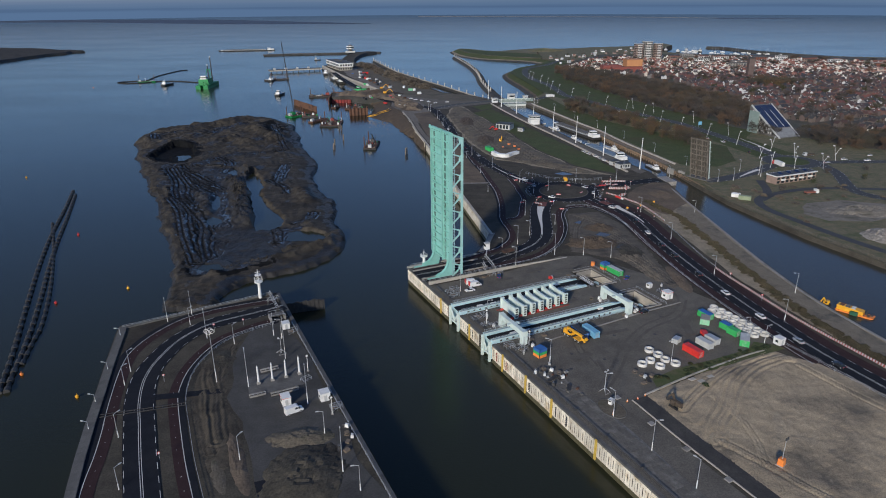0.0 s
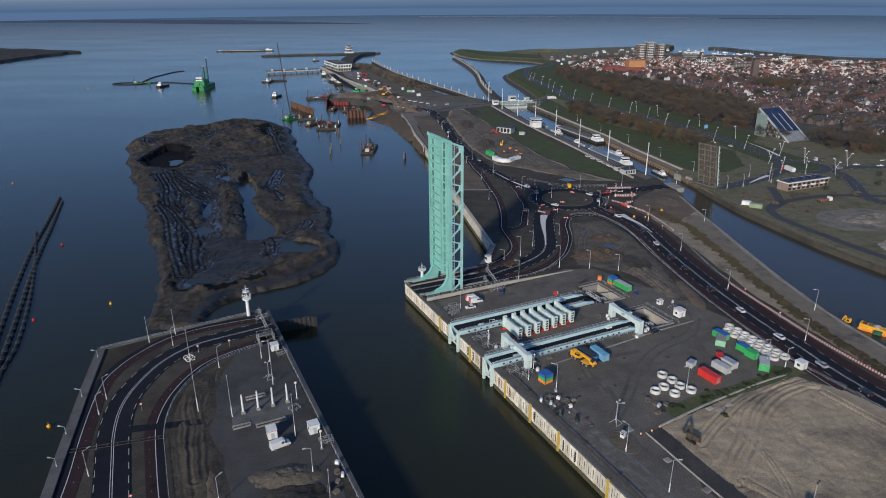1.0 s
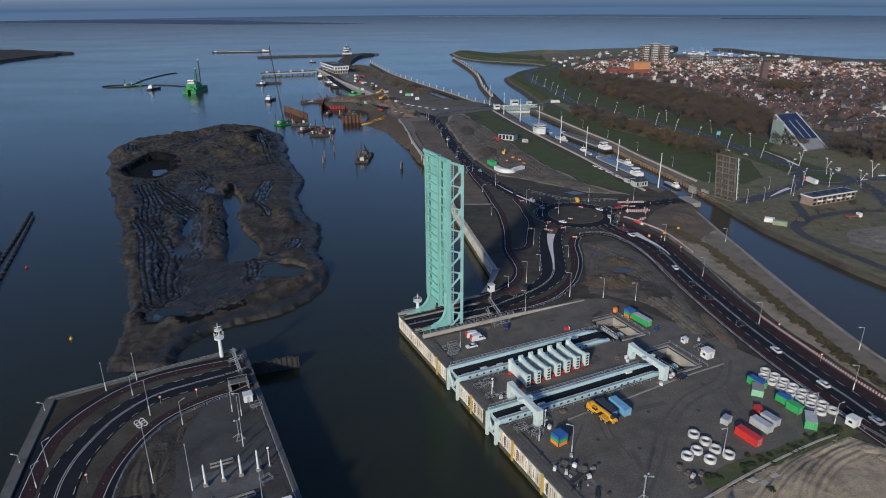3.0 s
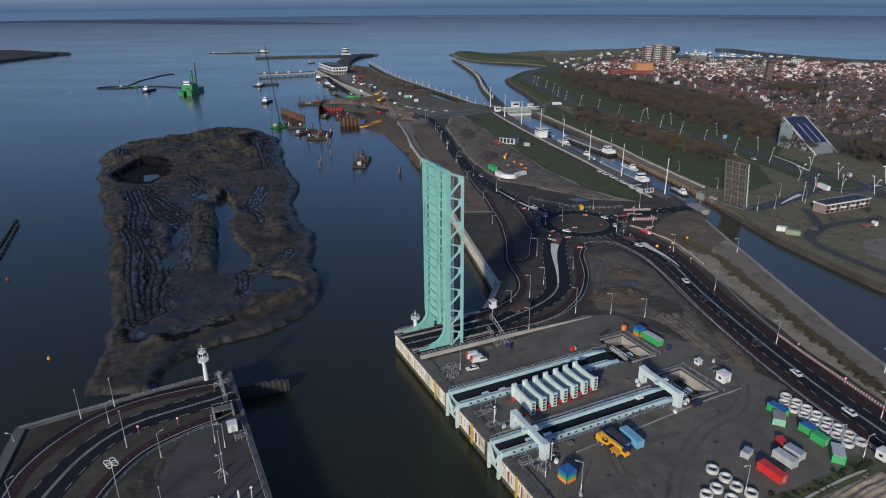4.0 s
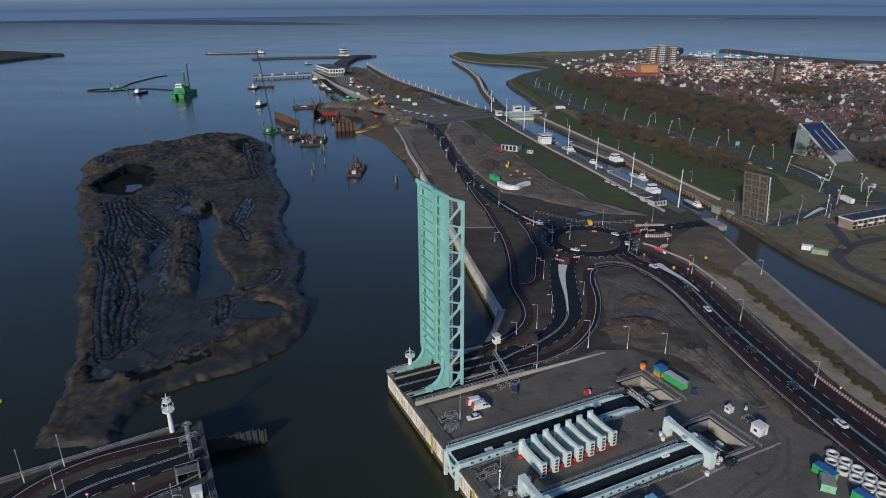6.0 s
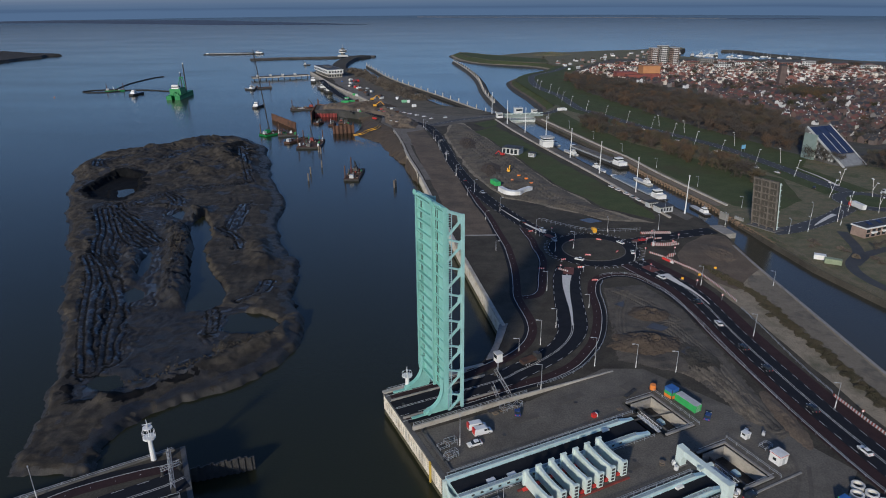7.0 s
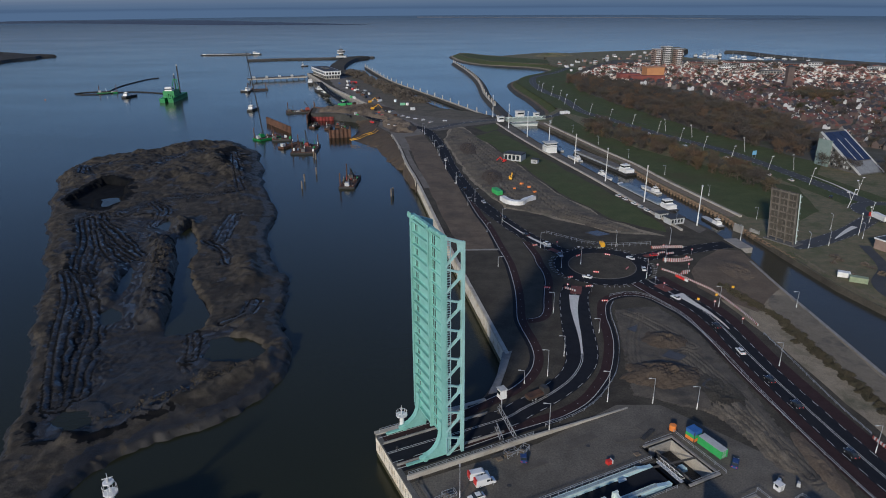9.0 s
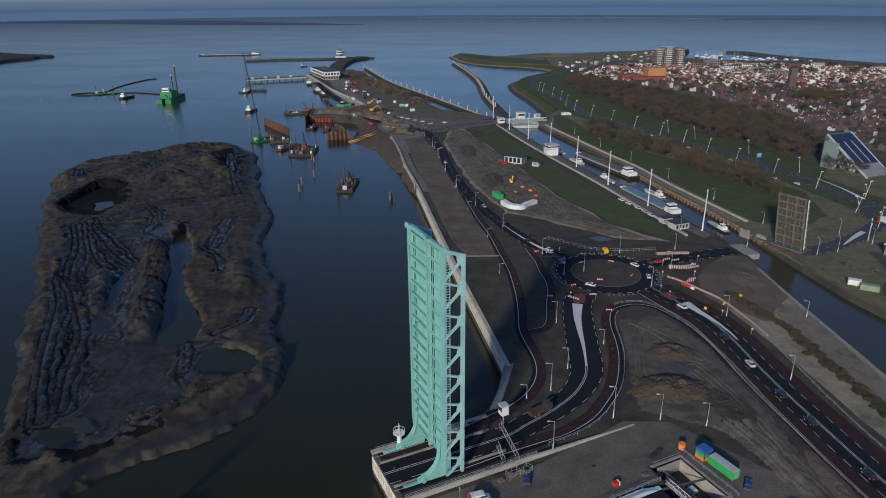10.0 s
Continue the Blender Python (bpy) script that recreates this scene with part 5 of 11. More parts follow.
for e0, e1, n in ((-84.5, -79.5, -74.0), (-78.2, -69.5, -76.0), (-78.5, -72.5, -60.5)):
    ob = thing("duct_cover", at(e0, n, 0.06), "low steel-edged duct with a railing", "duct", "ducts")
    part("edge", box(B(), 0, 0, 0, e1 - e0, 0.2, 0.5), GREYCON, ob)
    part("edge", box(B(), 0, 1.5, 0, e1 - e0, 1.7, 0.5), GREYCON, ob)
    part("rail", bar(B(), (0, 0.1, 1.1), (e1 - e0, 0.1, 1.1), 0.08), STEEL, ob)
    for k in range(5):
        part("post", bar(B(), ((e1 - e0) * k / 4, 0.1, 0.5), ((e1 - e0) * k / 4, 0.1, 1.1), 0.08), STEEL, ob)
# sheet pile stub in the water off the west head
ob = thing("sheet_pile_stub", pose(-68.6, 244.6, -8.5, 0, 0, 18), "dark sheet pile stub wall standing in the water", "sheet pile wall")
pile = mesh_of("pile", prism(B(), [(-0.5, -0.35), (0.5, -0.35), (0.5, 0.0), (1.3, 0.0), (1.3, 0.35), (0.4, 0.35), (0.4, 0.0), (-0.5, 0.0)], 0, 6.0), DARKSTEEL)
for k in range(10):
    part("pile", pile, DARKSTEEL, ob).matrix_basis = Matrix.Translation((1.2 + 1.8 * k, 0, (k * 5 % 9) / 9 * 0.8 - 0.5))

# ---- the dredged mud island ----
def inside_distance(px, py, outline):
    """Metres inside a plan outline (negative outside), for arrays of points."""
    best = np.full(px.shape, 1e9)
    odd = np.zeros(px.shape, bool)
    n = len(outline)
    for i in range(n):
        (ax, ay), (bx, by) = outline[i], outline[(i + 1) % n]
        dx, dy = bx - ax, by - ay
        t = np.clip(((px - ax) * dx + (py - ay) * dy) / (dx * dx + dy * dy), 0, 1)
        best = np.minimum(best, np.hypot(px - ax - t * dx, py - ay - t * dy))
        cross = (ay > py) != (by > py)
        odd ^= cross & (px < (bx - ax) * (py - ay) / (by - ay + 1e-12) + ax)
    return np.where(odd, best, -best)


def line_distance(px, py, points):
    best = np.full(px.shape, 1e9)
    for (ax, ay), (bx, by) in zip(points, points[1:]):
        dx, dy = bx - ax, by - ay
        t = np.clip(((px - ax) * dx + (py - ay) * dy) / (dx * dx + dy * dy), 0, 1)
        best = np.minimum(best, np.hypot(px - ax - t * dx, py - ay - t * dy))
    return best


def field(px, py, size, seed, octaves=4):
    """Smooth uneven ground between about -1 and 1."""
    out = np.zeros(px.shape)
    flat = out.ravel()
    for i, (x, y) in enumerate(zip(px.ravel(), py.ravel())):
        flat[i] = noise.fractal((x / size, y / size, seed), 0.6, 2.1, octaves)
    return flat.reshape(px.shape)


ISLAND = [(-290, 626), (-280, 648), (-262, 668), (-243, 688), (-220, 706), (-197, 720), (-174, 698), (-152, 665), (-136, 609), (-124, 564), (-114, 537), (-101, 508), (-98, 485), (-94, 456), (-84, 428), (-73, 405), (-70, 391), (-65, 364), (-59, 351), (-55, 334), (-52, 322), (-57, 309), (-64, 297), (-74, 289), (-84, 284), (-93, 276), (-99, 262), (-97, 247), (-121, 247), (-128, 280), (-140, 306), (-152, 333), (-168, 366), (-186, 403), (-209, 445), (-237, 496), (-263, 549), (-284, 596)]
POOLS = [([(-144, 468), (-143, 477), (-133, 459), (-124, 434), (-124, 423), (-117, 406), (-112, 394), (-103, 380), (-95, 366), (-93, 353), (-99, 348), (-106, 347), (-110, 357), (-113, 372), (-119, 388), (-125, 407), (-131, 427), (-136, 438), (-140, 446)], -6.3), ([(-85, 332), (-86, 344), (-81, 346), (-70, 343), (-63, 336), (-65, 329), (-72, 326), (-81, 327)], -6.2), ([(-222, 535), (-218, 539), (-211, 536), (-204, 523), (-214, 518)], -6.7), ([(-151, 417), (-149, 416), (-142, 395), (-141, 386), (-146, 390), (-149, 404)], -6.4), ([(-120, 292), (-118, 298), (-111, 296), (-105, 289), (-113, 287)], -6.1), ([(-141, 367), (-139, 372), (-134, 370), (-130, 359), (-135, 356)], -6.3), ([(-162, 478), (-161, 490), (-155, 482), (-155, 469)], -6.3)]
PIT = [(-241, 558), (-236, 573), (-222, 568), (-212, 548), (-207, 524), (-212, 508), (-229, 514), (-240, 532)]
# wheel and digger tracks: half width, spacing and course
TRACKS = [(7, 3.4, [(-206, 496), (-182, 465), (-166, 444), (-152, 430)]), (8, 3.6, [(-208, 488), (-188, 452), (-179, 428), (-168, 405)]), (5, 3.2, [(-193, 471), (-172, 436), (-157, 421)]), (4.5, 3.4, [(-170, 655), (-153, 602), (-134, 548)]), (5.5, 3.3, [(-122, 494), (-120, 467), (-117, 448)]), (6.5, 3.4, [(-178, 409), (-161, 381), (-142, 338), (-123, 300)]), (5, 3.2, [(-168, 404), (-149, 375), (-136, 353), (-130, 333), (-119, 306)]), (7, 3.6, [(-192, 500), (-187, 514), (-173, 530), (-153, 537), (-138, 544)]), (5, 3.4, [(-258, 618), (-270, 612), (-262, 588)]), (7, 3.6, [(-221, 621), (-216, 648), (-205, 668)]), (3.5, 3.0, [(-86, 355), (-79, 363), (-79, 375)]), (4, 3.0, [(-96, 347), (-92, 337), (-90, 328)]), (4, 3.2, [(-124, 450), (-112, 438), (-103, 418)]), (6, 3.4, [(-182, 520), (-168, 500), (-165, 478)])]


BASIN = [(-212, 481), (-204, 500), (-172, 494), (-152, 484), (-136, 452), (-126, 408), (-113, 371), (-103, 347), (-89, 352), (-78, 357), (-83, 330), (-79, 309), (-88, 294), (-102, 283), (-121, 281), (-128, 300), (-132, 318), (-143, 354), (-171, 394), (-185, 426), (-187, 448)]


def grid_noise(px, py, size, seed, octaves=4):
    """Smooth uneven ground between about -1 and 1, for whole arrays."""
    rng = np.random.default_rng(seed)
    turn = rng.uniform(0, 2 * math.pi, 4096)
    out, amp = np.zeros(px.shape), 1.0
    for k in range(octaves):
        x, y = px / size + 37.7 * k, py / size + 11.3 * k
        ix, iy = np.floor(x).astype(np.int64), np.floor(y).astype(np.int64)
        fx, fy = x - ix, y - iy
        ux, uy = fx * fx * fx * (fx * (fx * 6 - 15) + 10), fy * fy * fy * (fy * (fy * 6 - 15) + 10)
        corner = []
        for dx, dy in ((0, 0), (1, 0), (0, 1), (1, 1)):
            t = turn[((ix + dx) * 7919 + (iy + dy) * 104729 + k * 331) % 4096]
            corner.append(np.cos(t) * (fx - dx) + np.sin(t) * (fy - dy))
        a, b = corner[0] + (corner[1] - corner[0]) * ux, corner[2] + (corner[3] - corner[2]) * ux
        out += amp * 1.5 * (a + (b - a) * uy)
        size, amp = size * 0.48, amp * 0.55
    return out


def mud_island():
    step = 0.72
    xs, ys = np.arange(-304, -40, step), np.arange(238, 730, step)
    px, py = np.meshgrid(xs, ys)
    wob, fine, grit = grid_noise(px, py, 26, 4, 4), grid_noise(px, py, 7, 8, 4), grid_noise(px, py, 2.2, 19, 2)
    ridge = 1 - 2 * np.abs(grid_noise(px, py, 9, 23, 3))
    def soft(v):
        v = np.clip(v, 0, 1)
        return v * v * (3 - 2 * v)
    d = inside_distance(px + 2.0 * wob + 0.7 * fine + 0.7 * grit, py + 2.0 * wob - 0.7 * fine + 0.7 * grit, ISLAND)
    basin = inside_distance(px + 2.2 * fine, py + 2.2 * wob, BASIN)
    low = soft((basin + 1.0) / 3.2)
    # a steep shore, a broad uneven bank, and the dug basin within
    east = np.clip((px + 150 + (py - 330) * 0.3) / 40, 0, 1)
    h = SEA - 1.0 + 3.2 * soft((d + 2.0) / (6.5 - 3.2 * east)) + 0.9 * soft((d - 4) / 9)
    # uneven bank: broad swells, shallow gullies and digger terraces along the rim
    rim = np.sin((d + 3.5 * wob + 1.2 * fine) * 2 * math.pi / 5.5)
    h += soft(d / 6) * (0.7 * wob + 0.10 * fine + 0.06 * ridge + 0.14 * grit + 0.16 * rim * soft(grid_noise(px, py, 34, 61, 2) + 0.4))
    # higher heaps to the north
    h += soft((py - 535 + 6 * wob) / 45) * soft(d / 13) * (1.8 + 1.5 * wob + 0.12 * ridge)
    furrow = np.sin((basin + 5 * wob + 0.8 * fine) * 2 * math.pi / 2.9)
    patch = soft(grid_noise(px, py, 30, 71, 2) * 1.6 + 0.7)
    h = h * (1 - low) + low * (-6.05 + 0.35 * wob + 0.25 * fine + 0.14 * grit + 0.38 * patch * np.sign(furrow) * np.abs(furrow) ** 0.6 + 0.5 * np.clip(ridge - 0.5, 0, 1))
    # steep heaps of dug spoil beside the long pool and in the north
    for reach, high, pts in ((9.0, 4.2, [(-150, 452), (-139, 432), (-131, 408), (-123, 380), (-113, 360)]), (8.5, 3.6, [(-150, 480), (-143, 473)]), (6, 2.6, [(-160, 420), (-150, 398), (-145, 378)]), (10, 3.2, [(-186, 640), (-165, 610), (-152, 590)]), (9, 2.6, [(-200, 600), (-178, 575)]), (9, 2.6, [(-245, 655), (-225, 672), (-205, 690)]), (7, 1.8, [(-96, 425), (-86, 400)]), (4.5, 2.0, [(-58, 340), (-61, 324), (-70, 314), (-87, 299), (-108, 283)])):
        q = line_distance(px + 1.8 * fine, py + 1.8 * wob, pts)
        h += high * soft(1.15 - q / reach) * (0.95 + 0.10 * ridge + 0.15 * fine + 0.10 * grit)
    # terraces left by the diggers
    t = h * 1.1 + 0.3 * fine
    step_h = (np.floor(t) + soft((t - np.floor(t)) * 2.6 - 0.8) - 0.3 * fine) / 1.1
    h = np.where(d > 5, 0.65 * h + 0.35 * step_h, h)
    kind = np.where(basin > 0.5, 1, 0)
    kind[(basin > 1) & (patch > 0.4) & (furrow + 0.8 * fine < -0.2)] = 2
    kind[(d > 6) & (grid_noise(px, py, 16, 83, 3) > 0.42)] = 1
    kind[(d < 2.5) & (h < SEA + 1.0)] = 1
    # darker mud on basin scarps and heap; painted shade on east flank, north-east corner
    mottle = grid_noise(px, py, 8, 97, 3)
    kind[(basin > -3.0) & (basin < 1.2) & (mottle > -0.1) & (px < -0.42 * (py - 380) - 118)] = 3
    kind[(d < 6.5) & (east > 0.5) & (mottle > -0.35)] = 1
    heap_q = line_distance(px, py, [(-150, 452), (-139, 432), (-131, 408), (-123, 380), (-113, 360)])
    kind[(heap_q < 9) & (mottle > -0.5)] = 1
    kind[(heap_q < 6) & (mottle > 0.3)] = 3
    # shade of the north-east corner, painted black
    north_q = line_distance(px, py, [(-182, 668), (-166, 640), (-160, 615)])
    kind[north_q < 9 + 5 * mottle] = 3
    for width, pitch, pts in TRACKS:
        q = line_distance(px + 0.9 * wob, py + 0.9 * wob, [tuple(p) for p in spline(pts, 4.0)])
        mask = soft((width + 1.6 * fine - q) / (width * 0.35))
        wave = np.sin(q * 2 * math.pi / (pitch * 0.78) + 2.2 * wob + 0.5 * fine)
        flat = h * 0.5 - 5.5 * 0.5 if pts[0][1] < 520 else h
        h = h * (1 - mask) + mask * (flat + 0.34 * np.clip(wave * 2.2, -1, 1) + 0.05 * grit)
        worn = grid_noise(px, py, 6, 91, 2)
        # black paints the shadow in the grooves; shiny wet mud on the tops
        kind[(mask > 0.4)] = 1
        kind[(mask > 0.4) & (wave < -0.35)] = 3
        kind[(mask > 0.4) & (wave > 0.35) & (worn > 0.0)] = 2
    q = inside_distance(px + 3.0 * fine, py + 3.5 * wob, PIT)
    h = np.minimum(h, np.where(q > -4.0, -6.9 + 0.2 * fine + np.clip(-q, 0.0, 4.0) * 1.5, 99))
    # black over the pit: wet mud and painted shadow together
    kind[q > -6.0 + 2.0 * fine] = 3
    for outline, level in POOLS:
        q = inside_distance(px + 1.0 * fine, py + 1.0 * fine, outline)
        h = np.where((q < -0.4) & (q > -6), np.maximum(h, level + 0.1 + 0.12 * np.clip(-q, 0, 3)), h)
        h = np.minimum(h, np.where(q > -1.5, level - 0.3 + np.clip(-q, -0.3, 1.5) * 1.2, 99))
    h = np.maximum(h, SEA - 1.2)
    keep = d > -4
    index = np.full(px.shape, -1)
    index[keep] = np.arange(keep.sum())
    verts = np.stack([px[keep], py[keep], h[keep]], 1)
    a, b, c, e = index[:-1, :-1], index[:-1, 1:], index[1:, 1:], index[1:, :-1]
    ok = (a >= 0) & (b >= 0) & (c >= 0) & (e >= 0)
    faces = np.stack([a[ok], b[ok], c[ok], e[ok]], 1)
    me = bpy.data.meshes.new("island")
    me.from_pydata(verts.tolist(), [], faces.tolist())
    me.materials.append(MUD)
    me.polygons.foreach_set("use_smooth", np.ones(len(me.polygons), bool))
    for extra in (WETMUD, RUTS, SILT_SHADE):
        me.materials.append(extra)
    me.polygons.foreach_set("material_index", kind[:-1, :-1][ok].astype(np.int32))
    ob = tagged(new("mud_island", me), "dark muddy dredged island with ruts and pools", "island", kind="structure")
    for outline, level in POOLS:
        bm = B()
        cx, cy = sum(p[0] for p in outline) / len(outline), sum(p[1] for p in outline) / len(outline)
        big = []
        for x, y in outline:
            r = math.hypot(x - cx, y - cy)
            big.append((x + (x - cx) / r * 3.5, y + (y - cy) / r * 3.5))
        bm.faces.new([bm.verts.new((x, y, level)) for x, y in big])
        bmesh.ops.recalc_face_normals(bm, faces=bm.faces)
        pool = part("pool", bm, WATER, ob, "still muddy pool")
        if pool.data.polygons[0].normal.z < 0:
            pool.data.flip_normals()


mud_island()

def heap(name, m, rx, ry, h, material, label, seed=1, cut=0.0):
    """A loose heap of earth or sand with an uneven outline."""
    n = 44
    px, py = np.meshgrid(np.linspace(-1.25, 1.25, n), np.linspace(-1.25, 1.25, n))
    f = field(px * rx, py * ry, 5.0, seed, 4)
    g = field(px * rx, py * ry, 1.6, seed + 5, 3)
    r = np.hypot(px, py) + 0.22 * f
    z = h * np.clip((1.05 - r) * 1.5, 0, 1) ** 0.9 * (0.72 + 0.35 * f) + 0.06 * h * g * (r < 1.0) - 0.25
    if cut:
        z = np.minimum(z, h * cut + 0.15 * h * g)
    me = bpy.data.meshes.new(name)
    faces = [(j * n + i, j * n + i + 1, (j + 1) * n + i + 1, (j + 1) * n + i) for j in range(n - 1) for i in range(n - 1) if max(z[j, i], z[j, i + 1], z[j + 1, i], z[j + 1, i + 1]) > -0.2]
    me.from_pydata(np.stack([px.ravel() * rx, py.ravel() * ry, z.ravel()], 1).tolist(), [], faces)
    me.materials.append(material)
    ob = new(name, me)
    ob.matrix_basis = m
    return tagged(ob, label, "earth heap")


SPOIL = surface("brown spoil", (0.068, 0.051, 0.037), (0.098, 0.074, 0.053), 3.0, 0.95, 0.12, 0.35, stain=(0.052, 0.043, 0.036), stain_size=6)
heap("mound", pose(76, 307, 0.1), 13, 9, 4.0, SPOIL, "brown heap of dug earth between the roads", 1)
heap("mound", pose(84, 330, 0.1), 9, 7, 2.8, SPOIL, "brown heap of dug earth between the roads", 7)
heap("mound", pose(91, 296, 0.1), 9, 14, 1.3, EARTH, "low churned ridge of wet earth", 9)
heap("mound", pose(-37, 137, 0.1), 11, 14, 2.6, EARTH, "dark heap of dug earth on the west yard", 12)
heap("mound", pose(-41, 153, 0.1, 0, 0, 8), 10, 5.0, 1.9, SPITSOIL, "sandy heap of dug earth on the west yard", 14)
heap("mound", at(-98.6, -104, 0.06, 2), 2.8, 15, 0.45, SPITSOIL, "long low bank of sandy earth beside the path", 16)
heap("mound", at(-93, -101, 0.06, 1), 2.8, 19, 0.8, SPOILGROUND, "long low bank of sandy earth beside the path", 18)
heap("mound", pose(-78, 196, 0.1), 6, 9, 1.0, EARTH, "low churned earth beside the cycle path", 20)
heap("mound", pose(-80, 850, 0.1), 30, 24, 6.0, SPOIL, "large sandy heap on the harbour works", 22)
heap("mound", pose(-34, 740, 0.1), 14, 22, 3.0, SPOIL, "large earth heap on the harbour works", 24)
heap("mound", pose(38, 560, 0.4), 9, 24, 2.2, SPOIL, "long bank of bare earth beside the road", 28)
heap("mound", pose(24, 650, 0.3), 9, 30, 2.4, SPOIL, "long bank of bare earth beside the road", 30)
heap("mound", pose(244, 357, 0.1), 22, 12, 3.4, GRAVEL, "broad flat gravel heap beside the canal", 32, 0.5)
heap("mound", pose(233, 314, 0.1), 15, 12, 4.6, surface("pale rubble", (0.20, 0.18, 0.155), (0.34, 0.31, 0.27), 1.6, 0.95, 0.2, 0.5), "pale rubble heap beside the canal", 36, 0.4)
heap("mound", pose(285, 330, 0.1), 26, 22, 6.0, SPOIL, "broad brown earth heap beside the canal", 34, 0.6)
heap("mound", pose(118, 193.5, 0.1), 4.5, 3.2, 1.3, SAND, "small sand heap with a hollow top", 36, 0.6)
heap("mound", pose(138, 395, 0.1), 9, 14, 1.4, SPOILGROUND, "low heap of sandy rubble on the canal bank", 38)
heap("mound", pose(104, 262, 0.1), 3.5, 15, 1.2, SPOILGROUND, "low ridge of sandy earth beside the road fence", 40)


# ---- worked sand and mud with wheel tracks ----
def worked_ground(name, outline, step, material, label, tracks, rise, groove, second=None, seed=3):
    """Uneven ground with parallel wheel grooves along the given tracks."""
    xs = np.arange(min(p[0] for p in outline), max(p[0] for p in outline) + step, step)
    ys = np.arange(min(p[1] for p in outline), max(p[1] for p in outline) + step, step)
    px, py = np.meshgrid(xs, ys)
    wob, fine = field(px, py, 12, seed, 4), field(px, py, 2.6, seed + 4, 3)
    d = inside_distance(px + 0.8 * fine, py + 0.8 * wob, outline)
    h = 0.1 + rise * (0.6 + 0.5 * wob) * np.clip(d / 5, 0, 1) + 0.06 * fine
    for width, pitch, pts in tracks:
        q = line_distance(px + 0.5 * wob, py + 0.5 * wob, [tuple(p) for p in spline(pts, 3.0)])
        h += groove * np.sin(q * 2 * math.pi / pitch) * np.clip((width - q) / (width * 0.4), 0, 1)
    h = np.where(d < 0.4, 0.02, np.maximum(h, 0.11))
    keep = d > -step * 0.8
    index = np.full(px.shape, -1)
    index[keep] = np.arange(keep.sum())
    a, b, c, e = index[:-1, :-1], index[:-1, 1:], index[1:, 1:], index[1:, :-1]
    ok = (a >= 0) & (b >= 0) & (c >= 0) & (e >= 0)
    me = bpy.data.meshes.new(name)
    me.from_pydata(np.stack([px[keep], py[keep], h[keep]], 1).tolist(), [], np.stack([a[ok], b[ok], c[ok], e[ok]], 1).tolist())
    me.materials.append(material)
    return tagged(new(name, me), label, "ground", kind="structure")


worked_ground("sand_lot", [(63.1, 172.5), (81, 183.3), (102, 194.4), (114, 199.8), (128, 191), (144, 165), (165, 100), (160, 60), (104, 84), (88, 118)], 0.55, SAND, "levelled pale sand building lot with vehicle tracks",
              ((5.0, 2.1, [(117, 196), (104, 189), (93, 178), (86, 166), (80, 158), (76, 150)]), (3.0, 1.8, [(110, 196), (94, 187), (80, 174), (72, 165)]), (2.5, 2.0, [(78, 150), (92, 132), (102, 118)]), (2.4, 1.8, [(120, 190), (130, 170), (142, 150)]), (1.6, 1.9, [(84, 172), (88, 156), (86, 140)])), 0.5, 0.15)
worked_ground("mud_patch", [(63, 296), (72, 355), (90, 358), (98, 335), (101, 300), (101, 276), (104, 255), (98, 252), (92, 268), (84, 286)], 0.6, surface("churned sandy mud", (0.085, 0.074, 0.060), (0.125, 0.108, 0.085), 4.0, 0.9, 0.08, 0.3, stain=(0.05, 0.046, 0.042), stain_size=9), "churned muddy ground between the new roads",
              ((5.0, 1.7, [(99, 258), (95, 280), (93, 300), (88, 320)]), (4.0, 2.2, [(76, 352), (84, 340), (92, 325)]), (3.0, 1.8, [(68, 310), (72, 330), (80, 350)])), 0.4, 0.16, seed=9)
for pts in ([(86, 300), (89, 296), (93, 299), (90, 304)], [(79, 318), (84, 315), (88, 318), (83, 322)], [(72, 338), (75, 335), (77, 341)]):
    sheet("puddle", pts, 0.62, PUDDLE, "shallow rain puddle on the mud", "puddle", 0.3)
sheet("puddle", [(79, 446), (84, 440), (92, 443), (86, 449)], 0.12, PUDDLE, "shallow rain puddle on the works ground", "puddle", 0.4)
# darker wheel tracks sweeping over the yard
TYRE = surface("tyre-darkened asphalt", (0.088, 0.080, 0.068), (0.116, 0.105, 0.090), 3.0, 0.9, 0.01, 0.25)
for pts, w in (([(50, 178), (57, 190), (64, 204), (76, 219), (90, 229), (97, 242), (96, 256)], 0.5), ([(52.6, 176.6), (59.5, 188.4), (66.4, 202), (78, 216.4), (92.4, 226.6), (100, 241)], 0.55), ([(50, 190), (47, 205), (52, 222), (66, 232)], 0.35), ([(52.2, 190), (49.2, 205), (54, 221), (67, 230)], 0.35), ([(40, 255), (60, 262), (80, 268)], 0.4)):
    line = spline(pts, 2.0)
    solid("wheel_track", strip(B(), line, -w, w, 0.115), TYRE, "dark tyre-worn track across the yard", "track", kind="structure")

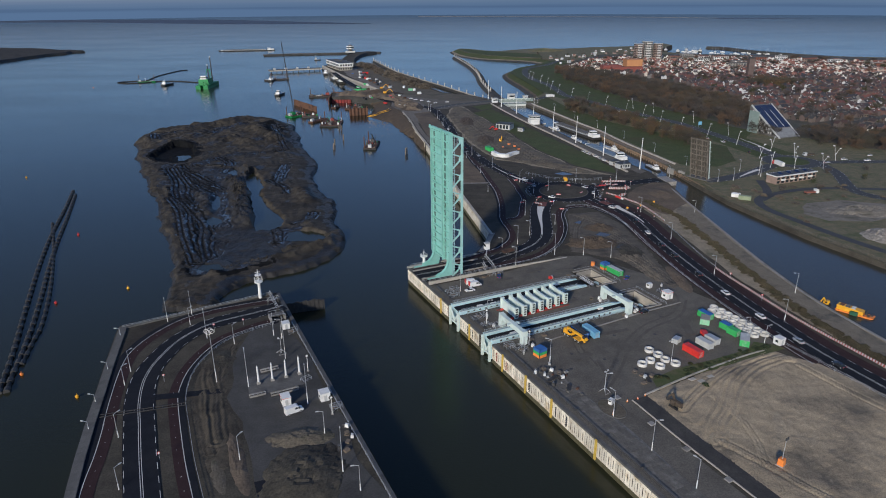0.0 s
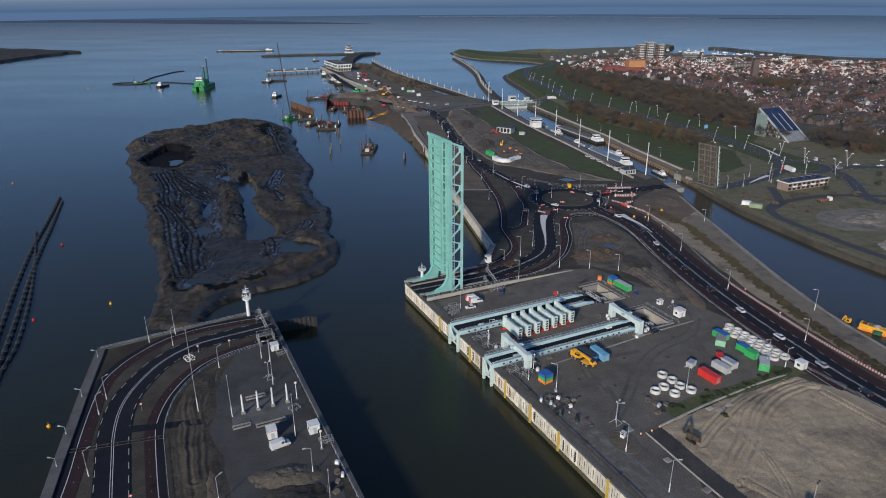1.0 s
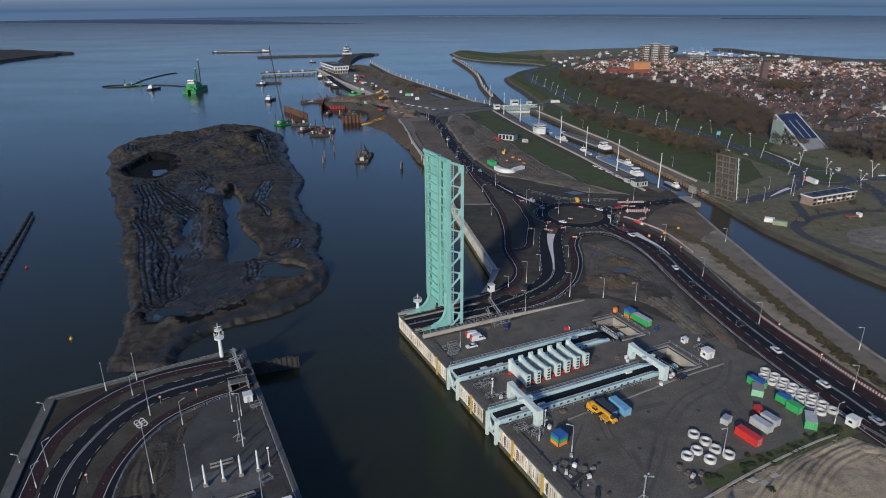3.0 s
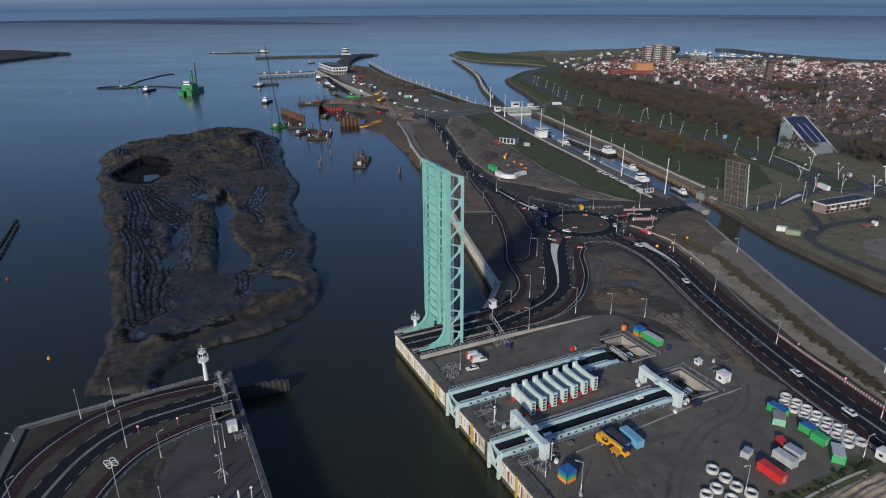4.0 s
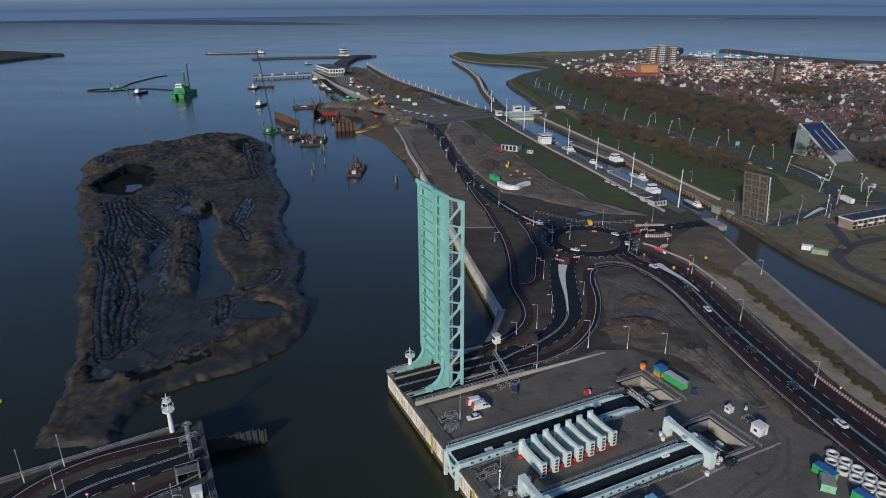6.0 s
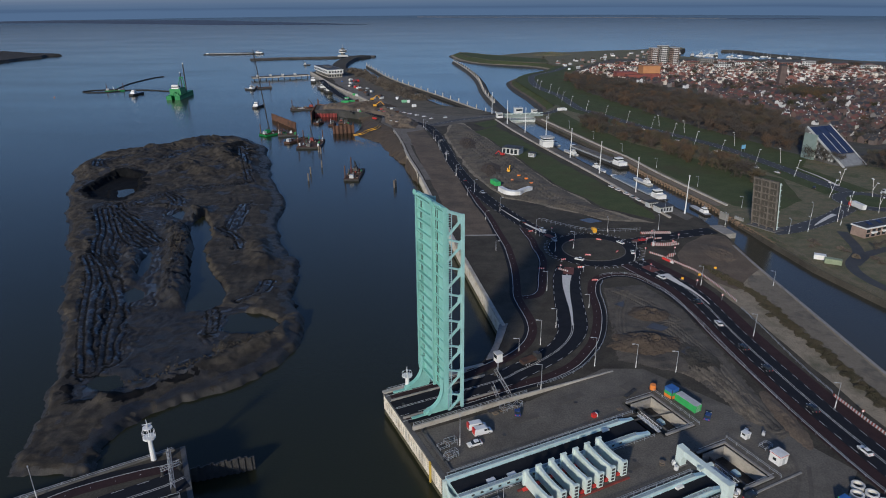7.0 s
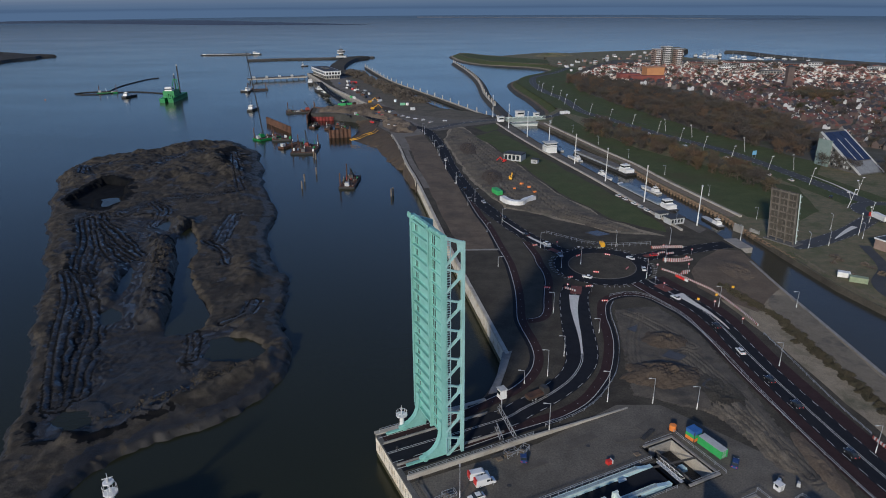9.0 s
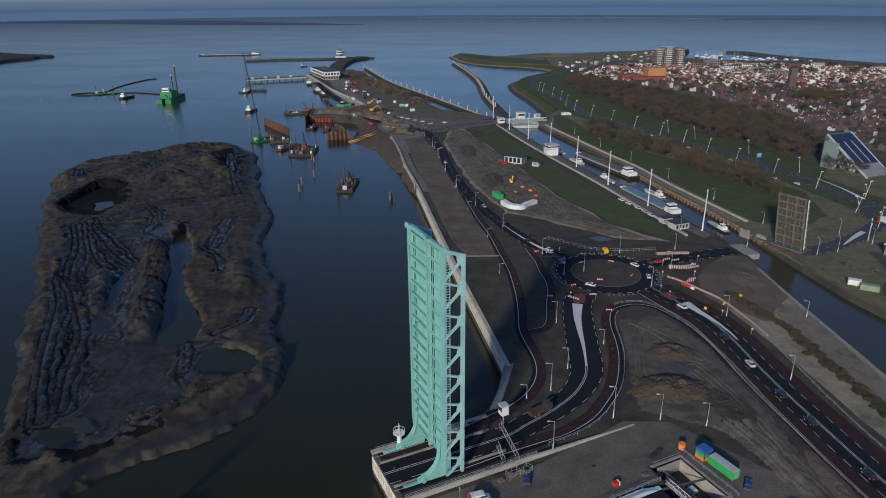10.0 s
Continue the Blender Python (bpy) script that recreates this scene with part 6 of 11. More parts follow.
worked_ground("sandy_ridge", [(93.7, 305), (84, 299), (81.5, 288), (88.5, 279), (91.5, 262), (97, 256), (101, 266.5), (99, 282), (98, 296)], 0.6, surface("tan churned sand", (0.115, 0.096, 0.072), (0.205, 0.170, 0.125), 3.5, 0.95, 0.08, 0.35, stain=(0.070, 0.060, 0.048), stain_size=5), "tan sandy ridge churned by wheels", ((4.5, 2.0, [(86, 297), (90, 288), (94, 276), (97, 262)]), (2.5, 1.8, [(96, 298), (97, 284), (99, 270)])), 0.55, 0.12, None, 17)
worked_ground("works_relief", [(34, 518), (42, 492), (62, 478), (90, 450), (110, 444), (96, 466), (75, 522), (57, 606), (42, 668), (24, 738), (14, 745), (6, 690), (16, 610), (26, 548)], 1.3, surface("stripped brown works ground", (0.15, 0.125, 0.092), (0.10, 0.086, 0.066), 7.0, 0.95, 0.08, 0.35, stain=(0.062, 0.056, 0.048), stain_size=16), "stripped brown works ground with wheel tracks", ((6, 2.8, [(100, 452), (74, 480), (62, 530), (46, 600), (28, 690)]), (4, 2.6, [(60, 478), (46, 520), (38, 580), (24, 650)])), 1.1, 0.22, None, 23)
worked_ground("harbour_relief", [(-92, 884), (-134, 860), (-132, 836), (-110, 835), (-82, 814), (-58, 790), (-54, 752), (-40, 722), (-22, 720), (-24, 760), (-52, 822), (-74, 890)], 1.8, surface("heaped brown works ground", (0.13, 0.10, 0.072), (0.19, 0.15, 0.11), 9.0, 0.95, 0.1, 0.35, stain=(0.07, 0.058, 0.046), stain_size=18), "heaped brown earth of the harbour works", ((7, 3.6, [(-120, 846), (-92, 846), (-66, 806), (-42, 748)]),), 4.0, 0.3, None, 31)

# dark clods left along the island's banks
rnd = random.Random(55)
cv, cf = [], []
for k in range(900):
    a, b = rnd.choice((((-64, 324), (-88, 304)), ((-88, 304), (-110, 290)), ((-70, 322), (-104, 300)), ((-150, 452), (-126, 382)), ((-140, 436), (-132, 408))))
    t = rnd.random()
    x, y = a[0] + (b[0] - a[0]) * t + rnd.gauss(0, 2.2), a[1] + (b[1] - a[1]) * t + rnd.gauss(0, 2.2)
    hit_, place, *_ = bpy.data.objects["mud_island"].ray_cast(Vector((x, y, 20)), Vector((0, 0, -1)))
    if not hit_ or place.z < -6.1:
        continue
    s_ = rnd.uniform(0.25, 0.8)
    n = len(cv)
    for q in ((1, 0, -0.3), (-0.5, 0.9, -0.3), (-0.5, -0.9, -0.3), (rnd.uniform(-0.4, 0.4), rnd.uniform(-0.4, 0.4), 0.8)):
        cv.append((x + q[0] * s_, y + q[1] * s_ * rnd.uniform(0.6, 1.2), place.z + q[2] * s_))
    cf += [(n, n + 1, n + 3), (n + 1, n + 2, n + 3), (n + 2, n, n + 3)]
me = bpy.data.meshes.new("clods")
me.from_pydata(cv, [], cf)
me.materials.append(MUD)
tagged(new("clod_field", me), "dark clods of mud scattered along the banks", "clods", kind="stuff")

# ---- vehicles ----
CARPAINT = {"white": (0.72, 0.72, 0.71), "dark": (0.025, 0.027, 0.032), "silver": (0.36, 0.38, 0.40), "red": (0.42, 0.03, 0.03), "blue": (0.03, 0.06, 0.18)}
CARS = {}
for key, c in CARPAINT.items():
    CARS[key] = surface("car paint " + key, c, tuple(min(1, v * 1.08) for v in c), 2.0, 0.25, 0.0, 0.04, spec=0.6)
CAR_FIRST = {}
def wheels(ob, xs, half, r=0.33):
    tyre = mesh_of("tyre", bar(B(), (0, -0.12, 0), (0, 0.12, 0), 2 * r, 2 * r, 12), BLACK)
    rim = mesh_of("rim", bar(B(), (0, -0.13, 0), (0, 0.13, 0), 1.2 * r, 1.2 * r, 8), STEEL)
    for x in xs:
        for y in (-half, half):
            w = part("wheel", tyre, BLACK, ob)
            w.matrix_basis = Matrix.Translation((x, y, r))
            part("rim", rim, STEEL, w)


def car(x, y, turn, paint="white", kind_="car", z=0.18, plain=False):
    """A car with its nose along +x."""
    m = pose(x, y, z, 0, 0, turn)
    key = (paint, kind_, plain)
    if key in CAR_FIRST:
        return copy_thing(CAR_FIRST[key], m)
    van = kind_ == "van"
    names = {"white": "white", "dark": "black", "silver": "silver grey", "red": "red", "blue": "dark blue"}
    ob = thing("van" if van else "car", m, names[paint] + (" delivery van with dark windows" if van else " passenger car with dark windows"), kind_, "vehicles")
    p = CARS[paint]
    if van:
        body = [(-2.8, 0.35), (2.8, 0.35), (2.85, 0.95), (2.0, 1.25), (1.35, 2.25), (0.9, 2.45), (-2.75, 2.45)]
        glass = [(1.12, 1.45), (1.98, 1.3), (1.42, 2.15), (1.1, 2.2)]
        half, axle = 0.98, (-1.75, 1.85)
    else:
        body = [(-2.15, 0.32), (2.15, 0.32), (2.2, 0.62), (2.05, 0.82), (1.05, 0.95), (-1.75, 0.98), (-2.15, 0.85)]
        glass = [(-1.65, 0.97), (1.0, 0.94), (0.3, 1.4), (-1.1, 1.42)]
        half, axle = 0.88, (-1.3, 1.35)
    bm = profile(B(), body, -half, half)
    bmesh.ops.recalc_face_normals(bm, faces=bm.faces)
    bmesh.ops.bevel(bm, geom=bm.edges[:], offset=0.09, segments=1, affect="EDGES")
    part("body", bm, p, ob)
    if van:
        part("windscreen", profile(B(), glass, -half - 0.01, half + 0.01), GLASS, ob)
        for y in (-half - 0.012, half - 0.008):
            part("side_window", profile(B(), ((0.15, 1.45), (1.0, 1.45), (1.0, 2.12), (0.15, 2.12)), y, y + 0.02), GLASS, ob)
        if paint == "white" and not plain:
            part("rear_panel", box(B(), -2.87, -half + 0.1, 0.8, -2.4, half - 0.1, 2.47), RED, ob, "red rear panel")
    else:
        bm = profile(B(), glass, -half + 0.12, half - 0.12)
        part("glazing", bm, GLASS, ob)
        part("roof", box(B(), -1.1, -half + 0.16, 1.38, 0.3, half - 0.16, 1.47, 0.06), p, ob)
    wheels(ob, axle, half - 0.06)
    for y in (-half + 0.28, half - 0.28):
        part("headlight", box(B(), body[2][0] - 0.08, y - 0.16, 0.62, body[2][0] + 0.03, y + 0.16, 0.8), WHITE, ob)
        part("tail_light", box(B(), body[-1][0] - 0.04, y - 0.14, 0.7, body[-1][0] + 0.06, y + 0.14, 0.9), RED, ob)
    CAR_FIRST[key] = ob
    return ob


def on_road(line, k, off, paint, back=False):
    a, b = line[k], line[k + 1]
    d = (b - a).normalized()
    p = a + Vector((d.y, -d.x)) * off
    car(p.x, p.y, math.degrees(math.atan2(d.y, d.x)) + (180 if back else 0), paint)


for y, off, paint, back in ((247, 2.1, "white", True), (225, 2.1, "white", True), (266.7, 2.4, "dark", True), (289, 2.4, "dark", True), (303, 2.4, "dark", True), (321, 2.4, "white", True), (206, 2.1, "silver", True), (340, 2.4, "dark", True), (190, 2.4, "dark", True), (160, 2.1, "dark", True), (366, 2.4, "white", True)):
    k = min(range(len(line_a) - 1), key=lambda i: abs(line_a[i].y - y))
    on_road(line_a, k, off, paint, back)
for y, off, paint, back in ((470, 1.8, "dark", True), (500, 1.8, "silver", True), (530, -1.8, "dark", False), (560, 1.8, "dark", True), (610, -1.8, "white", False), (660, 1.8, "dark", True)):
    k = min(range(len(line_c) - 1), key=lambda i: abs(line_c[i].y - y))
    on_road(line_c, k, off, paint, back)
for x, y, turn, paint in ((67.6, 386.4, 150, "white"), (92.7, 408.2, 120, "white"), (95.3, 395, 80, "white"), (56.1, 428.4, -60, "white"), (60, 413, 280, "silver"), (47, 441.5, 118, "dark"), (105, 412, 10, "red"), (115.4, 503.8, 110, "white"), (118.4, 494.8, 110, "white"), (120.5, 487.3, 110, "silver"), (122.2, 481, 110, "white"), (113, 511, 110, "white"), (238, 545, 100, "white"), (230, 560, 100, "white"), (303, 480, 5, "white"), (318, 476, 185, "white"), (222, 612, 110, "white"), (205, 655, 110, "silver"), (190, 705, 110, "white"), (243, 506, 60, "dark"), (285, 470, 20, "silver"), (330, 492, 30, "white")):
    car(x, y, turn, paint)
car(*L(18.3, -28.0), 25.4 - 8, "white", "van", 0.06)
car(*L(18.6, -30.8), 25.4 - 4, "white", "van", 0.06)
car(*L(14.2, -34.4), 25.4 + 176, "white", "car", 0.06)
car(*L(32.8, -26.9), 25.4 + 60, "blue", "car", 0.06)
car(*L(82.4, -53.6), 60, "blue", "car", 0.06)
car(*L(66.5, -82.5), 35, "dark", "car", 0.06)
car(*L(-73.8, -87.4), 25.4 + 8, "white", "van", 0.06, True)

def lorry(x, y, turn, cab, load, label, length=9.0, bed=False):
    ob = thing("lorry", pose(x, y, 0.18, 0, 0, turn), label, "lorry", "vehicles")
    part("chassis", box(B(), -length / 2, -1.0, 0.6, length / 2, 1.0, 1.0), DARKSTEEL, ob)
    part("cab", profile(B(), ((length / 2 - 2.2, 0.7), (length / 2, 0.7), (length / 2, 1.9), (length / 2 - 0.35, 3.0), (length / 2 - 2.2, 3.1)), -1.2, 1.2), cab, ob)
    part("windscreen", box(B(), length / 2 - 0.32, -1.05, 1.9, length / 2 - 0.02, 1.05, 2.7), GLASS, ob)
    part("load_bed", box(B(), -length / 2, -1.22, 1.0, length / 2 - 2.4, 1.22, 1.9 if bed else 3.7), load, ob)
    wheels(ob, (-length / 2 + 1.2, -length / 2 + 2.5, length / 2 - 1.2), 1.05, 0.5)
    return ob


lorry(32.6, 294.5, 32, DARKSTEEL, RUST, "dark road works lorry with a rusty flat bed", 8, True)
lorry(245, 463, 95, RED, WHITE, "white box lorry with red cab", 12)
lorry(283, 493, 190, GREYBOX, SPOIL, "tipper lorry with brown load", 9, True)
lorry(231, 391, 12, WHITE, BRICK, "parked brown tipper lorry", 9, True)
lorry(81.5, 423.5, 10, YELLOW, DARKSTEEL, "yellow road works vehicle", 4.6, True)
lorry(133, 812, 20, WHITE, WHITE, "white touring bus by the sea locks", 11)

# ---- containers, cabins and materials in the yard ----
def container(m, length, width, height, material, label, roof=None, group="containers", door=True):
    """A site container with corrugated sides, corner posts, roof and door bars."""
    ob = thing("container", m, label, "container", group)
    part("body", box(B(), -length / 2 + 0.08, -width / 2 + 0.08, 0.15, length / 2 - 0.08, width / 2 - 0.08, height - 0.06), material, ob)
    bm = B()
    x = -length / 2 + 0.25
    while x < length / 2 - 0.2:
        for y in (-1, 1):
            box(bm, x, y * (width / 2 - 0.06) - 0.05, 0.25, x + 0.16, y * (width / 2 - 0.06) + 0.05, height - 0.2)
        x += 0.34
    part("corrugation", bm, material, ob)["kind"] = "stuff"
    part("roof", box(B(), -length / 2, -width / 2, height - 0.07, length / 2, width / 2, height, 0.03), roof or material, ob)
    for x in (-1, 1):
        for y in (-1, 1):
            part("corner_post", box(B(), x * (length / 2 - 0.07) - 0.08, y * (width / 2 - 0.07) - 0.08, 0.05, x * (length / 2 - 0.07) + 0.08, y * (width / 2 - 0.07) + 0.08, height + 0.02), material, ob)
    if door:
        for y in (-0.55, -0.2, 0.2, 0.55):
            part("lock_bar", box(B(), -length / 2 - 0.04, y - 0.03, 0.25, -length / 2 + 0.04, y + 0.03, height - 0.2), STEEL, ob)
    return ob


for e, n, turn, ln, w, h, mt, roof, label in (
    (36.8, -87.3, 90, 7.5, 2.5, 2.6, SKYBLUE, None, "light blue steel shipping container in the yard"),
    (32.6, -86.4, 90, 7.5, 2.5, 2.6, BLUE, DARKSTEEL, "dark blue steel container beside the crane"),
    (81.6, -46.4, 92, 8.0, 2.6, 2.6, GREEN, GREYBOX, "green site container with grey roof"),
        (84.9, -96.2, 92, 5.6, 2.6, 2.5, GREEN, BLUE, "green container with blue tarpaulin roof"),
    (81.6, -99.2, 40, 5.0, 3.4, 2.4, LIGHTGREEN, GREYCON, "weathered pale green open container"),
    (84.6, -106.4, 92, 4.2, 2.5, 2.5, GREEN, BLUE, "green container with blue tarpaulin roof"),
    (83.7, -110.8, 92, 4.2, 2.5, 2.5, GREEN, GREEN, "green steel site container"),
    (82.0, -117.2, 40, 6.1, 3.2, 2.7, GREEN, GREYBOX, "large green site container with grey roof"),
    (60.0, -114.4, 92, 7.2, 2.6, 2.6, RED, RED, "bright red site container with a white panel"),
    (67.8, -112.2, 92, 6.1, 2.5, 2.4, GREYBOX, GREYBOX, "plain grey steel site cabin"),
    (72.2, -111.6, 92, 5.0, 2.5, 2.4, GREYBOX, STEEL, "plain grey steel site cabin"),
    (60.6, -106.0, 20, 3.2, 2.2, 2.0, GREYBOX, STEEL, "small grey steel skip box"),
    (73.6, -106.6, 60, 3.4, 2.0, 1.6, RED, RED, "small red steel skip box"),
):
    container(at(e, n, 0.06, turn), ln, w, h, mt, label, roof)
ob = thing("sign_panel", at(61.4, -116.0, 0.5), "white panel on the red container", "panel")
part("board", box(B(), -0.02, -0.3, 0.3, 0.06, 1.7, 1.7), WHITE, ob)
ob = thing("lettering", at(38.12, -88.6, 1.1), "pale lettering bars on the blue container", "lettering")
part("bar", box(B(), 0, 0, 0, 0.03, 3.6, 0.75), WHITE, ob)
# stacked striped water tanks
for e, n, t, size in ((11.4, -92.0, 8, 1.7), (80.9, -40.2, 4, 1.55)):
    ob = thing("tank_stack", at(e, n, 0.06, t), "square stack in blue, green and orange bands", "stack", "tank stacks")
    for k, mt in enumerate((ORANGE, GREEN, BLUE)):
        part("tier", box(B(), -size, -size, 1.1 * k, size, size, 1.1 * k + 1.06, 0.04), mt, ob)
    for x, y in ((-1, -1), (1, -1), (-1, 1), (1, 1)):
        part("corner_post", box(B(), x * size - 0.08, y * size - 0.08, 0, x * size + 0.08, y * size + 0.08, 3.36), DARKSTEEL, ob)
# white cabins
def cabin(m, w, d, h, label, band=None):
    ob = thing("cabin", m, label, "cabin", "white cabins")
    part("body", box(B(), -w / 2, -d / 2, 0.1, w / 2, d / 2, h), WHITE, ob)
    part("roof", box(B(), -w / 2 - 0.12, -d / 2 - 0.12, h, w / 2 + 0.12, d / 2 + 0.12, h + 0.15), WHITE, ob)
    if band:
        part("roof_band", box(B(), -w / 2 - 0.14, -d / 2 - 0.14, h - 0.12, w / 2 + 0.14, d / 2 + 0.14, h), band, ob, "thin red roof edge")
    part("door", box(B(), -0.45, -d / 2 - 0.05, 0.15, 0.45, -d / 2 + 0.02, 2.1), GREYBOX, ob)
    part("window", box(B(), -w / 2 - 0.03, -0.5, 1.1, -w / 2 + 0.02, 0.5, 1.9), GLASS, ob)
    return ob


cabin(at(84.3, -76.2, 0.06), 3.2, 3.2, 3.0, "white cabin with a red roof edge", RED)
cabin(at(92.8, -122.9, 0.06), 2.8, 2.8, 2.6, "small white site cabin beside the fence")
cabin(at(-74.9, -81.6, 0.06), 2.6, 3.2, 2.8, "white cabin with red roof edge on the west yard", RED)
cabin(at(-63.5, -84.6, 0.06), 3.0, 3.0, 2.8, "white quay cabin on the west head")
cabin(at(-63.8, -32.6, 0.06), 2.6, 2.6, 2.4, "white quay cabin on the west head")
cabin(at(84.8, -65.1, 0.06), 1.8, 1.8, 1.8, "small white pump housing in the yard")
ob = thing("stair_shelter", at(-65.5, -23.5, 0.06), "low open concrete stair shelter with railings", "shelter")
part("wall", box(box(B(), -2.6, -2.2, 0, -2.1, 2.4, 1.7), 2.9, -2.2, 0, 3.4, 2.4, 1.7), GREYCON, ob)
part("back_wall", box(B(), -2.1, 2.0, 0, 2.9, 2.4, 1.7), DARKCON, ob)
part("roof", box(B(), -2.1, -0.6, 1.5, 2.9, 2.0, 1.7), DARKCON, ob)
part("floor_slab", box(B(), -2.1, -2.2, 0.02, 2.9, 2.0, 0.06), BLACK, ob)
for y in (-2.0, 2.2):
    part("top_rail", bar(B(), (-2.5, y, 2.7), (3.3, y, 2.7), 0.08), STEEL, ob)
    for x in (-2.5, 0.4, 3.3):
        part("rail_post", bar(B(), (x, y, 1.7 if abs(x) > 1 or y > 0 else 1.5), (x, y, 2.7), 0.07), STEEL, ob)
# concrete well rings
bm = B()
n = 20
loops = [[bm.verts.new((r * math.cos(2 * math.pi * k / n), r * math.sin(2 * math.pi * k / n), z)) for k in range(n)] for r, z in ((1.62, 0.0), (1.62, 1.1), (1.2, 1.1), (1.2, 0.0))]
for a, b in zip(loops, loops[1:] + loops[:1]):
    for k in range(n):
        bm.faces.new((a[k], a[(k + 1) % n], b[(k + 1) % n], b[k]))
RINGCON = surface("new white concrete", (0.58, 0.57, 0.54), (0.68, 0.67, 0.64), 1.5, 0.8, 0.01, 0.1, stain=(0.48, 0.47, 0.44), stain_size=4, vary=0.08)
ring_first = solid("concrete_ring", bm, RINGCON, "pale concrete well ring lying in the yard", "concrete ring", "concrete rings", m=at(94.0, -91.9, 0.06))
spots = [(94.3 - 0.1 * k, -92.0 - 3.45 * k) for k in range(1, 8)] + [(90.6 - 0.15 * k, -94.0 - 3.5 * k) for k in range(7)] + [(47.6, -106.4), (48.2, -110.2), (48.0, -113.8), (49.4, -117.2), (43.0, -112.0), (39.0, -112.6), (43.4, -116.4)]
for k, (e, n_) in enumerate(spots):
    copy_thing(ring_first, at(e, n_, 0.06, 17 * k))
# mobile crane
ob = thing("mobile_crane", at(29.2, -87.2, 0.06, 96), "yellow telescopic mobile crane parked in the yard", "crane")
part("carrier", box(B(), -5.4, -1.15, 0.75, 5.2, 1.15, 1.2), DARKSTEEL, ob)
part("fender", box(B(), -4.4, -1.32, 1.15, -1.2, 1.32, 1.45), YELLOW, ob)
part("fender", box(B(), 1.0, -1.32, 1.15, 4.2, 1.32, 1.45), YELLOW, ob)
part("cab", profile(B(), ((-5.6, 0.7), (-5.6, 1.7), (-5.2, 2.35), (-4.0, 2.35), (-4.0, 0.7)), -1.2, 0.1), YELLOW, ob)
part("cab_window", profile(B(), ((-5.62, 1.55), (-5.25, 2.25), (-4.2, 2.25), (-4.2, 1.55)), -1.22, 0.0), GLASS, ob)
part("engine_cover", box(B(), 3.0, -1.0, 1.35, 5.0, 0.2, 2.1, 0.1), DARKSTEEL, ob)
part("turret", box(B(), 0.0, -1.1, 1.45, 3.0, 1.1, 2.2, 0.12), YELLOW, ob)
part("operator_cab", box(B(), 0.2, 0.75, 2.0, 1.9, 1.45, 3.2, 0.1), YELLOW, ob)
part("operator_window", box(B(), 0.12, 0.8, 2.4, 1.7, 1.48, 3.05), GLASS, ob)
part("counterweight", box(B(), 2.9, -1.25, 1.5, 4.3, 1.25, 2.9, 0.1), YELLOW, ob)
part("boom", bar(B(), (3.4, -0.1, 2.9), (-4.6, -0.1, 2.75), 0.72, 0.8), YELLOW, ob)
part("boom_section", bar(B(), (-4.6, -0.1, 2.75), (-6.0, -0.1, 2.72), 0.75, 0.8), DARKSTEEL, ob)
part("boom_tip", bar(B(), (-6.0, -0.1, 2.75), (-6.9, -0.1, 2.4), 0.85, 0.6), YELLOW, ob)
part("hook_block", box(B(), -6.7, -0.35, 1.4, -6.3, 0.15, 2.1, 0.08), DARKSTEEL, ob)
for x in (-4.9, 4.7):
    for y in (-1.35, 1.35):
        part("outrigger", box(B(), x - 0.2, y - 0.2, 0.5, x + 0.2, y + 0.2, 1.4), DARKSTEEL, ob)
wheels(ob, (-3.8, -2.1, 1.7, 3.4), 1.12, 0.62)
# small plant on the sand and the verge
ob = thing("light_trailer", pose(89.7, 140, 0.1, 0, 0, 40), "orange lighting trailer with a tall mast", "light trailer")
part("body", box(B(), -0.9, -0.8, 0.3, 0.9, 0.8, 2.2, 0.1), ORANGE, ob)
part("mast", tube(B(), 0, 0, 2.2, 8.6, 0.11, 0.07, 6), STEEL, ob)
for x in (-0.5, 0.5):
    part("lamp", box(B(), x - 0.3, -0.3, 8.3, x + 0.3, 0.1, 8.8, 0.05), DARKSTEEL, ob)
part("foot_plate", box(B(), -1.1, -1.0, 0.1, 1.1, 1.0, 0.32), STEEL, ob)

def digger(m, colour, label, reach=6.0, scale=1.0):
    ob = thing("excavator", m @ Matrix.Scale(scale, 4), label, "excavator", "excavators")
    for y in (-1.1, 1.1):
        part("track", profile(B(), ((-1.9, 0.35), (-1.6, 0.0), (1.6, 0.0), (1.9, 0.35), (1.6, 0.85), (-1.6, 0.85)), y - 0.3, y + 0.3), BLACK, ob)
    part("house", box(B(), -2.0, -1.3, 1.0, 1.2, 0.3, 2.3, 0.12), colour, ob)
    part("cab", box(B(), -0.2, 0.3, 1.0, 1.5, 1.3, 2.9, 0.12), colour, ob)
    part("cab_window", box(B(), 1.2, 0.38, 1.7, 1.56, 1.22, 2.6), GLASS, ob)
    part("boom", bar(B(), (0.9, -0.3, 1.8), (reach * 0.5, -0.3, 4.4), 0.6, 0.7), colour, ob)
    part("stick", bar(B(), (reach * 0.5, -0.3, 4.5), (reach, -0.3, 2.2), 0.45, 0.5), colour, ob)
    part("bucket", profile(B(), ((reach - 0.3, 2.2), (reach + 0.5, 1.9), (reach + 0.2, 0.9), (reach - 0.7, 1.2)), -0.9, 0.3), DARKSTEEL, ob)
    return ob


